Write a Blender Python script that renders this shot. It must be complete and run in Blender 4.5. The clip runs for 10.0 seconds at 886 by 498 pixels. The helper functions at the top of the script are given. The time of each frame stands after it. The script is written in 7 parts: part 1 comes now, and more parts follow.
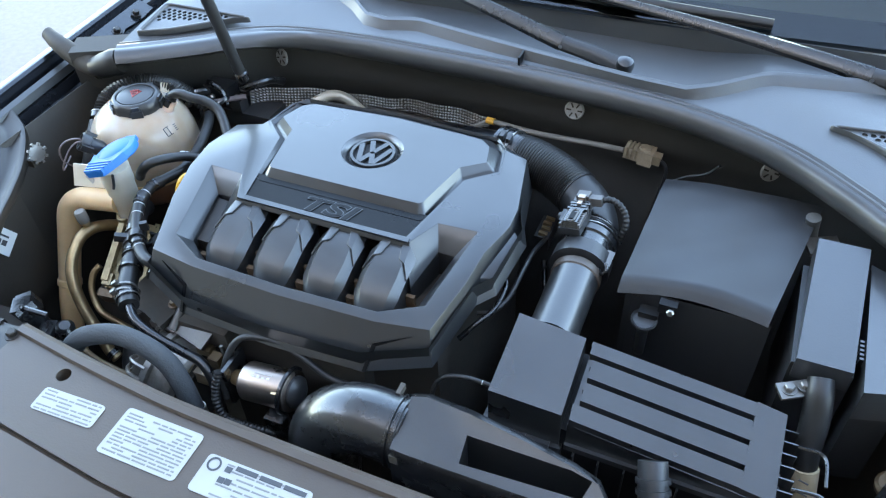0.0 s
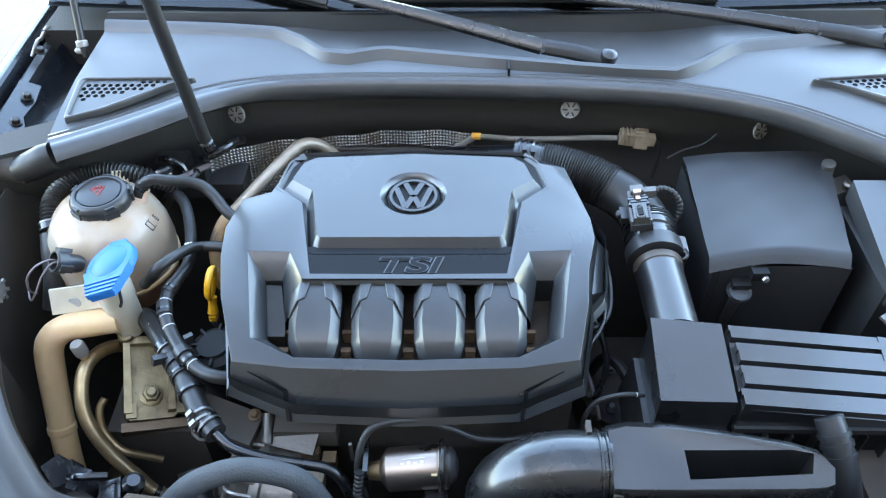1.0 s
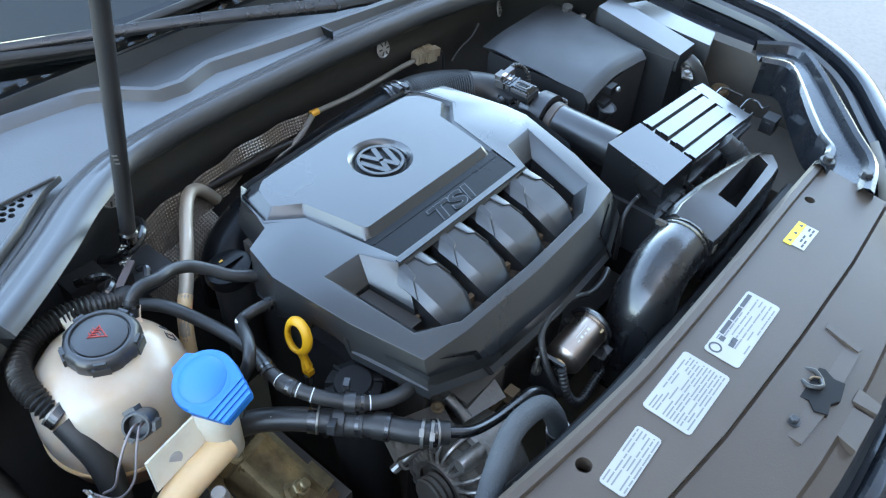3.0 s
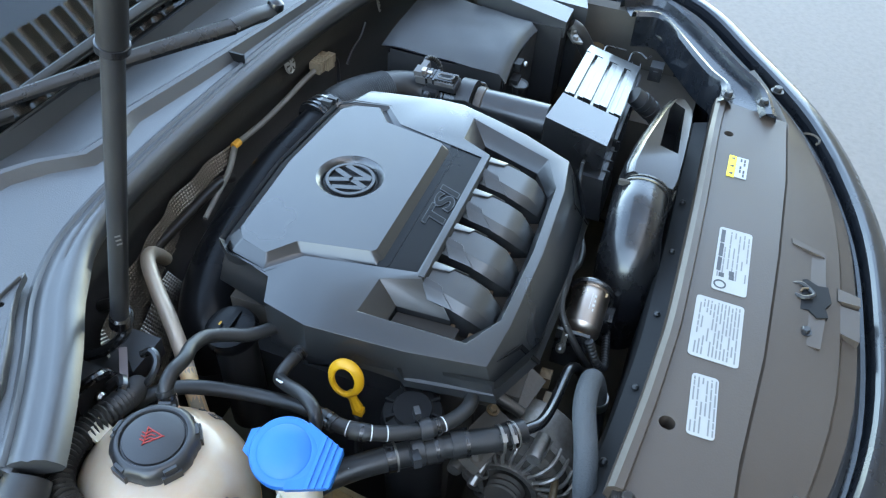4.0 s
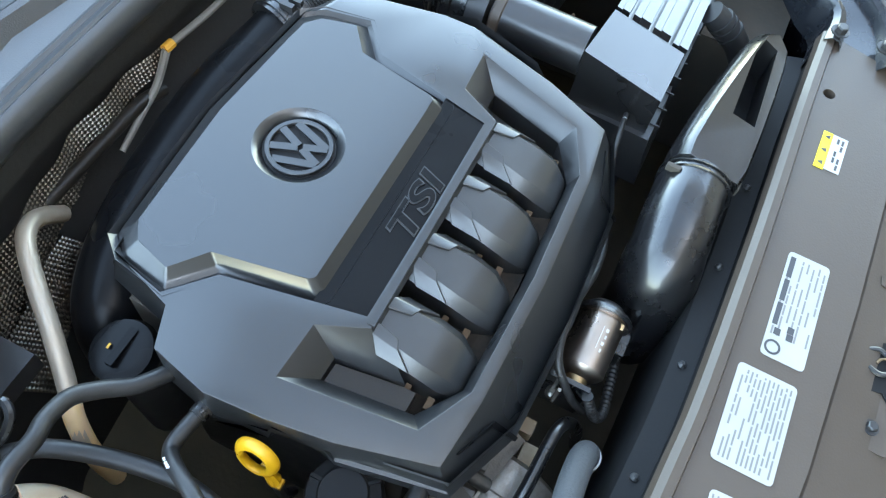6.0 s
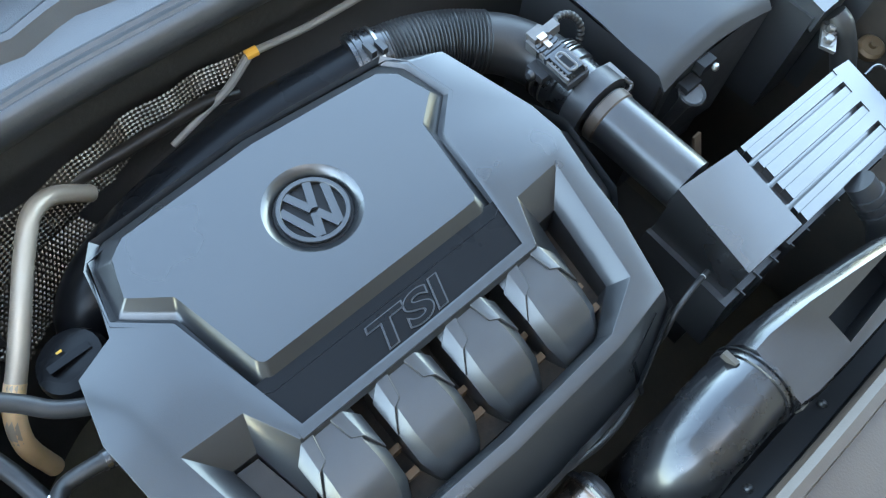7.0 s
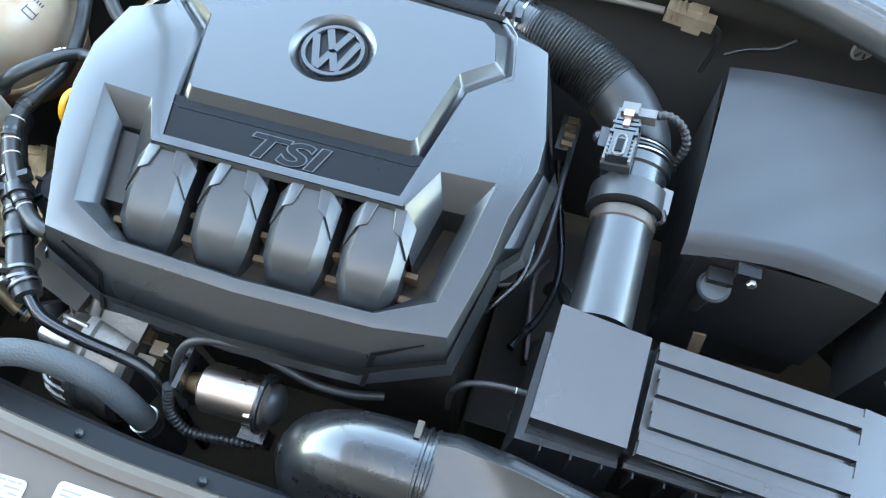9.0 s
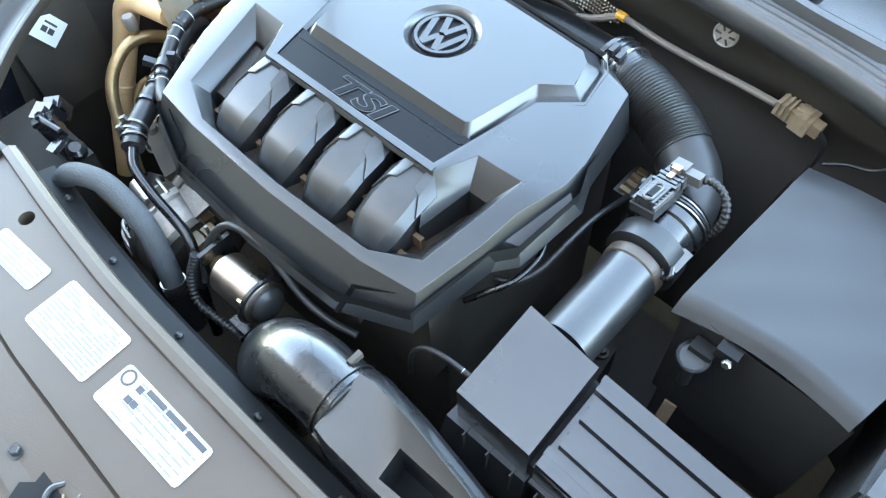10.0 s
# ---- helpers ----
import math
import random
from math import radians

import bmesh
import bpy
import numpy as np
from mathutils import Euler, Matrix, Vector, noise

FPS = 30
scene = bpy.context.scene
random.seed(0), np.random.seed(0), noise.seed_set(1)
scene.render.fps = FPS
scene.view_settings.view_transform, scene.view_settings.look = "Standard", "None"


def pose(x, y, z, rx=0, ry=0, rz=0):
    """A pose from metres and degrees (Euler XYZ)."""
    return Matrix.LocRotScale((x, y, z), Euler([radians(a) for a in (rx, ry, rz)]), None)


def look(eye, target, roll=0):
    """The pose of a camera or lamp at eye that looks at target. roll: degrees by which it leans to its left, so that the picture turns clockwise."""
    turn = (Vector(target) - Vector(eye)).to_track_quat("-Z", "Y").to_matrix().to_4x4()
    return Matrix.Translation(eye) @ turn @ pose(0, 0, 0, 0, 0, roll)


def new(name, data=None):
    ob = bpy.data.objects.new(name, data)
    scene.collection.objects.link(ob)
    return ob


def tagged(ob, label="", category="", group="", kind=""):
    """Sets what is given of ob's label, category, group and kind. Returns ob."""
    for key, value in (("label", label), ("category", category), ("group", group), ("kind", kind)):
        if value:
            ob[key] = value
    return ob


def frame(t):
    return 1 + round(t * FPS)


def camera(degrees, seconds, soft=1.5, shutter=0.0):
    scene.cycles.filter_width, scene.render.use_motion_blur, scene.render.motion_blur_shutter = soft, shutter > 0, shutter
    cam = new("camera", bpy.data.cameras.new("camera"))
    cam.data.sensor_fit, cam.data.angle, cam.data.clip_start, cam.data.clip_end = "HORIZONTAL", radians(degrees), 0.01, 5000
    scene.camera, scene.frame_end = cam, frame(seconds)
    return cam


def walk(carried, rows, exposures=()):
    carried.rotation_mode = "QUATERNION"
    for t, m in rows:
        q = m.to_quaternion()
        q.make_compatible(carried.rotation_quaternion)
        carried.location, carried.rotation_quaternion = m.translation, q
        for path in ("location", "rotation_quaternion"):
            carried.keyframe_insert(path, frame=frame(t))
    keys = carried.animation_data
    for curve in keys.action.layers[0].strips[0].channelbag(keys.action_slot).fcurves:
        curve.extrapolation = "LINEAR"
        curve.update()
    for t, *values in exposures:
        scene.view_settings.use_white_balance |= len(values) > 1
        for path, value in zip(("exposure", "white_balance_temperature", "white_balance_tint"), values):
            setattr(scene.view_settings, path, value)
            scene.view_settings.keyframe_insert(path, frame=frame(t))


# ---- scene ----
cam = camera(59.4, 10.0, soft=1.2)
# seconds, eye, target, roll
PATH = [
    (0, (0.4398, -0.7399, 1.5830), (-0.1750, 0.5682, 0.2006), -3.24),
    (0.5, (0.2400, -0.7277, 1.5952), (-0.0929, 0.6534, 0.1875), -2.01),
    (1, (0.0477, -0.7531, 1.6059), (0.0300, 0.6616, 0.1922), -0.57),
    (1.5, (-0.1230, -0.7354, 1.5929), (0.1894, 0.6478, 0.1826), 0.67),
    (2, (-0.2854, -0.6792, 1.5921), (0.3554, 0.5929, 0.1882), 2.07),
    (2.5, (-0.4483, -0.6345, 1.5807), (0.4827, 0.4637, 0.1925), 3.02),
    (3, (-0.5761, -0.5605, 1.5645), (0.5778, 0.3171, 0.1867), 3.78),
    (3.2, (-0.6117, -0.5215, 1.5571), (0.6131, 0.2652, 0.1855), 3.87),
    (4.3, (-0.6742, -0.2990, 1.5616), (0.7056, 0.0209, 0.1496), 5.09),
    (4.5, (-0.6548, -0.2858, 1.5629), (0.6883, -0.0058, 0.1077), 5.18),
    (5, (-0.6037, -0.2655, 1.5615), (0.5741, -0.0561, -0.0413), 7.24),
    (5.5, (-0.4532, -0.2649, 1.5479), (0.5820, -0.0615, -0.1512), 10.02),
    (6, (-0.3386, -0.2652, 1.5346), (0.6022, 0.0199, -0.2072), 10.84),
    (6.2, (-0.3053, -0.2625, 1.5297), (0.5972, 0.0791, -0.2221), 10.41),
    (7.3, (-0.0985, -0.3278, 1.5191), (0.4942, 0.3349, -0.2724), 8.40),
    (7.5, (-0.0531, -0.3649, 1.5268), (0.4475, 0.3506, -0.2725), 7.22),
    (8, (0.0284, -0.4085, 1.5382), (0.3093, 0.3737, -0.2810), 6.30),
    (8.5, (0.1231, -0.4177, 1.5433), (0.1469, 0.3930, -0.2848), 3.45),
    (9, (0.2529, -0.4561, 1.5411), (-0.0210, 0.3857, -0.2523), -1.09),
    (9.5, (0.3566, -0.4669, 1.5411), (-0.1707, 0.2887, -0.2340), -3.29),
    (10, (0.4496, -0.4664, 1.5272), (-0.3309, 0.2906, -0.1514), -3.79),
]
# stops over the shot: the clip's camera opens up as it nears the dark cover
STOPS = [(0.0, 4.22, 7400, 6), (1.0, 4.48, 7500, 6), (2.0, 4.35, 7350, 6), (2.5, 4.28, 7350, 6), (3.2, 4.1, 7350, 5), (4.5, 4.02, 7900, 4), (5.0, 4.15, 8100, 3), (6.0, 4.45, 8200, 3), (7.5, 4.62, 7600, 1), (8.5, 4.85, 7600, 1), (9.0, 4.93, 7900, 2), (10.0, 5.04, 8200, 3)]
walk(cam, [(t, look(eye, target, roll)) for t, eye, target, roll in PATH], STOPS)

# ---- sky and sun ----
SUN_UP, SUN_ROUND = 34.0, 200.0
world = bpy.data.worlds.new("sky")
scene.world = world
world.use_nodes = True
sky = world.node_tree.nodes.new("ShaderNodeTexSky")
sky.sky_type, sky.sun_disc = "NISHITA", False
sky.air_density, sky.dust_density, sky.ozone_density = 1.0, 0.8, 1.0
sky.sun_elevation, sky.sun_rotation = radians(SUN_UP), radians(SUN_ROUND)
back = world.node_tree.nodes["Background"]
back.inputs["Strength"].default_value = 0.15
world.node_tree.links.new(sky.outputs["Color"], back.inputs["Color"])
sun = new("sun", bpy.data.lights.new("sun", "SUN"))
sun.data.energy, sun.data.angle, sun.data.color = 3.0, radians(0.5), (1.0, 0.94, 0.86)
sun.matrix_world = look((3 * math.sin(radians(SUN_ROUND)), 3 * math.cos(radians(SUN_ROUND)), 3 * math.tan(radians(SUN_UP))), (0, 0, 0))


# ---- materials ----
def material(name, colour, rough=0.5, metal=0.0, grain=0.0, scale=400.0, spots=0.0, spot_scale=14.0, spot_colour=None, rough_var=0.0, coat=0.0, coat_rough=0.08, through_light=0.0, spec=0.5):
    """A surface with wear at two scales: blotches (spots) over the colour, and a fine grain in the relief."""
    m = bpy.data.materials.new(name)
    m.use_nodes = True
    n, l = m.node_tree.nodes, m.node_tree.links
    b = n["Principled BSDF"]
    b.inputs["Base Color"].default_value = (*colour, 1)
    b.inputs["Roughness"].default_value, b.inputs["Metallic"].default_value = rough, metal
    b.inputs["Coat Weight"].default_value, b.inputs["Coat Roughness"].default_value = coat, coat_rough
    b.inputs["Specular IOR Level"].default_value = spec
    if through_light:
        b.inputs["Subsurface Weight"].default_value = through_light
        b.inputs["Subsurface Radius"].default_value, b.inputs["Subsurface Scale"].default_value = (1.0, 0.75, 0.45), 0.012
    place = n.new("ShaderNodeTexCoord")
    if spots or rough_var:
        big = n.new("ShaderNodeTexNoise")
        big.inputs["Scale"].default_value, big.inputs["Detail"].default_value, big.inputs["Roughness"].default_value = spot_scale, 7 if spots > 0.3 else 3, 0.65 if spots > 0.3 else 0.5
        l.new(place.outputs["Object"], big.inputs["Vector"])
    if spots:
        ramp = n.new("ShaderNodeMapRange")
        ramp.inputs["From Min"].default_value, ramp.inputs["From Max"].default_value = 0.42, 0.72
        ramp.inputs["To Max"].default_value = spots
        mix = n.new("ShaderNodeMix")
        mix.data_type = "RGBA"
        mix.inputs["A"].default_value = (*colour, 1)
        mix.inputs["B"].default_value = (*(spot_colour or [min(1.0, c * 1.8 + 0.02) for c in colour]), 1)
        l.new(big.outputs["Fac"], ramp.inputs["Value"])
        l.new(ramp.outputs["Result"], mix.inputs["Factor"])
        l.new(mix.outputs["Result"], b.inputs["Base Color"])
    if rough_var:
        rr = n.new("ShaderNodeMapRange")
        rr.inputs["From Min"].default_value, rr.inputs["From Max"].default_value = 0.3, 0.7
        rr.inputs["To Min"].default_value, rr.inputs["To Max"].default_value = max(0.02, rough - rough_var), min(1.0, rough + rough_var)
        l.new(big.outputs["Fac"], rr.inputs["Value"])
        l.new(rr.outputs["Result"], b.inputs["Roughness"])
    if grain:
        fine = n.new("ShaderNodeTexNoise")
        fine.inputs["Scale"].default_value, fine.inputs["Detail"].default_value = scale, 3
        l.new(place.outputs["Object"], fine.inputs["Vector"])
        bump = n.new("ShaderNodeBump")
        bump.inputs["Strength"].default_value, bump.inputs["Distance"].default_value = grain, 0.002
        l.new(fine.outputs["Fac"], bump.inputs["Height"])
        l.new(bump.outputs["Normal"], b.inputs["Normal"])
    return m


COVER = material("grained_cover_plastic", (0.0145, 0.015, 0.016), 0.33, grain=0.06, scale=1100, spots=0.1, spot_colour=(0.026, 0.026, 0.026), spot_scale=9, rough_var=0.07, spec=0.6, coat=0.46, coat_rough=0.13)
BAND = material("matt_black_band", (0.014, 0.014, 0.0145), 0.45, grain=0.05, scale=300, rough_var=0.05, spec=0.12)
TUBE = material("worn_air_tube", (0.012, 0.012, 0.013), 0.34, grain=0.05, scale=400, spots=0.4, spot_colour=(0.03, 0.029, 0.027), rough_var=0.08, spec=0.7, coat=0.4, coat_rough=0.16)
COVER_LOBE = material("coarse_cover_plastic", (0.017, 0.0173, 0.018), 0.38, grain=0.06, scale=1000, spots=0.3, spot_scale=20, rough_var=0.06, spec=0.65, coat=0.42, coat_rough=0.15)
COVER_DARK = material("smooth_black_panel", (0.005, 0.005, 0.0055), 0.3, grain=0.03, scale=300, rough_var=0.05, spec=0.14)
DISH = material("smooth_dish_plastic", (0.012, 0.0125, 0.0135), 0.3, rough_var=0.04, spec=0.9, coat=0.5, coat_rough=0.18)
BLACK = material("black_plastic", (0.022, 0.022, 0.0235), 0.4, grain=0.06, scale=500, spots=0.5, spot_colour=(0.038, 0.036, 0.034), rough_var=0.1, spec=0.55)
BLACK_SATIN = material("satin_black_duct", (0.008, 0.008, 0.009), 0.27, grain=0.03, scale=260, spots=0.4, spot_colour=(0.015, 0.0145, 0.014), rough_var=0.05, spec=0.6, coat=0.5, coat_rough=0.12)
# DEEP, BAND, FIREWALL, WING: colour also lifted for haze over dark parts
DEEP = material("dirty_hazed_black", (0.065, 0.057, 0.049), 0.8, grain=0.2, scale=120, spots=0.6, spot_colour=(0.105, 0.082, 0.062), spec=0.25)
RUBBER = material("black_rubber", (0.015, 0.0145, 0.0145), 0.42, grain=0.06, scale=300, spots=0.4, spot_colour=(0.032, 0.03, 0.028), rough_var=0.1, spec=0.5)
FOAM = material("grey_foam_sleeve", (0.047, 0.05, 0.053), 0.8, grain=0.4, scale=420, spots=0.4, spot_colour=(0.068, 0.069, 0.07))
SEAL = material("cowl_seal_rubber", (0.03, 0.0305, 0.032), 0.36, grain=0.05, scale=260, spots=0.2, spot_colour=(0.065, 0.063, 0.06), rough_var=0.05, spec=0.75, coat=0.3, coat_rough=0.25)
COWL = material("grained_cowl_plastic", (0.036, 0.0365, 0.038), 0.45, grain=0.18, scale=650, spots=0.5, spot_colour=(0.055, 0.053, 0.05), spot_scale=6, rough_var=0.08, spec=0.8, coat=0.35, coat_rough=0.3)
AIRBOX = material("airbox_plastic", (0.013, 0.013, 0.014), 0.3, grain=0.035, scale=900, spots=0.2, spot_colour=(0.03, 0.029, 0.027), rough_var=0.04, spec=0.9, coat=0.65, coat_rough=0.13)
FUSE = material("grey_fuse_lid", (0.03, 0.031, 0.0335), 0.34, grain=0.05, scale=500, spots=0.4, spot_colour=(0.042, 0.042, 0.042), spot_scale=12, rough_var=0.06, spec=0.8, coat=0.4, coat_rough=0.14)
FELT = material("battery_cover_felt", (0.02, 0.02, 0.0215), 0.5, grain=0.04, scale=700, spots=0.45, spot_colour=(0.034, 0.032, 0.03), spot_scale=11, rough_var=0.1, spec=0.5)
PAINT = material("dark_car_paint", (0.012, 0.014, 0.018), 0.25, metal=0.3, spots=0.4, spot_colour=(0.025, 0.026, 0.03), rough_var=0.08, coat=0.4)
DUST = material("brown_dust", (0.13, 0.082, 0.05), 0.85, grain=0.2, scale=200, spots=0.6, spot_colour=(0.07, 0.045, 0.03), spot_scale=40, spec=0.2)
DUST_FLOOR = material("dusty_black_floor", (0.022, 0.018, 0.015), 0.8, grain=0.2, scale=200, spots=0.7, spot_colour=(0.075, 0.05, 0.033), spot_scale=30, spec=0.2)
FIREWALL = material("bulkhead_insulation", (0.055, 0.052, 0.049), 0.75, grain=0.15, scale=150, spots=0.5, spot_colour=(0.06, 0.056, 0.052), spot_scale=8, spec=0.3)
BRACKET = material("brown_black_bracket_paint", (0.019, 0.0155, 0.013), 0.38, grain=0.05, scale=300, spots=0.5, spot_colour=(0.034, 0.027, 0.021), spot_scale=12, rough_var=0.1, spec=0.35)
# brown that the black front panel reflects is put into this colour
LEDGE = material("front_panel_plastic", (0.066, 0.0485, 0.037), 0.4, grain=0.08, scale=500, spots=0.45, spot_colour=(0.08, 0.06, 0.046), spot_scale=7, rough_var=0.08, spec=0.45)
MILK = material("translucent_tank_plastic", (0.42, 0.35, 0.27), 0.34, grain=0.05, scale=60, spots=0.75, spot_colour=(0.4, 0.245, 0.14), spot_scale=11, through_light=0.5, coat=0.5, coat_rough=0.12)
MILK_PIPE = material("yellowed_pipe_plastic", (0.76, 0.52, 0.29), 0.42, spots=0.5, spot_colour=(0.58, 0.37, 0.18), spot_scale=18, through_light=0.4)
COOLANT = material("coolant_behind_plastic", (0.33, 0.17, 0.115), 0.36, spots=0.5, spot_colour=(0.26, 0.12, 0.08), spot_scale=16, through_light=0.4, coat=0.4, coat_rough=0.15)
BLUE = material("blue_cap_plastic", (0.004, 0.135, 0.44), 0.5, grain=0.04, scale=200, spots=0.2, spot_colour=(0.01, 0.19, 0.56))
YELLOW = material("yellow_plastic", (0.62, 0.31, 0.012), 0.42, spots=0.3, spot_colour=(0.5, 0.23, 0.008))
ORANGE = material("orange_tape", (0.85, 0.4, 0.05), 0.5)
RED = material("red_print", (0.28, 0.02, 0.015), 0.5)
ALU = material("cast_aluminium", (0.1, 0.092, 0.084), 0.45, metal=0.9, grain=0.25, scale=240, spots=0.6, spot_colour=(0.14, 0.12, 0.1), rough_var=0.1)
ALU_SMOOTH = material("turned_aluminium", (0.46, 0.38, 0.325), 0.32, metal=1.0, grain=0.03, scale=300, spots=0.35, spot_colour=(0.34, 0.27, 0.22), rough_var=0.12)
STEEL = material("bright_steel", (0.4, 0.39, 0.37), 0.3, metal=1.0, spots=0.4, spot_colour=(0.2, 0.18, 0.17))
BRONZE = material("yellow_zinc_pipe", (0.5, 0.36, 0.2), 0.38, metal=0.85, spots=0.6, spot_colour=(0.25, 0.17, 0.09), spot_scale=30, rough_var=0.1)
PIPE = material("dull_bronze_pipe", (0.45, 0.375, 0.295), 0.4, metal=0.4, spots=0.5, spot_colour=(0.44, 0.34, 0.24), spot_scale=25, rough_var=0.1)
CAST = material("brown_dusty_casting", (0.15, 0.1, 0.055), 0.38, metal=0.35, grain=0.35, scale=160, spots=0.7, spot_colour=(0.17, 0.115, 0.07), spot_scale=28)
CLIP = material("zinc_push_clip", (0.42, 0.41, 0.4), 0.42, metal=0.4, spots=0.5, spot_colour=(0.3, 0.285, 0.26), spot_scale=60)
PLUG = material("beige_connector", (0.38, 0.3, 0.21), 0.5, spots=0.5, spot_colour=(0.16, 0.12, 0.08), spot_scale=40)
GREY_WIRE = material("grey_cable_sleeve", (0.2, 0.178, 0.155), 0.55, spots=0.4, spot_colour=(0.22, 0.195, 0.165), spot_scale=40)
WHITE_PLASTIC = material("off_white_plastic", (0.72, 0.66, 0.54), 0.42, spots=0.5, spot_colour=(0.58, 0.48, 0.34), spot_scale=30, through_light=0.2)
ALU_DULL = material("oily_brown_aluminium", (0.36, 0.33, 0.3), 0.4, metal=0.8, grain=0.2, scale=200, spots=0.6, spot_colour=(0.12, 0.09, 0.07), spot_scale=45, rough_var=0.1)
WIRE = material("dull_thin_wire", (0.16, 0.13, 0.13), 0.5, spots=0.3)
STICKER = material("white_sticker", (0.34, 0.328, 0.31), 0.5, spots=0.3, spot_colour=(0.28, 0.262, 0.238), spot_scale=25)
PRINT = material("grey_print", (0.42, 0.41, 0.4), 0.55)
FINE_PRINT = material("fine_grey_print", (0.16, 0.155, 0.15), 0.55)
INK = material("black_print", (0.04, 0.04, 0.045), 0.5)
SENSOR_GREY = material("grey_sensor_plastic", (0.085, 0.078, 0.074), 0.4, grain=0.05, scale=400, spots=0.5, spot_colour=(0.12, 0.11, 0.1), spot_scale=90, spec=0.6)
WARN = material("yellow_label", (0.85, 0.66, 0.02), 0.45)
TAPE = material("masking_tape", (0.5, 0.4, 0.26), 0.7, spots=0.5, spot_colour=(0.35, 0.26, 0.15), spot_scale=60)
BADGE = material("badge_grey_satin", (0.024, 0.0245, 0.026), 0.32, grain=0.03, scale=500, spec=0.55, coat=0.15, coat_rough=0.15)
MARK = material("pale_print", (0.6, 0.6, 0.58), 0.6)
TYRE_GREY = material("road_concrete", (0.22, 0.19, 0.165), 0.85, grain=0.5, scale=60, spots=0.6, spot_colour=(0.165, 0.142, 0.12), spot_scale=38)
WING = material("dirty_wing_sheet", (0.042, 0.036, 0.03), 0.6, grain=0.15, scale=150, spots=0.6, spot_colour=(0.065, 0.052, 0.04), spot_scale=14, rough_var=0.12, spec=0.3)
ZINC = material("dull_zinc", (0.22, 0.21, 0.195), 0.4, metal=0.8, grain=0.05, scale=200, spots=0.6, spot_colour=(0.16, 0.14, 0.12), spot_scale=60, rough_var=0.1)
OLIVE = material("olive_oily_casting", (0.3, 0.235, 0.13), 0.36, metal=0.55, grain=0.3, scale=180, spots=0.8, spot_colour=(0.1, 0.066, 0.038), spot_scale=34, rough_var=0.12)
BLOCK = material("sandstone_block", (0.4, 0.3, 0.2), 0.85, grain=0.5, scale=40, spots=0.6, spot_colour=(0.5, 0.4, 0.29), spot_scale=6)
SLAT_TAN = material("tan_unseen_slats", (0.56, 0.44, 0.345), 0.85, grain=0.4, scale=30, spots=0.6, spot_colour=(0.46, 0.34, 0.25), spot_scale=1.2)
UNSEEN_WALL = material("dark_unseen_wall", (0.15, 0.13, 0.112), 0.8, grain=0.4, scale=30, spots=0.6, spot_colour=(0.11, 0.092, 0.078), spot_scale=1.2)
DASH = material("dark_dashboard", (0.02, 0.018, 0.016), 0.7, grain=0.2, scale=300)


def glass_material():
    m = bpy.data.materials.new("tinted_windscreen")
    m.use_nodes = True
    n, l = m.node_tree.nodes, m.node_tree.links
    n.remove(n["Principled BSDF"])
    clear, shine, mix, edge = n.new("ShaderNodeBsdfTransparent"), n.new("ShaderNodeBsdfGlossy"), n.new("ShaderNodeMixShader"), n.new("ShaderNodeFresnel")
    clear.inputs["Color"].default_value = (0.55, 0.62, 0.6, 1)
    shine.inputs["Roughness"].default_value = 0.02
    edge.inputs["IOR"].default_value = 1.5
    l.new(edge.outputs["Fac"], mix.inputs["Fac"])
    l.new(clear.outputs["BSDF"], mix.inputs[1])
    l.new(shine.outputs["BSDF"], mix.inputs[2])
    l.new(mix.outputs["Shader"], n["Material Output"].inputs["Surface"])
    return m


GLASS = glass_material()
FOIL = material("embossed_foil", (0.2, 0.175, 0.15), 0.33, metal=1.0, spots=0.5, spot_colour=(0.16, 0.14, 0.11), spot_scale=20)


# ---- mesh helpers ----
def thing(name, base, label, category, group="", kind=""):
    ob = new(name)
    ob.empty_display_size = 0.02
    ob.matrix_basis = Matrix.Translation(base)
    return tagged(ob, label, category, group, kind)


def part(name, bm, mat, parent=None, label="", sharp=35):
    """Links a bmesh, given in world places, as one mesh object under a thing or part."""
    bmesh.ops.recalc_face_normals(bm, faces=bm.faces[:])
    me = bpy.data.meshes.new(name)
    bm.to_mesh(me)
    bm.free()
    me.materials.append(mat)
    me.shade_smooth()
    me.set_sharp_from_angle(angle=radians(sharp))
    ob = new(name, me)
    if parent:
        ob.parent = parent
        up = Matrix.Identity(4)
        o = parent
        while o:
            up = o.matrix_basis @ up if o.type == "EMPTY" else up
            o = o.parent
        ob.matrix_parent_inverse = up.inverted() if parent.type == "EMPTY" else Matrix.Identity(4)
    if label:
        ob["label"] = label
    return ob


def lone(name, bm, mat, label, category, group="", kind="", sharp=35):
    return tagged(part(name, bm, mat, None, "", sharp), label, category, group, kind)


def bevel(bm, width, segments=2, angle=25):
    edges = [e for e in bm.edges if len(e.link_faces) == 2 and e.calc_face_angle(0) > radians(angle)]
    bmesh.ops.bevel(bm, geom=edges, offset=width, segments=segments, profile=0.5, affect="EDGES", clamp_overlap=True)
    return bm


def loft(rings, close=True, caps=True):
    """A skin over rings of equal count; caps close the first and last ring."""
    bm = bmesh.new()
    rows = [[bm.verts.new(p) for p in ring] for ring in rings]
    n = len(rows[0])
    for a, b in zip(rows, rows[1:]):
        for i in range(n if close else n - 1):
            j = (i + 1) % n
            bm.faces.new((a[i], a[j], b[j], b[i]))
    if caps and close:
        bm.faces.new(rows[0][::-1])
        bm.faces.new(rows[-1])
    return bm


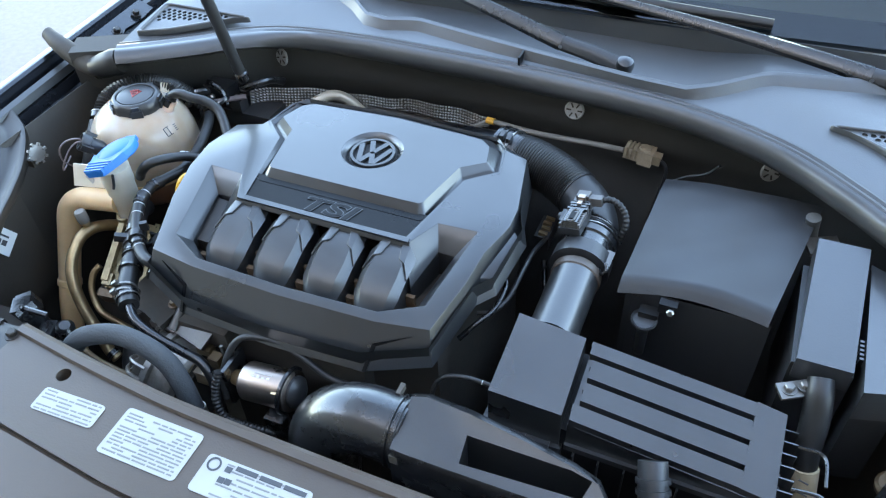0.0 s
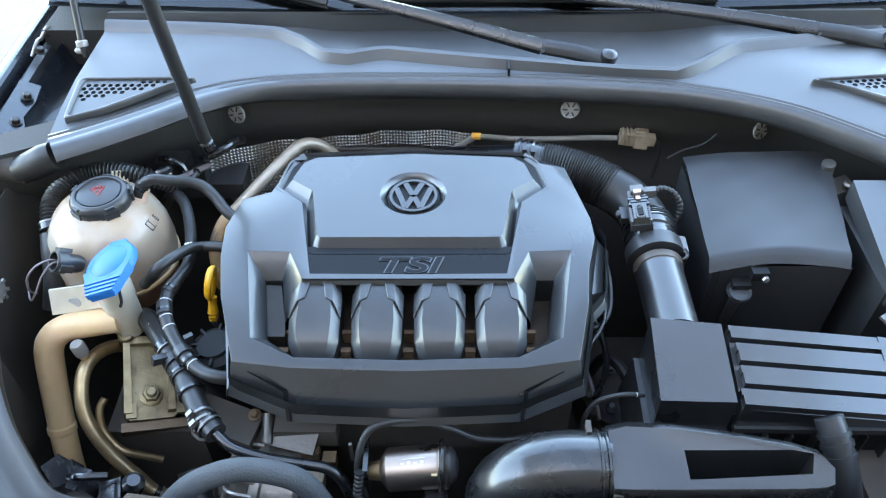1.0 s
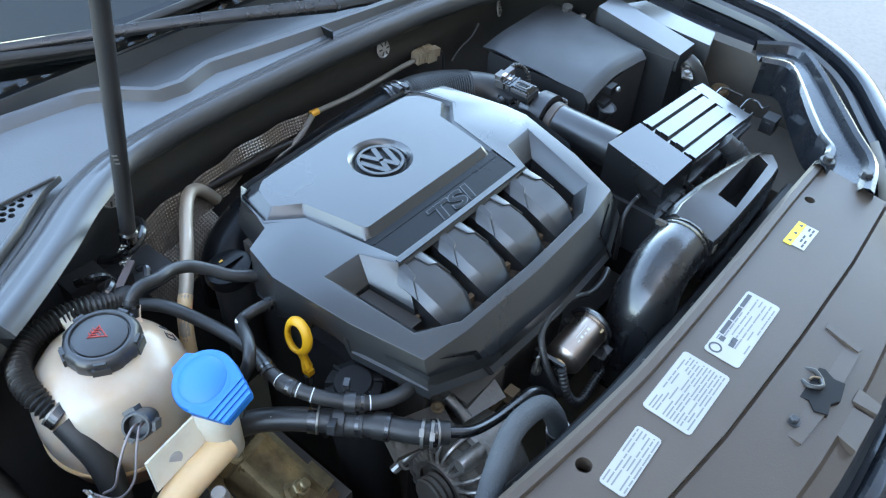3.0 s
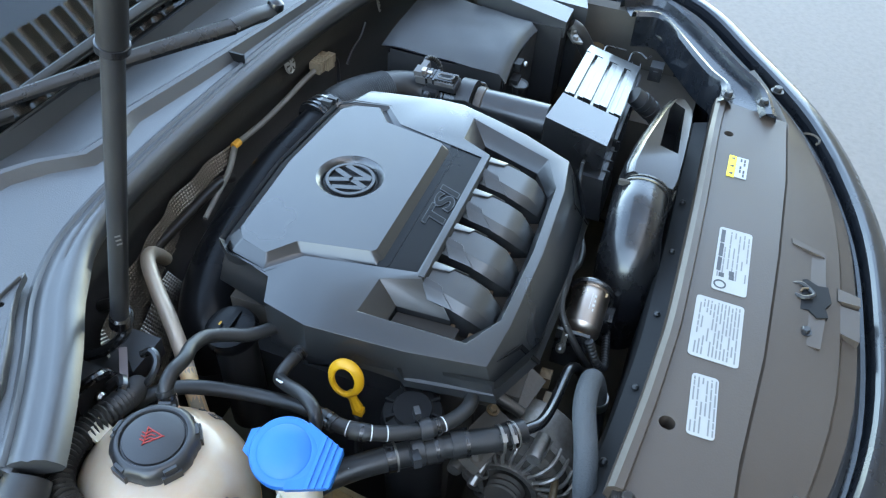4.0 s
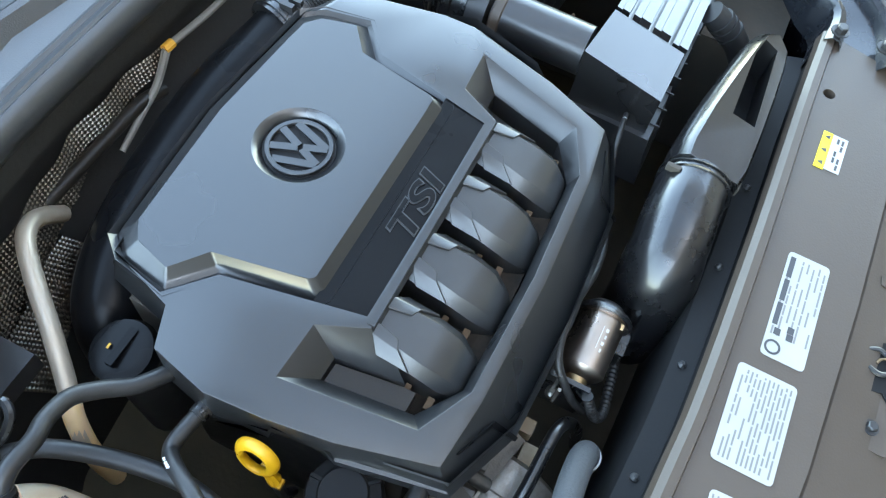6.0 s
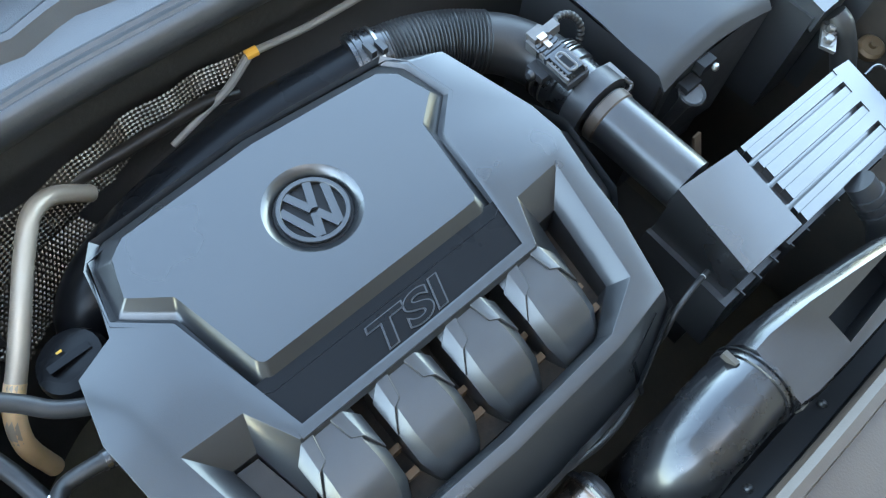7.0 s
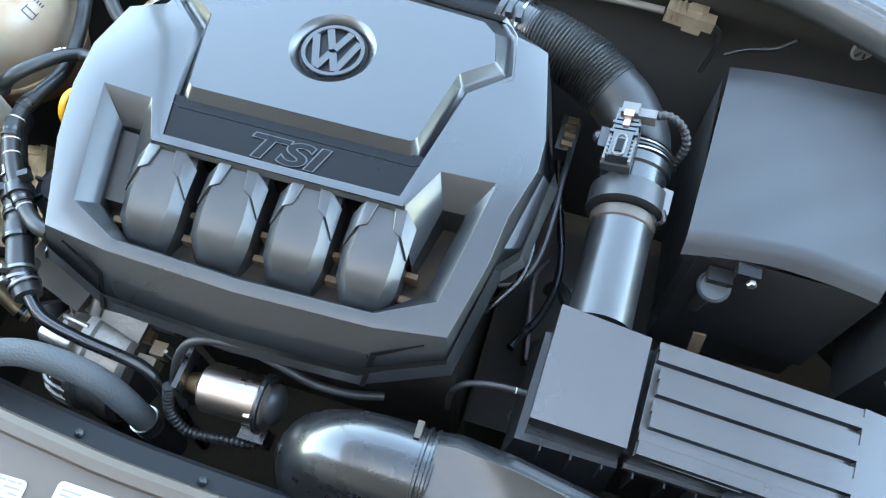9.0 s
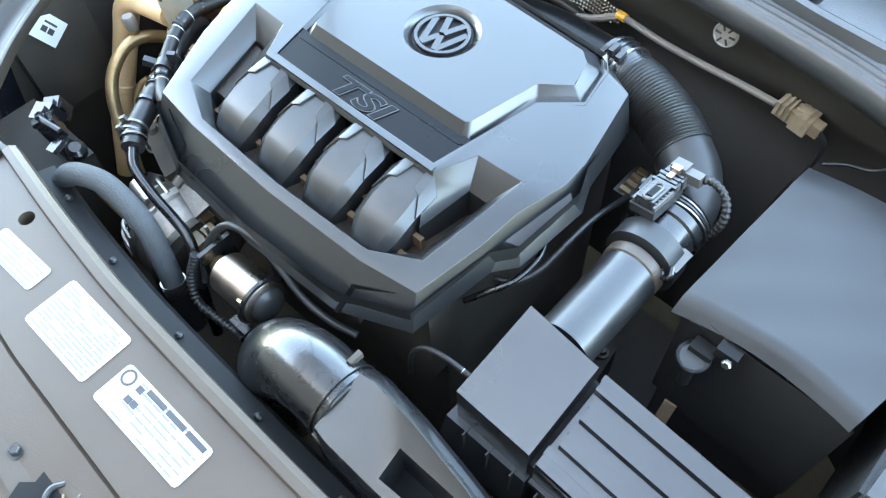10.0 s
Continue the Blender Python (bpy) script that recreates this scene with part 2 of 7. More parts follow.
def prism(outline, low, high, width=0.0, segments=2):
    """An upright block over a plan outline. low and high are heights, or functions of x and y."""
    lo = low if callable(low) else lambda x, y: low
    hi = high if callable(high) else lambda x, y: high
    bm = loft([[(x, y, lo(x, y)) for x, y in outline], [(x, y, hi(x, y)) for x, y in outline]])
    return bevel(bm, width, segments) if width else bm


def box(x0, x1, y0, y1, z0, z1, width=0.0, segments=2):
    return prism([(x0, y0), (x1, y0), (x1, y1), (x0, y1)], z0, z1, width, segments)


def spline(points, steps=6):
    p = [Vector(q) for q in points]
    if len(p) == 2:
        return [p[0].lerp(p[1], i / steps) for i in range(steps + 1)]
    p = [2 * p[0] - p[1], *p, 2 * p[-1] - p[-2]]
    out = []
    for a, b, c, d in zip(p, p[1:], p[2:], p[3:]):
        for i in range(steps):
            t = i / steps
            out.append(0.5 * (2 * b + (c - a) * t + (2 * a - 5 * b + 4 * c - d) * t * t + (3 * b - a - 3 * c + d) * t**3))
    return [*out, p[-2]]


def tube(points, radius, sides=12, steps=6, ripple=0.0, pitch=0.006, flat=1.0):
    """A hose along a smooth line. radius: one, or one for each point. ripple: depth of the rings of a corrugated hose."""
    line = spline(points, steps)
    if ripple:
        reach = [0.0]
        for a, b in zip(line, line[1:]):
            reach.append(reach[-1] + (b - a).length)
        count, fine, k = max(12, round(reach[-1] / pitch) * 6), [], 0
        for i in range(count + 1):
            at = reach[-1] * i / count
            while k < len(line) - 2 and reach[k + 1] < at:
                k += 1
            fine.append(line[k].lerp(line[k + 1], (at - reach[k]) / (reach[k + 1] - reach[k])))
        line, pitch = fine, reach[-1] / max(2, round(reach[-1] / pitch))
    given = radius if isinstance(radius, (list, tuple)) else [radius] * len(points)
    rings, side = [], None
    run = 0.0
    for i, p in enumerate(line):
        way = (line[min(i + 1, len(line) - 1)] - line[max(i - 1, 0)]).normalized()
        if side is None:
            side = way.orthogonal().normalized()
        side = (side - way * side.dot(way)).normalized()
        other = way.cross(side)
        f = i / (len(line) - 1) * (len(given) - 1)
        k = min(int(f), len(given) - 2)
        r = given[k] + (given[k + 1] - given[k]) * (f - k)
        if i:
            run += (p - line[i - 1]).length
        if ripple:
            r += ripple * (0.5 + 0.5 * math.cos(2 * math.pi * run / pitch)) - ripple
        rings.append([p + r * (math.cos(a) * side + flat * math.sin(a) * other) for a in (2 * math.pi * j / sides for j in range(sides))])
    return loft(rings)


def lathe(profile, centre=(0, 0, 0), axis=(0, 0, 1), sides=32, caps=True):
    """A turned body: profile rows of radius and height along the axis."""
    turn = Vector((0, 0, 1)).rotation_difference(Vector(axis)).to_matrix()
    c = Vector(centre)
    return loft([[c + turn @ Vector((r * math.cos(a), r * math.sin(a), h)) for a in (2 * math.pi * j / sides for j in range(sides))] for r, h in profile], caps=caps)


def disc(centre, radius, depth, axis=(0, 0, 1), sides=20, edge=0.0):
    e = edge or depth * 0.25
    return lathe([(radius - e, 0), (radius, e), (radius, depth - e), (radius - e, depth)], centre, axis, sides)


def merge(*bms):
    """Joins pieces of one part."""
    out = bms[0]
    for b in bms[1:]:
        me = bpy.data.meshes.new("joined")
        b.to_mesh(me)
        b.free()
        out.from_mesh(me)
        bpy.data.meshes.remove(me)
    return out


def turned(bm, m):
    bmesh.ops.transform(bm, matrix=m, verts=bm.verts[:])
    return bm


def bolt(centre, radius, axis=(0, 0, 1), mat=None, parent=None, name="bolt"):
    """A hexagon head on its washer."""
    c, a = Vector(centre), Vector(axis).normalized()
    head = merge(lathe([(radius * 1.5, 0), (radius * 1.5, radius * 0.25)], c, a, 16), lathe([(radius, 0), (radius, radius * 0.8), (radius * 0.8, radius)], c + a * radius * 0.25, a, 6))
    return part(name, head, mat or STEEL, parent)


def holed(outline, holes, height, thick, sides=14):
    """A plate with round holes through it: outline and holes in plan."""
    bm = bmesh.new()
    loops = [outline] + [[(cx + r * math.cos(a), cy + r * math.sin(a)) for a in (2 * math.pi * k / sides for k in range(sides))] for cx, cy, r in holes]
    top, edges = [], []
    for lp in loops:
        vs = [bm.verts.new((x, y, height(x, y))) for x, y in lp]
        es = [bm.edges.new((a, b)) for a, b in zip(vs, vs[1:] + vs[:1])]
        top.append(vs)
        edges += es
    bmesh.ops.triangle_fill(bm, edges=edges, use_beauty=True)
    for vs in top:
        low = [bm.verts.new((v.co.x, v.co.y, v.co.z - thick)) for v in vs]
        for i in range(len(vs)):
            j = (i + 1) % len(vs)
            bm.faces.new((vs[i], vs[j], low[j], low[i]))
    return bm


def ring_band(points, at, radius, width, mat, parent, name="clamp"):
    """A flat clamp band round a hose, at a fraction of its line."""
    line = spline(points, 12)
    i = min(len(line) - 2, int(at * (len(line) - 1)))
    way = (line[i + 1] - line[i]).normalized()
    return part(name, lathe([(radius * 0.9, -width / 2), (radius, -width / 2), (radius, width / 2), (radius * 0.9, width / 2)], line[i], way, 20), mat, parent)


def writing(text, size, m, mat, name, parent, depth=0.0015, shear=0.0, embolden=0.0):
    curve = bpy.data.curves.new("letters", "FONT")
    curve.body, curve.size, curve.extrude, curve.shear, curve.offset = text, size, depth, shear, embolden
    curve.align_x = "CENTER"
    ob = new("letters", curve)
    me = bpy.data.meshes.new_from_object(ob.evaluated_get(bpy.context.evaluated_depsgraph_get()))
    bpy.data.objects.remove(ob)
    bpy.data.curves.remove(curve)
    bm = bmesh.new()
    bm.from_mesh(me)
    bpy.data.meshes.remove(me)
    return part(name, turned(bm, m), mat, parent)


# ---- the ground outside ----
bm = bmesh.new()
bmesh.ops.create_grid(bm, x_segments=8, y_segments=8, size=300)
lone("ground", bm, TYRE_GREY, "pale sunlit concrete forecourt round the parked car", "ground", kind="structure")
for i in range(6):
    bm = box(3.2, 3.42, 0.55 + 0.33 * i, 0.86 + 0.33 * i, 0.0, 0.13 + 0.006 * (i % 3), 0.012)
    lone("kerb_block", bm, BLOCK, "sandy stone block of a low border on the concrete", "kerb block", "border of stone blocks")


# added wall out of view: blocks the sun and darkens front-facing reflections
lone("unseen_south_wall", box(-20.0, 14.0, -5.6, -5.3, 0.0, 7.6), UNSEEN_WALL, "plain dark brown wall beyond the forecourt", "wall", kind="structure")
# added slats out of view, no real pergola: they halve the reflected sky
pergola = thing("pergola", (-0.2, -2.4, 2.6), "tan timber pergola boards reaching out from the house wall", "pergola", kind="structure")
for k in range(41):
    part("unseen_slat", box(-1.5 + 0.08 * k, -1.457 + 0.08 * k, -5.3, 0.5, 2.6, 2.63, 0.004), SLAT_TAN, pergola)


# ---- the car's body round the bay ----
def offset_line(line, d):
    """A plan line moved d to the left of its way."""
    out = []
    for i, p in enumerate(line):
        way = (line[min(i + 1, len(line) - 1)] - line[max(i - 1, 0)]).to_2d().normalized()
        out.append(Vector((p.x - way.y * d, p.y + way.x * d, p.z)))
    return out


car = thing("car_body", (0.1, 0, 0.3), "dark painted car body round an open engine bay", "car")
rim = spline([(-0.61, 0.9, 1.0), (-0.62, 0.2, 0.968), (-0.62, -0.138, 0.95), (-0.608, -0.25, 0.942), (-0.556, -0.367, 0.93), (-0.46, -0.455, 0.915), (-0.3, -0.57, 0.9), (-0.1, -0.64, 0.888), (0.1, -0.655, 0.886),
              (0.3, -0.64, 0.888), (0.5, -0.57, 0.9), (0.66, -0.455, 0.915), (0.756, -0.367, 0.93), (0.808, -0.25, 0.942), (0.82, -0.138, 0.95), (0.82, 0.2, 0.968), (0.81, 0.9, 1.0)], 5)


def rim_skin(rows):
    """A skin along the rim: rows of (outwards, up)."""
    return loft([[Vector((p.x, p.y, p.z + dz)) for p in offset_line(rim, -d)] for d, dz in rows], close=False, caps=False)


part("fender_and_bumper", rim_skin([(-0.002, -0.03), (0.0, -0.004), (0.004, 0.0), (0.016, 0.0), (0.03, -0.008), (0.05, -0.04), (0.062, -0.12), (0.065, -0.3), (0.05, -0.6), (0.0, -0.7), (-0.02, -0.886)]), PAINT, car, "dark metallic painted outer panel")
part("inner_flange", rim_skin([(-0.002, -0.026), (-0.012, -0.03), (-0.03, -0.034), (-0.034, -0.05), (-0.06, -0.054), (-0.062, -0.3), (-0.05, -0.55)]), PAINT, car)
part("weather_strip", rim_skin([(-0.028, -0.03), (-0.024, -0.018), (-0.016, -0.014), (-0.01, -0.02), (-0.01, -0.028)]), SEAL, car, "black rubber strip along the panel edge")
part("undertray", box(-0.62, 0.82, -0.6, 0.3, 0.3, 0.32), DEEP, car)

# the seal's line under the windscreen, in plan
SEAL_LINE = spline([(-0.56, 0.02, 0), (-0.485, 0.052, 0), (-0.43, 0.083, 0), (-0.374, 0.12, 0), (-0.31, 0.165, 0), (-0.233, 0.193, 0), (-0.112, 0.204, 0), (0.0, 0.204, 0), (0.13, 0.2, 0), (0.29, 0.188, 0), (0.407, 0.168, 0), (0.51, 0.127, 0), (0.592, 0.066, 0), (0.646, 0.017, 0), (0.69, -0.012, 0), (0.76, -0.03, 0)], 5)


def seal_skin(rows, close=False, base=0.993):
    """A skin along the seal's line: rows of (towards the engine, up)."""
    rings = [[Vector((p.x, p.y, base + dz)) for p in offset_line(SEAL_LINE[6:], -d)] for d, dz in rows]
    if close:
        rings = [list(r) for r in zip(*rings)]
        return loft(rings)
    return loft(rings, close=False, caps=False)


WALL_LINE = spline([(-0.56, 0.035, 0), (-0.43, 0.1, 0), (-0.36, 0.142, 0), (-0.3, 0.178, 0), (-0.26, 0.189, 0), (-0.112, 0.206, 0), (0.0, 0.208, 0), (0.13, 0.204, 0), (0.223, 0.1965, 0), (0.35, 0.192, 0), (0.4965, 0.1715, 0), (0.58, 0.14, 0), (0.65, 0.085, 0), (0.76, 0.0, 0)], 5)
wall_rings = [[Vector((p.x, p.y, 0.993 + dz)) for p in offset_line(WALL_LINE, d)] for d, dz in ((0.0, -0.012), (0.001, -0.075), (0.024, -0.11), (0.03, -0.15), (0.014, -0.2), (0.014, -0.6), (0.05, -0.6), (0.05, -0.012))]
part("firewall", loft([list(q) for q in zip(*wall_rings)]), FIREWALL, car, "black insulated bulkhead")
seal = thing("bonnet_seal", (0.1, 0.2, 0.97), "dull black ribbed rubber bonnet seal along the cowl", "seal")


def wide_seal(rows, base=0.993):
    """The seal's bulb: it bulges further over the bay beside the coolant tank."""
    line, unit = offset_line(SEAL_LINE[6:], 0), offset_line(SEAL_LINE[6:], -1)
    rings = []
    for p, q in zip(line, unit):
        k = min(1.0, max(0.0, (-0.19 - p.x) / 0.13))
        grow = 1 + 0.7 * k * k * (3 - 2 * k)
        rings.append([p + (q - p) * (d * grow if d > 0 else d) + Vector((0, 0, base + (dz * (1 - 0.45 * k) if dz < 0 else dz))) for d, dz in rows])
    return loft(rings)


part("bulb", wide_seal([(-0.004, 0.0035), (0.0005, 0.007), (0.005, 0.0085), (0.0075, 0.0065), (0.010, 0.0082), (0.0155, 0.0065), (0.02, 0.0), (0.0225, -0.011), (0.02, -0.02), (0.012, -0.024), (0.002, -0.02)]), SEAL, seal, "rounded rubber bulb", 50)
part("lip", seal_skin([(-0.014, 0.0005), (-0.0125, 0.0035), (-0.009, 0.0045), (-0.0065, 0.0025), (-0.0035, 0.001), (-0.004, -0.012), (-0.012, -0.012)], True), SEAL, seal, "thin raised rubber lip")


def push_clip(x, y, z, tilt):
    """A round push-on washer with radial slots."""
    c = thing("push_clip", (x, y, z), "round pale metal push clip with star slots on the bulkhead", "clip", "push clips on the bulkhead")
    way = Vector((tilt, -1, 0.25)).normalized()
    part("washer", lathe([(0.014, 0), (0.0145, 0.001), (0.0125, 0.003), (0.011, 0.0022), (0.004, 0.0035), (0.001, 0.0035)], (x, y, z), way, 24), CLIP, c)
    m = Matrix.Translation(Vector((x, y, z)) + way * 0.0026) @ Vector((0, 0, 1)).rotation_difference(way).to_matrix().to_4x4()
    # dark bars laid on the washer in place of shaded slots
    slots = [turned(box(0.003, 0.0115, -0.0011, 0.0011, -0.0006, 0.0008), m @ pose(0, 0, 0, 0, 0, 60 * k)) for k in range(6)]
    part("slot", merge(*slots), DEEP, c)
    return c


push_clip(-0.262, 0.1845, 0.948, -0.35)
push_clip(0.223, 0.191, 0.95, 0.05)
push_clip(0.498, 0.168, 0.929, 0.45)

hinge = part("bonnet_hinge", tube([(-0.635, 0.07, 0.985), (-0.6, 0.058, 0.976), (-0.555, 0.05, 0.963), (-0.51, 0.044, 0.957)], [0.011, 0.015, 0.018, 0.018], 12, 6, flat=0.75), WING, car, "dark painted hinge arm")
part("end_plug", tube([(-0.522, 0.045, 0.957), (-0.504, 0.045, 0.963), (-0.482, 0.049, 0.972), (-0.47, 0.052, 0.976)], [0.017, 0.02, 0.021, 0.019], 12, 4), RUBBER, hinge, "black rubber end plug")
# painted gutter between the wing's rim and the cowl, with the hinge's plate and bolts
gut = [[(-0.575, y, 0.955 + 0.03 * max(0, y - 0.1)), (-0.562, y, 0.925), (-0.53, y, 0.916), (-0.512, y, 0.918), (-0.5, y, 0.93), (-0.488, y, 0.965), (-0.482, y + 0.002, 0.985)] for y in (0.066, 0.1, 0.14, 0.2, 0.27, 0.33, 0.37, 0.42)]
part("gutter", loft(gut, close=False, caps=False), PAINT, car, sharp=60)
part("hinge_plate", turned(prism([(-0.016, -0.07), (0.016, -0.064), (0.02, -0.03), (0.012, -0.01), (0.016, 0.03), (0.012, 0.07), (-0.018, 0.072)], 0.0, 0.004, 0.0015), pose(-0.577, 0.175, 0.957, 0, 22, 3)), PAINT, car, "painted hinge plate")
for x, y, z in ((-0.572, 0.207, 0.962), (-0.568, 0.15, 0.958), (-0.528, 0.167, 0.918), (-0.59, 0.318, 0.972), (-0.596, 0.366, 0.976)):
    bolt((x, y, z), 0.006, (0.3, 0, 1), BRACKET, car, "hinge_bolt")
part("hinge_spring", merge(tube([(-0.602, 0.31, 0.968), (-0.596, 0.325, 0.982), (-0.6, 0.345, 0.978)], 0.003, 8), tube([(-0.603, 0.352, 0.972), (-0.594, 0.368, 0.985), (-0.592, 0.385, 0.975)], 0.003, 8)), ZINC, car, "bare metal spring clips")

# ---- cowl, windscreen, wipers ----
cowl = thing("cowl", (0.12, 0.25, 0.96), "dark grained plastic cowl panel below the windscreen", "cowl panel")
RIDGE = [(-0.56, 0.335), (-0.496, 0.332), (-0.3, 0.318), (-0.209, 0.306), (-0.172, 0.285), (-0.137, 0.255), (-0.1, 0.25), (-0.05, 0.262), (0.05, 0.247), (0.134, 0.235), (0.3, 0.212), (0.368, 0.206), (0.41, 0.225), (0.466, 0.262), (0.6, 0.285), (0.76, 0.3)]


def between(rows, x):
    for (x0, y0), (x1, y1) in zip(rows, rows[1:]):
        if x <= x1:
            return y0 + (y1 - y0) * (x - x0) / (x1 - x0)
    return rows[-1][1]


SEAL_ROWS = [(p.x, p.y) for p in SEAL_LINE]


def cowl_height(x, y):
    front = between(SEAL_ROWS, x)
    return 0.993 + min(0.014, 0.14 * max(0.0, y - front))


rows = []
for i in range(67):
    x = -0.478 + 1.188 * i / 66
    f, r = between(SEAL_ROWS, x), between(RIDGE, x)
    r = max(r, f + 0.02)
    line = [(x, f - 0.004, 0.98), (x, f, 0.993)]
    b = r - min(0.02, 0.5 * (r - f))
    line += [(x, f + (b - f) * k, cowl_height(x, f + (b - f) * k)) for k in (0.25, 0.5, 0.75, 1.0)]
    z = cowl_height(x, r) + 0.013
    line += [(x, b + 0.004, cowl_height(x, b) + 0.001), (x, r - 0.006, z - 0.002)]
    e = min(r + 0.012, 0.336)
    line += [(x, r, z), (x, min(r + 0.004, 0.33), z - 0.002), (x, e, z - 0.02), (x, max(e + 0.001, 0.337), z - 0.018), (x, 0.342, 1.024), (x, 0.36, 1.018)]
    rows.append(line)
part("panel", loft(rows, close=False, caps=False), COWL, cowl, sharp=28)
part("joint", box(0.1305, 0.1335, 0.206, 0.236, 0.9955, 1.0085), COVER_DARK, cowl)


def vent(tip, back, front):
    """A three-cornered vent: a rounded raised rim round a plate full of oval holes."""
    v = thing("cowl_vent", tip, "black plastic cowl vent grille with small oval openings", "vent", "vents in the cowl")
    pts = [Vector(p) for p in (tip, back, front)]
    mid = sum(pts, Vector()) / 3
    n = (pts[1] - pts[0]).cross(pts[2] - pts[0]).normalized()
    n = n if n.z > 0 else -n
    u = (pts[1] - pts[0]).normalized()
    w = n.cross(u)
    # rounded corners, and a long edge that bows in towards the tip
    loop = []
    for i, p in enumerate(pts):
        a, b = (pts[i - 1] - p).normalized(), (pts[(i + 1) % 3] - p).normalized()
        for k in range(5):
            f = k / 4
            loop.append(p + (a * (1 - f) ** 2 + b * f ** 2) * 0.009)
        if i == 2:
            inward = (pts[1] - p).normalized()
            loop += [p.lerp(pts[0], f) + inward * d for f, d in ((0.3, -0.004), (0.5, -0.001), (0.7, 0.003), (0.85, 0.003))]
    step = lambda d, up: [q + (mid - q).normalized() * d + n * up for q in loop]  # noqa: E731
    part("frame", loft([step(-0.004, -0.004), step(-0.003, 0.0035), step(-0.0005, 0.0055), step(0.003, 0.0052), step(0.005, 0.003), step(0.0055, -0.001)], caps=False), COWL, v, sharp=60)
    # near-black sheet gives the shaded depth behind the grille's holes
    part("well", loft([step(0.003, -0.003), step(0.003, -0.0022)]), BAND, v)
    plan = [((q - mid).dot(u), (q - mid).dot(w)) for q in step(0.0045, 0)]
    sign = 1 if sum(x0 * y1 - x1 * y0 for (x0, y0), (x1, y1) in zip(plan, plan[1:] + plan[:1])) > 0 else -1
    depth = lambda x, y: min(sign * ((x1 - x0) * (y - y0) - (y1 - y0) * (x - x0)) / max(1e-6, math.hypot(x1 - x0, y1 - y0)) for (x0, y0), (x1, y1) in zip(plan, plan[1:] + plan[:1]))  # noqa: E731
    holes = [(0.0098 * (a + 0.5 * (b % 2)), 0.0074 * b, 0.0036) for a in range(-14, 15) for b in range(-14, 15)]
    plate = holed(plan, [h for h in holes if depth(h[0], h[1]) > 0.0042], lambda x, y: 0.0015, 0.002, 9)
    part("grille", turned(plate, Matrix.Translation(mid) @ Matrix((u, w, n)).transposed().to_4x4()), COWL, v)
    return v


vent((-0.308, 0.183, 1.0065), (-0.466, 0.178, 1.0095), (-0.463, 0.094, 1.0005))
vent((0.548, 0.175, 1.0055), (0.705, 0.178, 1.0155), (0.703, 0.088, 1.01))

screen = thing("windscreen", (0.12, 0.36, 1.02), "tinted windscreen glass with a dark lower band", "windscreen")
SLOPE = math.tan(radians(27))
glass_z = lambda y: 1.028 + SLOPE * (y - 0.34)  # noqa: E731
grid = []
for i in range(13):
    x = -0.58 + 1.4 * i / 12
    sag = 0.06 * ((x - 0.12) / 0.7) ** 2
    grid.append([(x, y + sag * 0.6, glass_z(y)) for y in (0.338, 0.5, 0.7, 0.9, 1.1)])
pane = part("pane", loft(grid, close=False, caps=False), GLASS, screen)
pane.visible_shadow = False
band = [[(x, y + (0.006 - 0.008), z - 0.006) for x, y, z in ((g[0][0], g[0][1] + d, glass_z(g[0][1] - 0.06 * ((g[0][0] - 0.12) / 0.7) ** 2 * 0.6 + d)) for d in (0.0, 0.045))] for g in grid]
part("black_band", loft(band, close=False, caps=False), COVER_DARK, screen)
part("dashboard", merge(box(-0.6, 0.84, 0.36, 0.95, 0.8, 0.985, 0.02), box(-0.6, 0.84, 0.95, 1.1, 0.6, 0.93, 0.02)), DASH, screen, "dark dashboard under the glass")
part("cabin", loft([[(-0.62, 0.5, 0.6), (0.86, 0.5, 0.6), (0.86, 0.5, 1.1), (-0.62, 0.5, 1.1)], [(-0.62, 2.6, 0.6), (0.86, 2.6, 0.6), (0.7, 2.6, 1.5), (-0.46, 2.6, 1.5)]], caps=False), DASH, screen)
part("roof", prism([(-0.46, 1.12), (0.7, 1.12), (0.7, 2.6), (-0.46, 2.6)], 1.44, 1.47, 0.01), PAINT, screen)


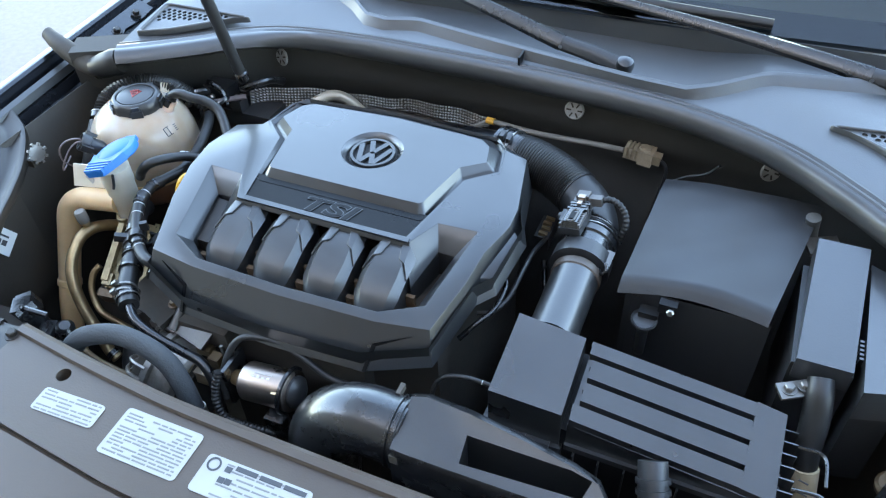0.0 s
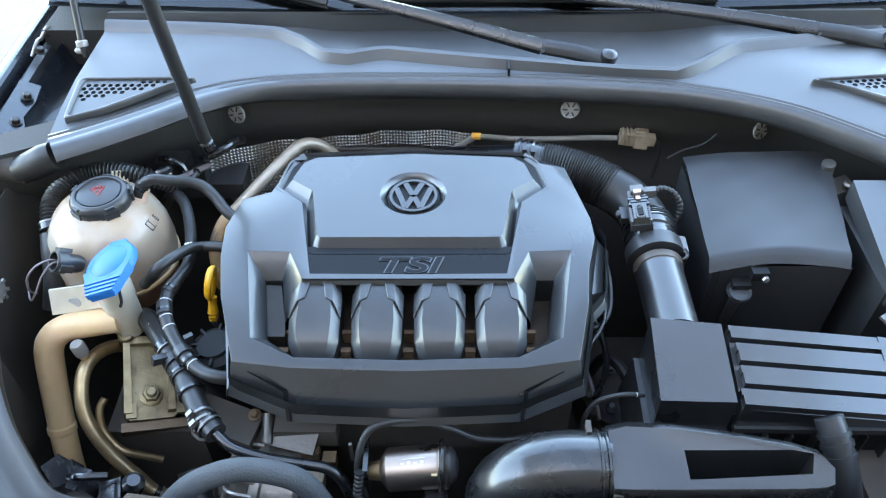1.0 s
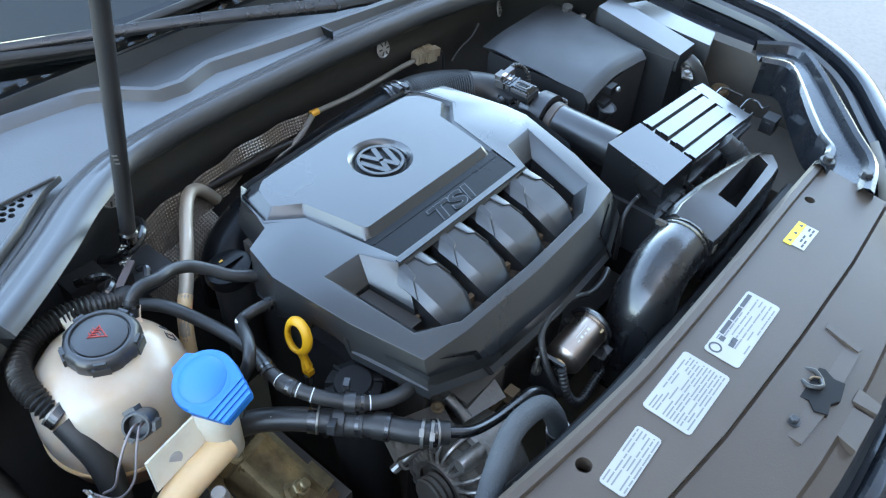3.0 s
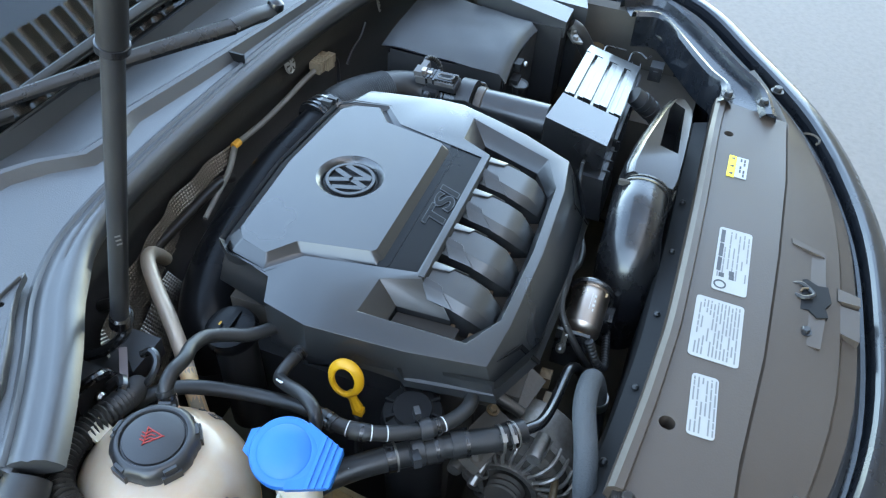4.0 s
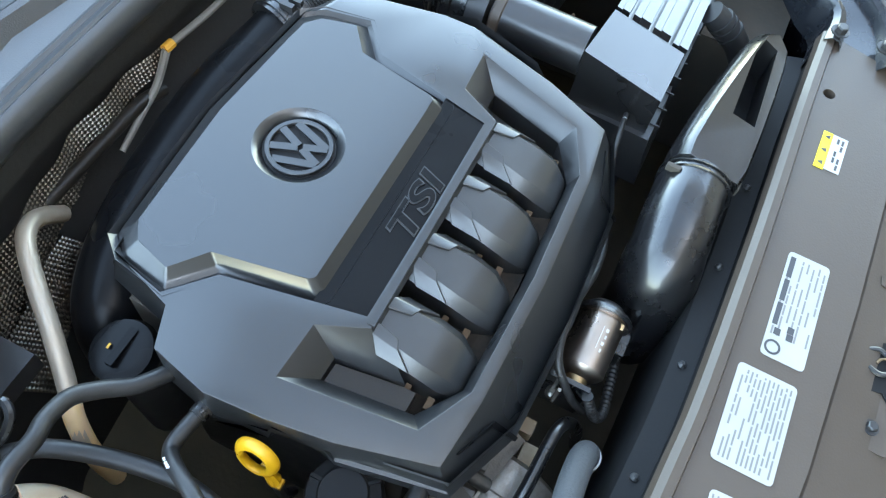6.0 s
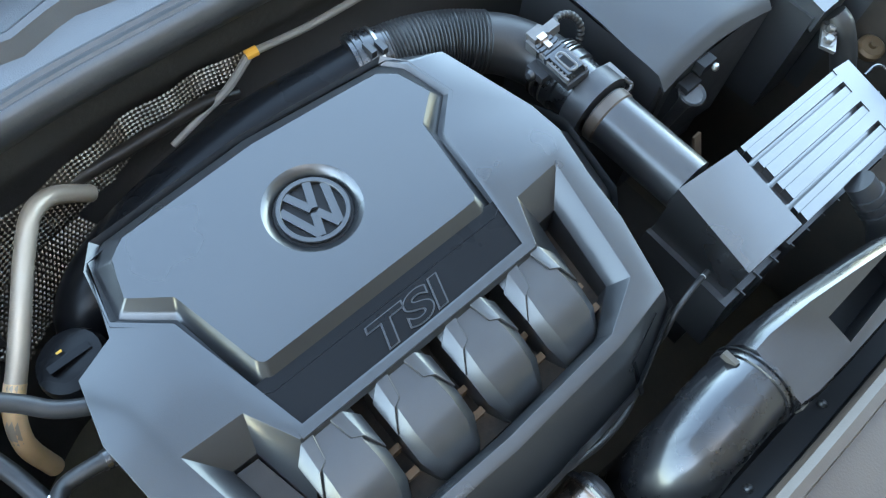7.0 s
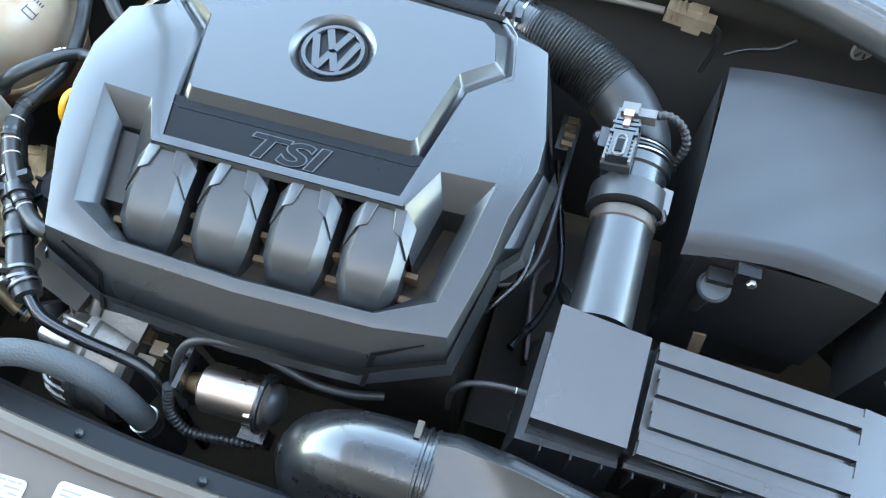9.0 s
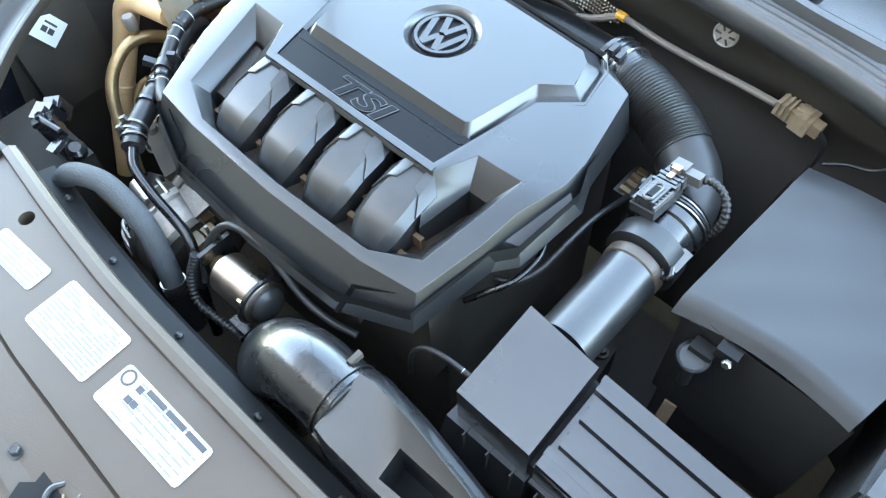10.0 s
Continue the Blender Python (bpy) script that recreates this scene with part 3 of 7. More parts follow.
def wiper(pivot, joint, far, blade_a, blade_b):
    w = thing("windscreen_wiper", pivot, "black windscreen wiper arm resting over the cowl", "wiper", "windscreen wipers")
    p, j, f = Vector(pivot), Vector(joint), Vector(far)
    part("arm_head", tube([p, p.lerp(j, 0.5) + Vector((0, 0, 0.003)), j], [0.013, 0.0125, 0.0115], 10, 6, flat=0.7), BLACK, w)
    part("pivot_cap", lathe([(0.012, -0.006), (0.013, 0.004), (0.011, 0.011), (0.005, 0.0145), (0.001, 0.015)], p + Vector((0, 0, 0.004)), (0.1, -0.3, 1), 24), BLACK_SATIN, w)
    part("arm", tube([j, j.lerp(f, 0.35) + Vector((0, 0, 0.004)), j.lerp(f, 0.7) + Vector((0, 0, 0.003)), f], [0.0125, 0.01, 0.0075, 0.0065], 8, 6, flat=0.6), BLACK_SATIN, w)
    part("pin", disc(j + Vector((0, -0.012, 0)), 0.003, 0.024, (0, 1, 0)), STEEL, w)
    a, b = Vector(blade_a), Vector(blade_b)
    part("blade", merge(tube([a, a.lerp(b, 0.5) + Vector((0, 0, 0.003)), b], [0.006, 0.008, 0.006], 8, 6, flat=0.7), tube([a - Vector((0, 0, 0.008)), b - Vector((0, 0, 0.008))], 0.003, 6, 4)), RUBBER, w)
    part("blade_clip", tube([f + Vector((-0.02, 0.003, 0.003)), f + Vector((0.02, -0.003, 0.004))], 0.009, 8, 3, flat=0.8), BLACK, w)
    return w


wiper((0.277, 0.239, 1.0), (0.182, 0.253, 1.016), (-0.33, 0.4, 1.073), (-0.137, 0.338, 1.042), (-0.5, 0.432, 1.085))
wiper((0.69, 0.268, 1.01), (0.589, 0.288, 1.022), (0.155, 0.356, 1.05), (0.455, 0.352, 1.043), (-0.1, 0.352, 1.046))

jet = thing("washer_hose", (-0.504, 0.284, 0.99), "thin black washer hose rising from the cowl's end", "hose")
part("tube", tube([(-0.5, 0.28, 0.985), (-0.504, 0.286, 1.0), (-0.511, 0.315, 1.04), (-0.518, 0.345, 1.085), (-0.526, 0.37, 1.13), (-0.53, 0.39, 1.18)], 0.0055, 12), RUBBER, jet)
part("clip", merge(disc((-0.517, 0.283, 0.994), 0.005, 0.014, (1, 0, 0)), lathe([(0.0055, -0.005), (0.0085, -0.004), (0.0085, 0.004), (0.0055, 0.005)], (-0.505, 0.288, 1.003), (-0.1, 0.4, 1), 16)), CLIP, jet, "pale metal clip")
# ---- front panel over the radiator ----
front = thing("front_panel", (0.1, -0.48, 0.86), "dark plastic front panel over the radiator", "front panel")
BACK_EDGE = [(0.47, -0.432), (0.345, -0.43), (0.179, -0.43), (-0.012, -0.427), (-0.09, -0.422), (-0.165, -0.415), (-0.262, -0.403)]
FRONT_EDGE = [(-0.268, -0.504), (-0.187, -0.508), (-0.042, -0.523), (0.134, -0.531), (0.3, -0.534), (0.45, -0.53)]
ledge_z = lambda x, y: 0.9145 - 0.02 * max(0.0, -0.43 - y)  # noqa: E731


part("top_plate", holed(BACK_EDGE + FRONT_EDGE, [(0.379, -0.449, 0.007), (-0.169, -0.4355, 0.0085)], ledge_z, 0.02), LEDGE, front)
part("under_plate", prism([(0.47, -0.44), (-0.26, -0.42), (-0.26, -0.51), (0.45, -0.535)], 0.85, 0.88), DEEP, front)
edge = [Vector((x, y, 0.9155)) for x, y in BACK_EDGE]
strip = [[p + Vector((0, dy, dz)) for p in spline(edge, 6)] for dy, dz in ((-0.006, 0.0), (-0.004, 0.004), (0.004, 0.005), (0.01, 0.0), (0.012, -0.014), (0.004, -0.02))]
part("back_lip", loft([list(r) for r in zip(*strip)]), LEDGE, front, "dull rubber lip on the rear edge")
shelf = [[p + Vector((0, dy, dz)) for p in spline(edge, 6)] for dy, dz in ((0.004, -0.016), (0.008, -0.045), (0.03, -0.052), (0.034, -0.058), (0.034, -0.2), (0.0, -0.2))]
part("rear_shelf", loft([list(r) for r in zip(*shelf)]), BAND, front)
for x, y in ((-0.205, -0.388), (-0.1, -0.402), (0.02, -0.408), (0.14, -0.41), (0.25, -0.41)):
    part("shelf_pin", disc((x, y, 0.862), 0.004, 0.01), BLACK, front)


def crossmember_front():
    """The plastic cover ahead of the plate, stepped down to the nose, with an opening for the latch."""
    xs = [-0.4 + 0.05 * i for i in range(21)]
    edge_rows = [(-0.45, -0.47)] + [(p.x, p.y) for p in rim if -0.45 < p.x < 0.66 and p.y < -0.4] + [(0.7, -0.43)]
    back_rows = [(-0.45, -0.46), (-0.27, -0.504), (-0.187, -0.508), (-0.042, -0.523), (0.134, -0.531), (0.3, -0.534), (0.45, -0.53), (0.53, -0.505), (0.66, -0.44)]
    rings = []
    for x in xs:
        b, e = between(back_rows, x), between(edge_rows, x) + 0.02
        e = min(e, b - 0.008)
        rings.append([(x, b + 0.006, 0.9), (x, b, 0.906), (x, b - 0.004, 0.909), (x, b + (e - b) * 0.5, 0.9), (x, b + (e - b) * 0.78, 0.894), (x, b + (e - b) * 0.82, 0.888), (x, e, 0.882), (x, e, 0.86)])
    return loft(rings, close=False, caps=False)


part("nose_cover", crossmember_front(), LEDGE, front, sharp=20)
latch = thing("bonnet_latch", (0.09, -0.575, 0.86), "black steel bonnet latch set in a jagged opening", "latch")
part("recess", prism([(0.178, -0.549), (0.06, -0.551), (0.006, -0.556), (0.006, -0.586), (0.06, -0.592), (0.172, -0.592)], 0.888, 0.9015, 0.002), LEDGE, latch)
part("step", prism([(0.182, -0.548), (0.172, -0.549), (0.166, -0.59), (0.174, -0.592)], 0.89, lambda x, y: 0.908 + 0.12 * (y + 0.55), 0.001), LEDGE, latch)
# near-black plate on the recess, in place of the opening's shade
part("opening", prism([(0.11, -0.537), (0.117, -0.548), (0.11, -0.556), (0.116, -0.57), (0.109, -0.582), (0.111, -0.594), (0.085, -0.598), (0.073, -0.591), (0.058, -0.594), (0.053, -0.581), (0.063, -0.572), (0.06, -0.56), (0.07, -0.55), (0.078, -0.536)], 0.895, 0.9034), BAND, latch, "black jagged opening")
part("claw", tube([(0.083, -0.556, 0.9035), (0.079, -0.566, 0.906), (0.086, -0.576, 0.907), (0.097, -0.572, 0.905)], 0.0026, 8), BLACK, latch)
part("hook", tube([(0.1, -0.55, 0.903), (0.104, -0.562, 0.905), (0.098, -0.573, 0.904)], 0.0024, 8), BLACK, latch)
part("catch_pin", tube([(0.09, -0.562, 0.904), (0.094, -0.564, 0.906), (0.097, -0.57, 0.906)], 0.0014, 8), CAST, latch, "bare steel catch pin")
part("channel", merge(prism([(0.122, -0.608), (0.115, -0.634), (0.1, -0.634), (0.1, -0.608)], 0.884, 0.897, 0.002), prism([(0.096, -0.606), (0.094, -0.634), (0.042, -0.632), (0.05, -0.606)], 0.884, 0.894, 0.004)), LEDGE, latch)
bolt((0.027, -0.569, 0.9015), 0.005, mat=BLACK, parent=latch)
# dark beads on the panel stand in for its shaded arc slots
for x, y, a in ((0.425, -0.566, 20), (-0.215, -0.559, -25)):
    arc = [(x + 0.014 * math.cos(radians(a + k)), y + 0.014 * math.sin(radians(a + k)), 0.9095) for k in range(-160, 21, 20)]
    part("slot", tube(arc, 0.0018, 6, 2), DEEP, front)

# stickers on the front panel
def sticker(x0, x1, y0, y1, label, lines, turn=0.0, mark=False):
    cx, cy = (x0 + x1) / 2, (y0 + y1) / 2
    w, h = (x1 - x0) / 2, (y1 - y0) / 2
    s = thing("sticker", (cx, cy, ledge_z(cx, cy)), label, "sticker", "stickers on the front panel")
    m = Matrix.Translation((cx, cy, ledge_z(cx, cy) + 0.0004)) @ pose(0, 0, 0, 1.15, 0, turn)
    r = 0.004
    corner = [(sx * (w - r) + r * math.cos(radians(a)), sy * (h - r) + r * math.sin(radians(a))) for sx, sy, q in ((1, 1, 0), (-1, 1, 90), (-1, -1, 180), (1, -1, 270)) for a in (q, q + 45, q + 90)]
    part("paper", turned(prism(corner, 0, 0.0006), m), STICKER, s)
    bars = []
    rnd = random.Random(round(cx * 1000))
    for k in range(lines):
        y = h * 0.78 - (2 * h * 0.8) * k / max(1, lines - 1)
        x = -w * 0.9 + (0.3 * w if mark else 0.0)
        while x < w * 0.86:
            n = rnd.uniform(0.006, 0.022)
            if rnd.random() < 0.85:
                bars.append(box(x, min(x + n, w * 0.9), y - 0.0008, y + 0.0008, 0.0006, 0.0009))
            x += n + 0.002
    part("print", turned(merge(*bars), m), FINE_PRINT, s, "grey lines of print too small to read")
    if mark:
        part("warning_strip", turned(merge(*[box(-w * 0.42 + k * 0.027, -w * 0.42 + 0.024 + k * 0.027, h * 0.62, h * 0.86, 0.0007, 0.0011) for k in range(3)]), m), INK, s)
        part("round_mark", turned(lathe([(0.0075, 0.0007), (0.0075, 0.0011), (0.0055, 0.0011), (0.0055, 0.0007)], (-w * 0.82, h * 0.55, 0), (0, 0, 1), 24, False), m), INK, s)
        part("square_mark", turned(merge(*[box(-w * 0.82 + dx, -w * 0.82 + dx + 0.007, dy, dy + 0.006, 0.0007, 0.0011) for dx, dy in ((0.0135, 0.008), (0.0125, -0.004), (0.02, -0.0035))]), m), INK, s)
    return s


sticker(0.0405, 0.1585, -0.498, -0.457, "white warning sticker with black strip and dark symbols on the panel", 7, 0.0, True)
sticker(-0.0715, 0.0238, -0.4975, -0.443, "large white sticker full of fine grey print", 12, 0.0)
sticker(-0.174, -0.0945, -0.481, -0.453, "narrow white sticker with fine grey print", 6, 2.0)
fuel = thing("warning_label", (0.298, -0.468, 0.913), "small clear label with a yellow band", "label")
m = Matrix.Translation((0.298, -0.468, ledge_z(0.298, -0.468) + 0.0005)) @ pose(0, 0, 0, 1.15, 0, -1)
part("band", turned(box(-0.026, 0.026, 0.003, 0.0135, 0, 0.0006), m), WARN, fuel)
part("clear_part", turned(box(-0.024, 0.026, -0.0135, 0.0025, 0, 0.0005), m), PRINT, fuel)
part("print", turned(merge(*[box(-0.021 + 0.009 * k, -0.014 + 0.009 * k, -0.005 - 0.005 * r, -0.0025 - 0.005 * r, 0.0006, 0.0009) for k in range(5) for r in range(2) if (k + r) % 3]), m), INK, fuel)
part("sign", turned(merge(*[prism([(x - 0.003, 0.0055), (x + 0.003, 0.0055), (x, 0.0115)], 0.0007, 0.001) for x in (-0.018, 0.0, 0.019)]), m), INK, fuel)

# bracket at the panel's end
endp = thing("corner_bracket", (-0.33, -0.45, 0.88), "brown-black sheet-metal corner bracket with two bolts and a pressed loop", "bracket")
part("plate", prism([(-0.259, -0.398), (-0.253, -0.494), (-0.307, -0.482), (-0.4, -0.462), (-0.45, -0.43), (-0.4, -0.372), (-0.35, -0.405), (-0.318, -0.4005), (-0.275, -0.4)], 0.893, lambda x, y: 0.9135 - 0.12 * max(0.0, -0.31 - x), 0.003), BRACKET, endp)
part("pressed_loop", tube([(-0.345, -0.413, 0.9115), (-0.325, -0.4125, 0.9135), (-0.3, -0.4125, 0.9145), (-0.289, -0.422, 0.9145), (-0.288, -0.438, 0.9145), (-0.292, -0.452, 0.9145), (-0.306, -0.459, 0.9145), (-0.325, -0.456, 0.9135), (-0.345, -0.452, 0.911)], 0.0036, 8), BRACKET, endp)
bolt((-0.267, -0.412, 0.9135), 0.006, parent=endp, mat=BRACKET)
bolt((-0.267, -0.468, 0.9135), 0.006, parent=endp, mat=BRACKET)

# painted brace on the other side
brace = thing("wing_brace", (0.58, -0.38, 0.88), "dark blue-grey painted sheet-metal brace bolted to the front panel", "brace")
OUTER = [(0.70, -0.225), (0.742, -0.285), (0.69, -0.345), (0.623, -0.402), (0.565, -0.45), (0.51, -0.495), (0.44, -0.512)]
INNER = [(0.645, -0.26), (0.655, -0.3), (0.61, -0.335), (0.56, -0.37), (0.522, -0.4), (0.5, -0.425), (0.452, -0.424)]
prof = []
for a, b in zip(spline([(x, y, 0) for x, y in OUTER], 4), spline([(x, y, 0) for x, y in INNER], 4)):
    ox, oy, ix, iy = a.x, a.y, b.x, b.y
    at = lambda k, z: (ox + (ix - ox) * k, oy + (iy - oy) * k, z)  # noqa: E731
    h = 0.924 + 0.016 * min(1.0, max(0.0, (ox - 0.5) / 0.2))
    prof.append([at(-0.06, h - 0.03), at(0.0, h), at(0.08, h + 0.003), at(0.18, h), at(0.26, h - 0.012), at(0.72, h - 0.014), at(0.82, h), at(0.92, h + 0.002), at(1.0, h - 0.004), at(1.04, h - 0.06)])
part("pressing", loft(prof, close=False, caps=False), PAINT, brace)
# dark discs on the pressing in place of shaded holes
part("hole_shade_disc", merge(disc((0.675, -0.262, 0.926), 0.012, 0.003), disc((0.692, -0.29, 0.926), 0.009, 0.003)), DEEP, brace)
for q in ((0.467, -0.437, 0.925), (0.473, -0.491, 0.922), (0.535, -0.512, 0.914)):
    bolt(q, 0.007, mat=BLACK, parent=brace)
# ---- the engine cover ----
cover = thing("engine_cover", (0, -0.1, 0.885), "dark grey grained plastic engine cover with four raised runners", "engine cover")
O_R = [(0.150, 0.072, 0.957), (0.199, 0.047, 0.957), (0.220, -0.05, 0.957), (0.221, -0.085, 0.957), (0.208, -0.135, 0.955), (0.203, -0.18, 0.947), (0.187, -0.248, 0.933), (0.124, -0.257, 0.931)]
O_L = [(-0.160, 0.064, 0.957), (-0.180, 0.0, 0.957), (-0.214, -0.014, 0.957), (-0.226, -0.066, 0.957), (-0.222, -0.115, 0.956), (-0.212, -0.17, 0.948), (-0.187, -0.25, 0.933), (-0.124, -0.257, 0.931)]
B_R = [(0.155, 0.088, 0.905), (0.207, 0.052, 0.905), (0.23, -0.052, 0.93), (0.242, -0.08, 0.928), (0.232, -0.158, 0.915), (0.214, -0.178, 0.911), (0.196, -0.266, 0.893), (0.122, -0.295, 0.886)]
B_L = [(-0.167, 0.074, 0.91), (-0.186, -0.006, 0.908), (-0.219, -0.02, 0.902), (-0.229, -0.068, 0.902), (-0.2185, -0.114, 0.904), (-0.2135, -0.171, 0.897), (-0.196, -0.266, 0.893), (-0.122, -0.295, 0.886)]
O_MID, B_MID = (0, -0.261, 0.931), (0, -0.300, 0.884)
O_BACK, B_BACK = (0, 0.086, 0.953), (0, 0.1, 0.905)
RIM = {"p1": (0.140, -0.1115, 0.9605), "p2": (0.1908, -0.1085, 0.960), "p3": (0.171, -0.222, 0.939), "p4": (0.122, -0.246, 0.935), "q1": (0.121, -0.153, 0.9595)}
SEAT = {"u2": (0.163, 0.056, 0.957), "u3": (0.173, 0.010, 0.9575), "u4": (0.138, -0.022, 0.9585), "b1": (0.113, -0.145, 0.9585)}

bm = bmesh.new()
put = bm.verts.new
right = {f"o{i+1}": put(p) for i, p in enumerate(O_R)} | {f"s{i+1}": put(p) for i, p in enumerate(B_R)}
left = {f"o{i+1}": put(p) for i, p in enumerate(O_L)} | {f"s{i+1}": put(p) for i, p in enumerate(B_L)}
for k, (x, y, z) in (RIM | SEAT).items():
    right[k], left[k] = put((x, y, z)), put((-x, y, z))
mid = {"o9": put(O_MID), "s9": put(B_MID), "o0": put(O_BACK), "s0": put(B_BACK), "p5": put((0, -0.250, 0.935)), "q0": put((0, -0.154, 0.9595)), "b0": put((0, -0.146, 0.9585))}
FACES = ["o1 o2 u3 u2", "o2 o3 u4 u3", "u4 o3 o4 p2 p1", "u4 p1 q1 b1", "b1 q1 q0 b0", "o4 o5 p2", "o5 o6 p3 p2", "o6 o7 p3", "o7 o8 p4 p3", "o8 o9 p5 p4",
         "o0 s0 s1 o1", "o1 s1 s2 o2", "o2 s2 s3 o3", "o6 s6 s7 o7", "o7 s7 s8 o8", "o8 s8 s9 o9"]
NOTCH = [(-0.217, -0.121, 0.9165), (-0.2145, -0.164, 0.9125)]
left["na"], left["nb"] = put(NOTCH[0]), put(NOTCH[1])
LEFT_FLANK = ["o3 s3 s4 o4", "o4 s4 s5 o5", "o5 s5 na nb s6 o6"]
# the right flank carries a long boss with a bevelled top
for k, p in {"ka": (0.2265, -0.08, 0.946), "kb": (0.2345, -0.087, 0.9425), "kc": (0.2245, -0.15, 0.932), "kd": (0.211, -0.156, 0.9355)}.items():
    right[k] = put(p)
RIGHT_FLANK = ["o3 s3 s4 kb ka", "o3 ka o4", "o4 ka kd o5", "o5 kd o6", "ka kb kc kd", "kb s4 s5 kc", "kd kc s5 s6", "o6 kd s6"]
for side in (right, left):
    for names in FACES + (RIGHT_FLANK if side is right else LEFT_FLANK):
        vs = [side.get(n) or mid[n] for n in names.split()]
        bm.faces.new(vs if side is right else vs[::-1])
# the front well: a sloped lip in from its rim, then walls down to its floor
lip_r = {"p1": (0.149, -0.135, 0.936), "p2": (0.1695, -0.134, 0.9345), "p3": (0.1565, -0.2125, 0.9225), "p4": (0.117, -0.2385, 0.917), "kn": (0.1385, -0.194, 0.9275), "sh": (0.1295, -0.178, 0.9445), "q1": (0.1215, -0.1565, 0.9525)}
low_r = {"p1": (0.1495, -0.136, 0.9), "p2": (0.169, -0.135, 0.9), "p3": (0.156, -0.2115, 0.9), "p4": (0.1165, -0.2375, 0.9), "kn": (0.1385, -0.193, 0.9)}
for k, (x, y, z) in lip_r.items():
    right["l" + k], left["l" + k] = put((x, y, z)), put((-x, y, z))
for k, (x, y, z) in low_r.items():
    right["w" + k], left["w" + k] = put((x, y, z)), put((-x, y, z))
mid["lp5"], mid["wp5"] = put((0, -0.2425, 0.918)), put((0, -0.2415, 0.9))
mid["lq0"] = put((0, -0.1575, 0.9525))
for names in ("p1 p2 lp2 lp1", "p2 p3 lp3 lp2", "p3 p4 lp4 lp3", "p4 p5 lp5 lp4", "p1 lp1 lkn lsh lq1 q1", "q0 q1 lq1 lq0", "lp1 lp2 wp2 wp1", "lp2 lp3 wp3 wp2", "lp3 lp4 wp4 wp3", "lp4 lp5 wp5 wp4", "lkn lp1 wp1 wkn"):
    for side in (right, left):
        vs = [side.get(n) or mid[n] for n in names.split()]
        bm.faces.new(vs if side is right else vs[::-1])
# a turned-in lip under the skirt gives the shell its thickness
ring = [mid["s0"]] + [right[f"s{i}"] for i in range(1, 9)] + [mid["s9"]] + [left[k] for k in ("s8", "s7", "s6", "nb", "na", "s5", "s4", "s3", "s2", "s1")]
inner = [put((v.co.x * 0.975, v.co.y * 0.975 - 0.002, v.co.z + 0.001)) for v in ring]
inner_up = [put((v.co.x, v.co.y, v.co.z + 0.025)) for v in inner]
for rows in ((ring, inner), (inner, inner_up)):
    for i in range(len(ring)):
        j = (i + 1) % len(ring)
        bm.faces.new((rows[0][i], rows[0][j], rows[1][j], rows[1][i]))
bmesh.ops.recalc_face_normals(bm, faces=bm.faces[:])
low_edge = set(ring) | set(inner) | set(inner_up)
crisp = [e for e in bm.edges if len(e.link_faces) == 2 and e.calc_face_angle(0) > radians(14) and not (e.verts[0] in low_edge and e.verts[1] in low_edge)]
bmesh.ops.bevel(bm, geom=crisp, offset=0.0034, segments=3, profile=0.5, affect="EDGES", clamp_overlap=True)
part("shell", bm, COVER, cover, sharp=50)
# floor of the well, dusty
part("well_floor", prism([(0.178, -0.12), (0.16, -0.212), (0.118, -0.24), (-0.118, -0.24), (-0.16, -0.212), (-0.178, -0.12)], 0.893, 0.9), DUST_FLOOR, cover, "dark dusty floor of the front well")
part("side_insert", prism([(-0.169, -0.136), (-0.1505, -0.137), (-0.1395, -0.192), (-0.1385, -0.205), (-0.1585, -0.2045)], 0.9, lambda x, y: 0.93 + 0.16 * (y + 0.135), 0.0012), BRACKET, cover, "recessed black side plate")
for x in (-0.069, 0.001, 0.0705, 0.139, -0.139):
    part("cross_rib", box(x - 0.0055, x + 0.0055, -0.199, -0.194, 0.9, 0.9175, 0.001), DUST, cover, "brown dusty rib between the runners")
    part("cross_rib", box(x - 0.0055, x + 0.0055, -0.221, -0.215, 0.9, 0.912, 0.001), DUST, cover, "brown dusty rib between the runners")

# raised badge panel
panel_z = lambda y: 0.967 - 0.025 * (y + 0.0925)  # noqa: E731
T_RING = [(x, y, panel_z(y)) for x, y in ((0.0, 0.07), (0.130, 0.062), (0.145, 0.05), (0.155, 0.016), (0.126, -0.007), (0.1105, -0.0885), (0.106, -0.0935))]
M_RING = [(0.0, 0.083, 0.955), (0.142, 0.073, 0.955), (0.156, 0.056, 0.956), (0.1635, 0.013, 0.955), (0.131, -0.014, 0.954), (0.1175, -0.101, 0.952), (0.110, -0.1075, 0.952)]
U_RING = [(0.0, 0.087, 0.945), (0.148, 0.077, 0.945), (0.164, 0.058, 0.948), (0.175, 0.009, 0.948), (0.14, -0.023, 0.948), (0.127, -0.1035, 0.946), (0.113, -0.112, 0.946)]


def whole(ring):
    return [*ring, *[(-x, y, z) for x, y, z in ring[:0:-1]]]


bm = bmesh.new()
rows = [[bm.verts.new(p) for p in whole(r)] for r in (U_RING, M_RING, T_RING)]
for a, b in zip(rows, rows[1:]):
    for i in range(len(a)):
        j = (i + 1) % len(a)
        bm.faces.new((a[i], a[j], b[j], b[i]))
LOGO = Vector((0.0018, -0.0118, 0))
circle = lambda r, z, n=40: [(LOGO.x + r * math.cos(2 * math.pi * k / n), LOGO.y + r * math.sin(2 * math.pi * k / n), z) for k in range(n)]  # noqa: E731
bmesh.ops.recalc_face_normals(bm, faces=bm.faces[:])
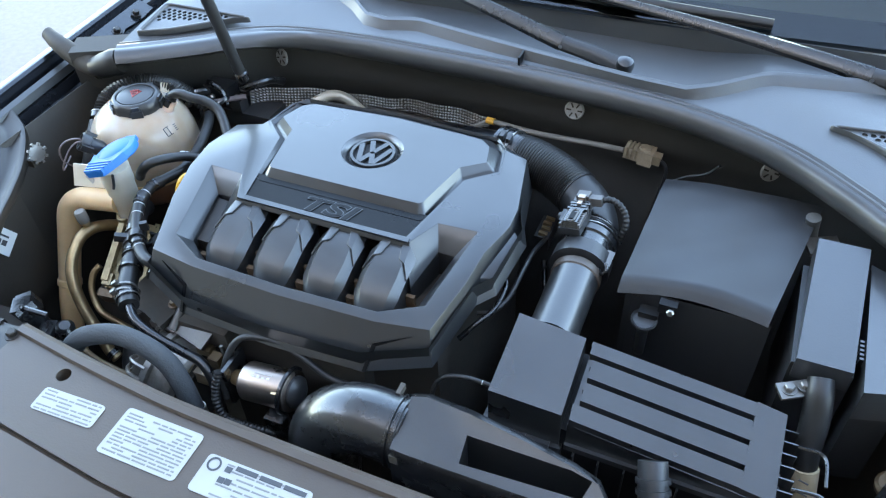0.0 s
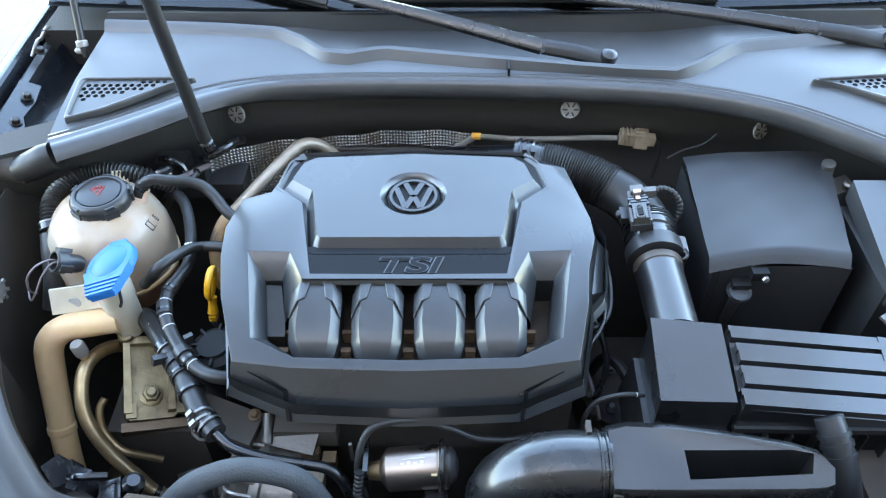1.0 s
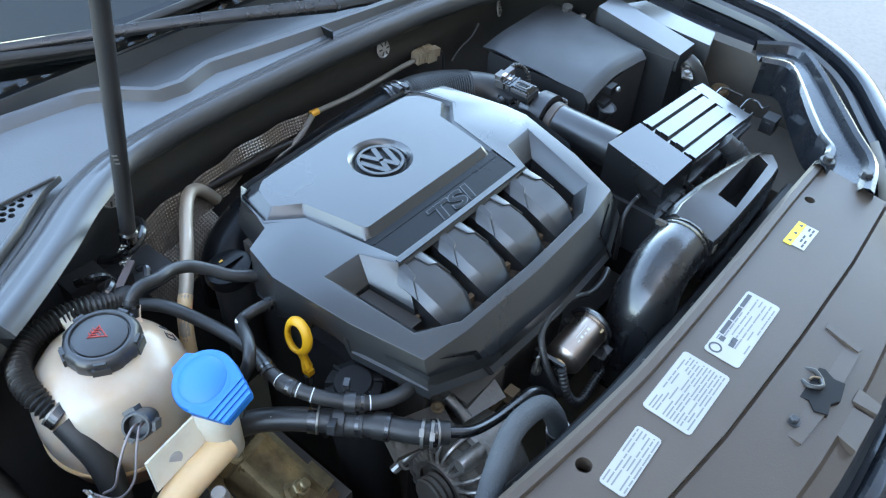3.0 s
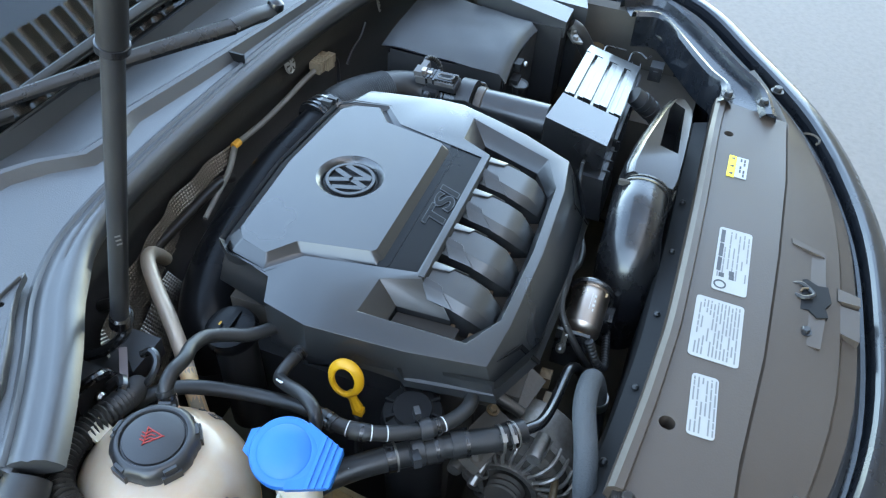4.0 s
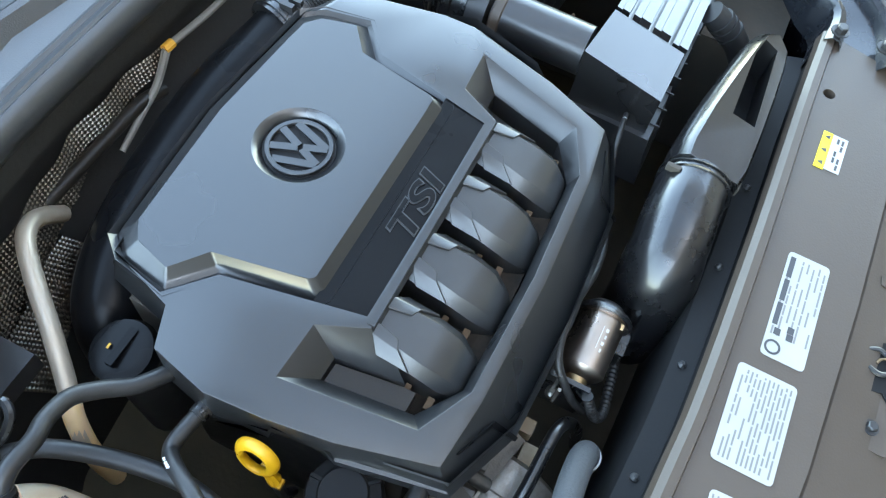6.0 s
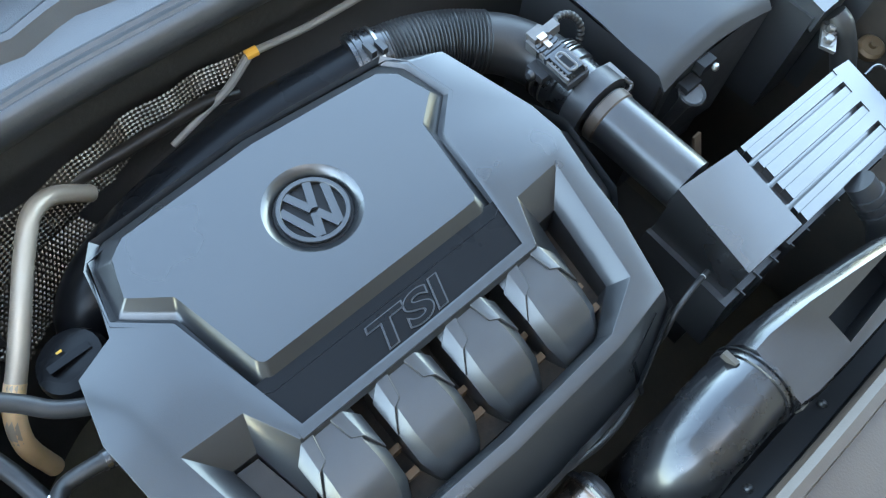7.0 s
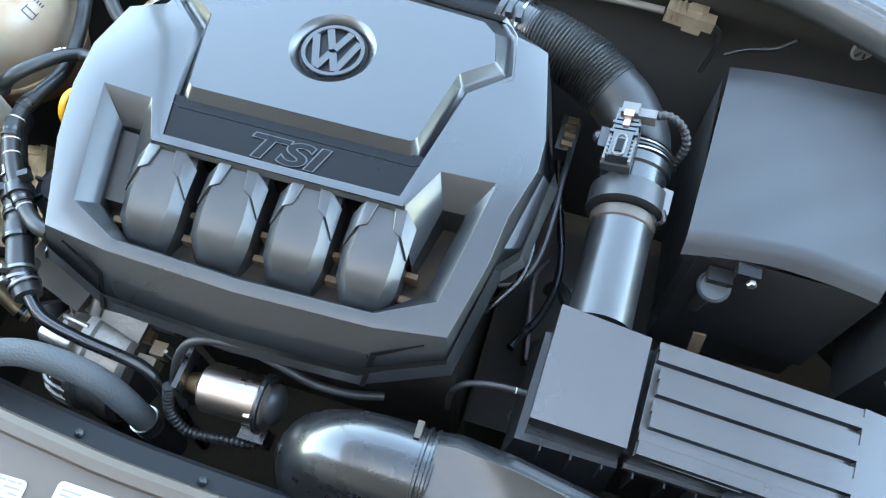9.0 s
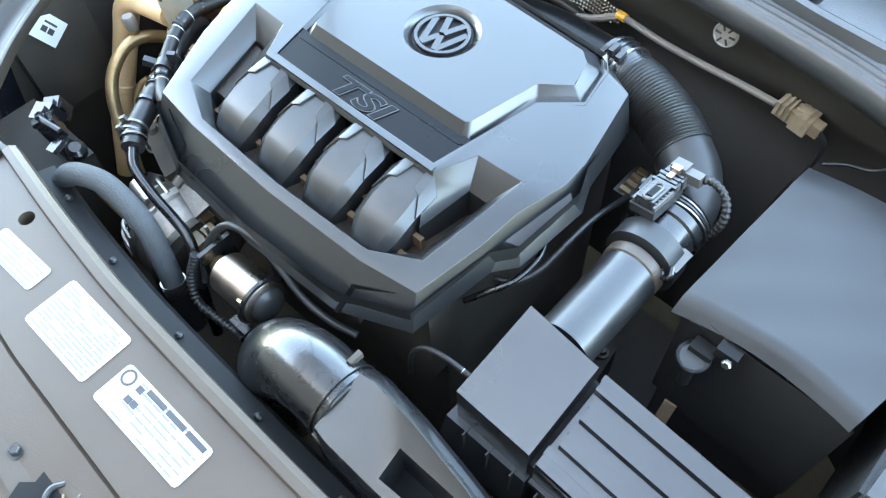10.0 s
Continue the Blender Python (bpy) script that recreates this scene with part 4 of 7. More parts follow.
rimmed = [e for e in bm.edges if len(e.link_faces) == 2 and e.calc_face_angle(0) > radians(12)]
bmesh.ops.bevel(bm, geom=rimmed, offset=0.002, segments=3, profile=0.5, affect="EDGES", clamp_overlap=True)
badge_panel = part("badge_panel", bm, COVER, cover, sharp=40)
# the flat top, from its outline to the round dish
bm = bmesh.new()
outline = [Vector(p) for p in whole(T_RING)]
spokes = sorted({round(math.atan2(p.y - LOGO.y, p.x), 5) for p in outline} | {round(-math.pi + 2 * math.pi * k / 40 + 0.01, 5) for k in range(40)})


def on_outline(a):
    way = Vector((math.cos(a), math.sin(a)))
    for p, q in zip(outline, outline[1:] + outline[:1]):
        d, o = (q - p).to_2d(), p.to_2d() - LOGO.to_2d()
        det = way.x * -d.y + d.x * way.y
        if abs(det) > 1e-9:
            r, t = (o.x * -d.y + d.x * o.y) / det, (way.x * o.y - way.y * o.x) / det
            if r > 0 and -1e-4 <= t <= 1.0001:
                return p.lerp(q, min(1.0, max(0.0, t)))
    return None


pairs = [(on_outline(a), Vector((LOGO.x + 0.0418 * math.cos(a), LOGO.y + 0.0418 * math.sin(a), panel_z(LOGO.y + 0.0418 * math.sin(a))))) for a in spokes]
outer, hole = [bm.verts.new(a) for a, b in pairs], [bm.verts.new(b) for a, b in pairs]
for i in range(len(pairs)):
    j = (i + 1) % len(pairs)
    bm.faces.new((outer[i], outer[j], hole[j], hole[i]))
part("panel_top", bm, COVER, badge_panel, sharp=0.01)
SEAT_LINE = [(0.0, 0.0875), (0.1495, 0.0785), (0.166, 0.0585), (0.1755, 0.0065), (0.1405, -0.0245), (0.1285, -0.104), (0.114, -0.1125)]
slope = [[], [], [], []]
for (sx, sy), (mx, my, mz) in zip(SEAT_LINE, M_RING):
    slope[0].append((sx, sy, 0.945))
    slope[1].append((sx, sy, 0.9578))
    slope[2].append((mx + (sx - mx) * 0.34, my + (sy - my) * 0.34, 0.9515))
    slope[3].append((mx + (sx - mx) * 0.3, my + (sy - my) * 0.3, 0.945))
part("seat_slope", bevel(loft([whole(r) for r in slope], caps=False), 0.0008, 2), COVER, cover, sharp=30)
part("badge_dish", lathe([(0.0419, 0.9646), (0.0411, 0.9641), (0.0338, 0.9588), (0.0332, 0.9562)], LOGO, (0, 0, 1), 48, False), DISH, badge_panel, "", 60)
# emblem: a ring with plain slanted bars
part("emblem_ring", lathe([(0.0308, 0.956), (0.0308, 0.9612), (0.0303, 0.9618), (0.0268, 0.9618), (0.0263, 0.9612), (0.0263, 0.956)], LOGO, (0, 0, 1), 40, False), BADGE, badge_panel, "satin grey emblem ring")


def bar(a, b, top, w=0.0072):
    a, b = Vector((*a, 0)), Vector((*b, 0))
    s = (b - a).normalized().cross(Vector((0, 0, 1))) * w / 2
    return prism([tuple((LOGO + p).to_2d()) for p in (a - s, b - s, b + s, a + s)], 0.957, top, 0.0005, 1)


for sx in (1, -1):
    for k, (a, b) in enumerate((((sx * 0.0115, 0.0252), (sx * 0.001, 0.001)), ((sx * 0.0222, 0.0145), (sx * 0.0095, -0.0235)), ((sx * 0.0095, -0.0235), (sx * 0.001, -0.0035)))):
        part("emblem_bar", bar(a, b, 0.9612 + 0.00015 * k + 0.00007 * sx), BADGE, badge_panel)
part("emblem_ground", disc((LOGO.x, LOGO.y, 0.9566), 0.0336, 0.0012), BAND, badge_panel)

# gloss band with the lettering
part("lettering_band", prism([(0.1275, -0.1), (0.1125, -0.147), (-0.1125, -0.147), (-0.1275, -0.1)], 0.94, 0.9572), COVER_DARK, cover, "smooth black band")
# paler, wider copy draws the light caught on the letters' side walls
writing("TSI", 0.034, pose(-0.003, -0.1425, 0.9571) @ Matrix.Diagonal((1.68, 1, 1, 1)), COVER, "lettering_edge_light", cover, 0.0014, 0.22, 0.0014)
writing("TSI", 0.034, pose(-0.003, -0.1425, 0.9578) @ Matrix.Diagonal((1.68, 1, 1, 1)), COVER_DARK, "lettering", cover, 0.0012, 0.22, 0.0005)
part("lettering_lip", box(-0.119, 0.119, -0.1545, -0.148, 0.953, 0.9605, 0.0015), COVER, cover)


# intake runners
def runner(cx):
    """A faceted lobe in the front well, held by a stepped collar under the lip."""
    ys = [(-0.150, 0.0155, 0.026, 0.9528, 0.0085), (-0.178, 0.0178, 0.0278, 0.9495, 0.0085), (-0.2, 0.0192, 0.0284, 0.943, 0.009), (-0.2185, 0.0182, 0.0278, 0.936, 0.0105), (-0.2345, 0.0142, 0.0215, 0.9195, 0.0085), (-0.2415, 0.0138, 0.0165, 0.905, 0.004)]
    rings = []
    for y, top, out, z, drop in ys:
        rings.append([(cx - out, y, 0.9), (cx - out, y, z - drop), (cx - top, y, z), (cx + top, y, z), (cx + out, y, z - drop), (cx + out, y, 0.9)])
    body = part("runner", bevel(loft(rings), 0.0013, 2, 12), COVER_LOBE, cover, sharp=30)
    for s in (1, -1):
        top = [(0.0075, -0.1545, 0.9552), (0.0118, -0.1752, 0.9522), (0.0205, -0.1795, 0.9505), (0.0182, -0.1545, 0.955)]
        side = [(0.0295, -0.194, 0.938), (0.0296, -0.164, 0.9435)]
        bm = bmesh.new()
        v = [bm.verts.new((cx + s * x, y, z)) for x, y, z in top + side]
        bm.faces.new((v[0], v[1], v[2], v[3]))
        bm.faces.new((v[3], v[2], v[4], v[5]))
        bmesh.ops.recalc_face_normals(bm, faces=bm.faces[:])
        if sum(f.normal.z for f in bm.faces) < 0:
            bmesh.ops.reverse_faces(bm, faces=bm.faces[:])
        bmesh.ops.solidify(bm, geom=bm.faces[:], thickness=0.003)
        part("collar", bevel(bm, 0.0005, 1), COVER_LOBE, body, sharp=25)
    return body


for cx in (-0.104, -0.034, 0.036, 0.105):
    runner(cx)
# raised dark strips stand in for the shaded grooves at the front corners
for s in (1, -1):
    low = [(s * 0.17, -0.2562, 0.9245), (s * 0.127, -0.2716, 0.912), (s * 0.1225, -0.295, 0.8875), (s * 0.127, -0.294, 0.8875), (s * 0.1315, -0.2718, 0.909)]
    bm = loft([low, [(x, y - 0.0018, z + 0.001) for x, y, z in low]])
    part("groove_shade_strip", bm, COVER_DARK, cover)
# a flange round the lower edge of the skirt
lip = []
skirt = [(O_L[3], B_L[3]), (O_L[4], B_L[4]), (O_L[4], NOTCH[0]), (O_L[5], NOTCH[1]), (O_L[5], B_L[5]), (O_L[6], B_L[6])]
for o, b in skirt:
    o, b = Vector(o), Vector(b)
    out = (b - o).to_2d().normalized().to_3d() * 0.0022
    up = (o - b).normalized()
    lip.append([b - up * 0.001 - out * 2, b - up * 0.001 + out, b + up * 0.009 + out, b + up * 0.0105 - out * 0.8])
part("skirt_flange", bevel(loft(lip), 0.0008, 2), COVER, cover, sharp=40)

# ---- engine under the cover ----
engine = thing("engine_block", (0, -0.1, 0.45), "dark dusty engine block under its cover", "engine")
part("head", box(-0.172, 0.19, -0.24, 0.06, 0.74, 0.893, 0.01), DEEP, engine)
part("block", box(-0.172, 0.19, -0.22, 0.05, 0.45, 0.74, 0.012), DEEP, engine)
part("timing_case", box(-0.192, -0.172, -0.2, 0.03, 0.55, 0.84, 0.008), BLACK, engine)
part("front_flange", merge(box(-0.15, -0.08, -0.285, -0.24, 0.82, 0.85, 0.003), box(-0.16, 0.1, -0.26, -0.24, 0.78, 0.83, 0.003)), DEEP, engine)
part("gearbox", box(0.2, 0.5, -0.22, 0.08, 0.4, 0.56, 0.03), WING, engine)
part("oil_filler_cap", merge(lathe([(0.03, 0), (0.031, 0.006), (0.028, 0.014), (0.02, 0.016), (0.001, 0.016)], (-0.214, 0.032, 0.885), (-0.15, 0.1, 1), 24), box(-0.232, -0.196, 0.029, 0.036, 0.897, 0.906, 0.002)), COVER_DARK, engine, "black oil filler cap")
part("filler_neck", lathe([(0.024, -0.16), (0.024, 0.0), (0.027, 0.002)], (-0.214, 0.032, 0.892), (-0.02, 0.02, 1), 20), BLACK, engine)
part("cap_mark", box(-0.2205, -0.2155, 0.0425, 0.0445, 0.9015, 0.9022), YELLOW, engine, "small yellow oil mark")
filt = thing("oil_filter_housing", (-0.215, -0.19, 0.8), "black ribbed oil filter housing beside the engine", "oil filter")
part("housing", lathe([(0.034, -0.2), (0.034, 0.06), (0.031, 0.072), (0.022, 0.076), (0.02, 0.08), (0.001, 0.08)], (-0.222, -0.188, 0.806), (-0.1, 0, 1), 32), BAND, filt)
for k in range(8):
    a = radians(45 * k)
    part("rib", turned(box(0.016, 0.031, -0.0015, 0.0015, 0.876, 0.884), Matrix.Translation((-0.228, -0.188, 0)) @ Matrix.Rotation(a, 4, "Z")), BAND, filt)

# dipstick with its loop handle
dip = thing("oil_dipstick", (-0.244, -0.13, 0.86), "bright yellow oil dipstick loop handle", "dipstick")
loop = [Vector((-0.2425 + 0.004 * math.sin(a), -0.1185 + 0.0155 * math.cos(a), 0.914 + 0.0195 * math.sin(a))) for a in (2 * math.pi * k / 20 for k in range(21))]
part("loop", tube(loop, 0.0056, 12, 3, flat=0.6), YELLOW, dip)
part("stem", tube([(-0.2435, -0.124, 0.8945), (-0.2438, -0.1275, 0.886), (-0.2445, -0.132, 0.875)], [0.0062, 0.0052, 0.007], 10, flat=0.9), YELLOW, dip)
part("foot", box(-0.249, -0.2405, -0.139, -0.128, 0.866, 0.874, 0.003), YELLOW, dip)
part("tube", tube([(-0.2445, -0.133, 0.862), (-0.24, -0.13, 0.8), (-0.22, -0.12, 0.7)], 0.005, 8), BLACK, dip)

# cable, and brass-coloured pieces for orange-lit slits, between the cover and the air meter
flank = thing("side_cable", (0.22, -0.169, 0.893), "thin black sleeved cable along the engine cover", "cable")
part("sleeve", tube([(0.238, 0.03, 0.85), (0.243, 0.003, 0.868), (0.243, -0.05, 0.892), (0.244, -0.095, 0.902), (0.241, -0.137, 0.895), (0.23, -0.162, 0.891), (0.212, -0.17, 0.888)], 0.0032, 8), RUBBER, flank)
brass = thing("orange_lit_slits", (0.236, 0.03, 0.86), "stack of small brass-coloured terminals beside the cover", "terminals")
for k in range(4):
    part("terminal", turned(box(-0.006, 0.006, -0.0028, 0.0028, -0.002, 0.004, 0.001), pose(0.236 + 0.001 * (k % 2), 0.012 + 0.0105 * k, 0.866, 0, 14, 8)), BRONZE, brass)
part("carrier", box(0.226, 0.246, 0.006, 0.05, 0.845, 0.866, 0.003), BLACK, brass)
# ---- left side: coolant tank, washer filler, hoses ----
part("inner_wing", loft([[(-0.552, y, 0.928), (-0.548, y, 0.93), (-0.545, y, 0.922), (-0.53, y, 0.88), (-0.512, y, 0.75), (-0.512, y, 0.45), (-0.56, y, 0.45)] for y in (-0.36, -0.2, -0.05, 0.07)]), WING, car, "dirty black inner wing", 20)
RAIL = spline([(-0.6, -0.07, 0.935), (-0.545, -0.1, 0.93), (-0.497, -0.155, 0.922), (-0.466, -0.208, 0.918), (-0.441, -0.258, 0.916), (-0.408, -0.309, 0.915), (-0.377, -0.346, 0.915), (-0.342, -0.383, 0.9145), (-0.318, -0.394, 0.914), (-0.295, -0.396, 0.914)], 5)
rail_rows = [[Vector((p.x, p.y, p.z + dz)) for p in offset_line(RAIL, -d)] for d, dz in ((0.0005, -0.013), (0.0, -0.004), (0.0015, 0.0), (0.005, 0.0005), (0.01, -0.002), (0.024, -0.006), (0.03, -0.004), (0.036, 0.002), (0.042, 0.003), (0.05, -0.008))]
part("wing_rail", loft(rail_rows, close=False, caps=False), BRACKET, car, "brown-black glossy painted rail", 50)
part("wing_panel", box(-0.53, -0.4915, -0.3, -0.19, 0.72, 0.895, 0.004), WING, car, "dirty black wing panel")
part("inner_wing", box(0.69, 0.72, -0.35, 0.1, 0.45, 0.92, 0.006), DEEP, car)

TANK = Vector((-0.403, -0.014, 0))
tank = thing("coolant_tank", (TANK.x, TANK.y, 0.79), "translucent yellowed coolant expansion tank with black screw cap", "coolant tank")
prof = [(0.02, 0.792), (0.055, 0.797), (0.07, 0.815), (0.078, 0.845), (0.0805, 0.872), (0.0785, 0.898), (0.072, 0.919), (0.061, 0.9355), (0.048, 0.9465), (0.036, 0.951)]
rings = []
for r, z in prof:
    ring = []
    for k in range(64):
        a = 2 * math.pi * k / 64
        rib = 0.0022 * max(0.0, math.cos(5 * a + 0.4)) ** 40 * (1 if 0.82 < z < 0.94 else 0)
        ring.append((TANK.x + (r + rib) * math.cos(a), TANK.y + (r * 1.02 + rib) * math.sin(a), z))
    rings.append(ring)
part("body", loft(rings[3:]), MILK, tank, sharp=60)
part("coolant", loft(rings[:4]), COOLANT, tank, "pinkish coolant showing through the lower half", 60)
part("seam", lathe([(0.0775, 0.846), (0.0785, 0.846), (0.0812, 0.849), (0.0812, 0.853), (0.0785, 0.856)], TANK, (0, 0, 1), 48), MILK_PIPE, tank, "seam round the tank")
CAP = TANK + Vector((0.007, 0.003, 0))
cap_rings = []
for r, z in ((0.0375, 0.946), (0.0385, 0.9475), (0.0402, 0.951), (0.0402, 0.9585), (0.0388, 0.963), (0.0352, 0.9665), (0.0325, 0.9675), (0.0305, 0.967), (0.0292, 0.9645), (0.0282, 0.9645), (0.0275, 0.9665), (0.022, 0.9678), (0.001, 0.9686)):
    cap_rings.append([(CAP.x + 0.95 * rr * math.cos(a), CAP.y + 0.95 * rr * math.sin(a), z) for a, rr in ((2 * math.pi * k / 72, r - (0.0014 if 0.0375 < r and k % 9 < 4 and z > 0.949 else 0.0)) for k in range(72))])
cap = part("cap", loft(cap_rings), BLACK, tank, "black screw cap with a dished top", 40)
for k in range(5):
    m = Matrix.Translation(CAP) @ Matrix.Rotation(radians(72 * k + 20), 4, "Z")
    part("cap_grip", turned(merge(box(0.036, 0.0392, -0.0085, 0.0085, 0.948, 0.9595, 0.0012), box(0.0345, 0.0375, -0.0055, 0.0055, 0.9585, 0.9655, 0.001)), m), BLACK, cap)
turn = Matrix.Translation(CAP) @ Matrix.Rotation(radians(200), 4, "Z")
part("warning_mark", turned(tube([(-0.008, -0.006, 0.9688), (-0.0078, -0.006, 0.9688), (0.0078, -0.006, 0.9688), (0.008, -0.0058, 0.9688), (0.0002, 0.0078, 0.9688), (-0.0002, 0.0078, 0.9688), (-0.008, -0.006, 0.9688)], 0.0007, 5, 2), turn), RED, cap, "dark red hot-coolant warning mark")
for x in (-0.0035, 0.0, 0.0035):
    part("warning_mark", turned(tube([(x, -0.01, 0.9688), (x + 0.0016, -0.006, 0.9688), (x - 0.0012, -0.002, 0.9688), (x, 0.002, 0.9688)], 0.0007, 5, 3), turn), RED, cap)
part("nipple", lathe([(0.013, 0), (0.0115, 0.006), (0.0085, 0.012), (0.0085, 0.024)], (-0.36, 0.001, 0.936), (0.5, 0.42, 0.78), 20), material("pinkish_plug", (0.6, 0.4, 0.3), 0.5, through_light=0.3, spots=0.2), tank, "pinkish hose stub")
part("lug", turned(box(-0.01, 0.01, -0.002, 0.002, -0.035, 0.008, 0.0015), pose(-0.396, 0.053, 0.94, -30, 0, 8)), WHITE_PLASTIC, tank)
# printed marks on the shoulder: a small open book and two lines of figures, as plain bars
MARK_WAY = Vector((0.065, -0.011, 0.045)).normalized()
mark_side = Vector((0, 0, 1)).cross(MARK_WAY).normalized()
mark_m = Matrix((mark_side, MARK_WAY.cross(mark_side), MARK_WAY)).transposed().to_4x4()
for dx, dy, w, h in ((-0.007, 0.0, 0.0009, 0.013), (-0.0005, 0.0, 0.0009, 0.013), (0.006, 0.0, 0.0009, 0.013), (-0.0037, 0.0065, 0.0066, 0.0009), (0.0028, 0.0065, 0.0066, 0.0009), (-0.0037, -0.0065, 0.0066, 0.0009), (0.0028, -0.0065, 0.0066, 0.0009), (0.012, 0.004, 0.004, 0.0012), (0.012, 0.001, 0.004, 0.0012), (0.012, -0.002, 0.004, 0.0012), (0.012, -0.005, 0.004, 0.0012)):
    foot = TANK + Vector((0.0, 0.0, 0.879)) + mark_m.to_3x3() @ Vector((dx, dy, 0))
    hit = None
    for k in range(120):
        p = foot + MARK_WAY * (0.04 + 0.0005 * k)
        rr = math.hypot(p.x - TANK.x, (p.y - TANK.y) / 1.02)
        for (r0, z0), (r1, z1) in zip(prof, prof[1:]):
            if z0 <= p.z <= z1 and rr <= r0 + (r1 - r0) * (p.z - z0) / (z1 - z0):
                hit = p
    if hit:
        part("printed_mark", turned(box(-w / 2, w / 2, -h / 2, h / 2, -0.001, 0.0012), Matrix.Translation(hit) @ mark_m), INK, tank)
SEN, SEN_WAY = Vector((-0.4205, -0.101, 0.932)), Vector((-0.6, -0.45, 0.62)).normalized()
sensor = part("level_sensor", lathe([(0.0095, -0.022), (0.0115, -0.016), (0.0115, -0.002), (0.0142, -0.001), (0.0142, 0.0105), (0.013, 0.0125), (0.0112, 0.0125), (0.0102, 0.002), (0.001, 0.002)], SEN, SEN_WAY, 20), BLACK, tank, "black round level sensor plug with an open end", 30)
for k, w in ((0, 0.006), (1, 0.0045), (2, 0.0045)):
    m = Matrix.Translation(SEN) @ Vector((0, 0, 1)).rotation_difference(SEN_WAY).to_matrix().to_4x4() @ Matrix.Rotation(radians(120 * k + 70), 4, "Z")
    part("sensor_latch", turned(box(0.012, 0.0172, -w, w, -0.006, 0.0095, 0.001), m), BLACK, sensor)

# washer filler
fill = thing("washer_filler", (-0.358, -0.128, 0.83), "yellowed washer filler neck with a bright blue cap", "washer filler")
part("neck", lathe([(0.018, 0.838), (0.0205, 0.845), (0.0205, 0.895), (0.022, 0.9), (0.022, 0.926), (0.018, 0.928)], (-0.358, -0.126, 0), (0.0, 0.0, 1), 28), WHITE_PLASTIC, fill)
tilt = pose(-0.353, -0.1135, 0.937, 2, -19, 2)
dome = turned(lathe([(0.031, 0.0), (0.0325, 0.002), (0.0325, 0.008), (0.031, 0.0105), (0.026, 0.0125), (0.0245, 0.0122), (0.023, 0.0135), (0.012, 0.0165), (0.001, 0.0172)], (0, 0, 0), (0, 0, 1), 36), tilt)
blue = part("cap", dome, BLUE, fill, "bright blue flip cap")
part("tab", turned(prism([(-0.031, -0.012), (-0.0195, -0.044), (-0.016, -0.0495), (0.016, -0.0495), (0.0195, -0.044), (0.031, -0.012)], 0.0, lambda x, y: 0.0125 + 0.09 * (y + 0.012), 0.002), tilt), BLUE, blue)
for k in range(4):
    y = -0.0305 - 0.0056 * k
    w = 0.0242 + 0.36 * (y + 0.0305)
    part("grip_rib", turned(box(-w, w, y - 0.0016, y + 0.0016, 0.004, 0.0143 + 0.09 * (y + 0.012), 0.0008), tilt), BLUE, blue)
part("hinge", turned(prism([(-0.016, 0.026), (0.016, 0.026), (0.01, 0.037), (-0.01, 0.037)], 0.001, 0.008, 0.001), tilt), BLUE, blue)
part("strap", tube([(-0.34, -0.146, 0.93), (-0.341, -0.149, 0.915), (-0.345, -0.149, 0.906)], 0.002, 6), BLACK, fill)
part("bracket", turned(bevel(loft([[(-0.04, -0.02, -0.0015), (0.032, -0.014, -0.0015), (0.032, 0.02, -0.0015), (-0.036, 0.015, -0.0015)], [(-0.04, -0.02, 0.0015), (0.032, -0.014, 0.0015), (0.032, 0.02, 0.0015), (-0.036, 0.015, 0.0015)]]), 0.0012), pose(-0.402, -0.126, 0.895, 72, 0, 6)), WHITE_PLASTIC, fill, "flat off-white plastic bracket")
part("bracket_hole", disc((-0.412, -0.1275, 0.89), 0.008, 0.003, (0, -1, 0.2)), PRINT, fill)
part("pipe", tube([(-0.362, -0.137, 0.868), (-0.392, -0.142, 0.867), (-0.428, -0.147, 0.862), (-0.452, -0.154, 0.84), (-0.458, -0.17, 0.8), (-0.456, -0.2, 0.745), (-0.452, -0.23, 0.69), (-0.446, -0.265, 0.6)], [0.0165, 0.0165, 0.017, 0.0175, 0.017, 0.0165, 0.016, 0.016], 18), MILK_PIPE, fill, "yellowed bent filler pipe")
part("pipe_joint", lathe([(0.0165, -0.006), (0.018, -0.004), (0.018, 0.004), (0.0165, 0.006)], (-0.4555, -0.207, 0.733), (0.05, -0.46, -0.85), 24), MILK_PIPE, fill)


def hose(name, pts, r, label, category="hose", clamps=(), mat=None, ripple=0.0, prints=(), sleeves=()):
    h = thing(name, pts[0], label, category)
    part("tube", tube(pts, r, 14, 7, ripple, 0.0052), mat or RUBBER, h, "", 60)
    rr = r if not isinstance(r, (list, tuple)) else max(r)
    for f in clamps:
        ring_band(pts, f, rr * 1.14, 0.009, BLACK_SATIN, h)
        ring_band(pts, min(0.97, f + 0.015), rr * 1.17, 0.0022, ZINC, h, "clamp_wire")
    for f in prints:
        ring_band(pts, f, rr * 1.02, 0.0011, MARK, h, "paint_ring")
    for f in sleeves:
        ring_band(pts, f, rr * 1.17, 0.018, RUBBER, h, "coupling")
        ring_band(pts, min(0.98, f + 0.02), rr * 1.22, 0.004, BLACK_SATIN, h, "coupling_rim")
    return h


A = [(-0.352, 0.008, 0.952), (-0.346, 0.012, 0.962), (-0.332, 0.014, 0.967), (-0.312, 0.014, 0.964), (-0.294, 0.019, 0.959), (-0.273, 0.018, 0.951), (-0.256, 0.006, 0.941), (-0.24, -0.01, 0.931), (-0.215, -0.024, 0.922)]
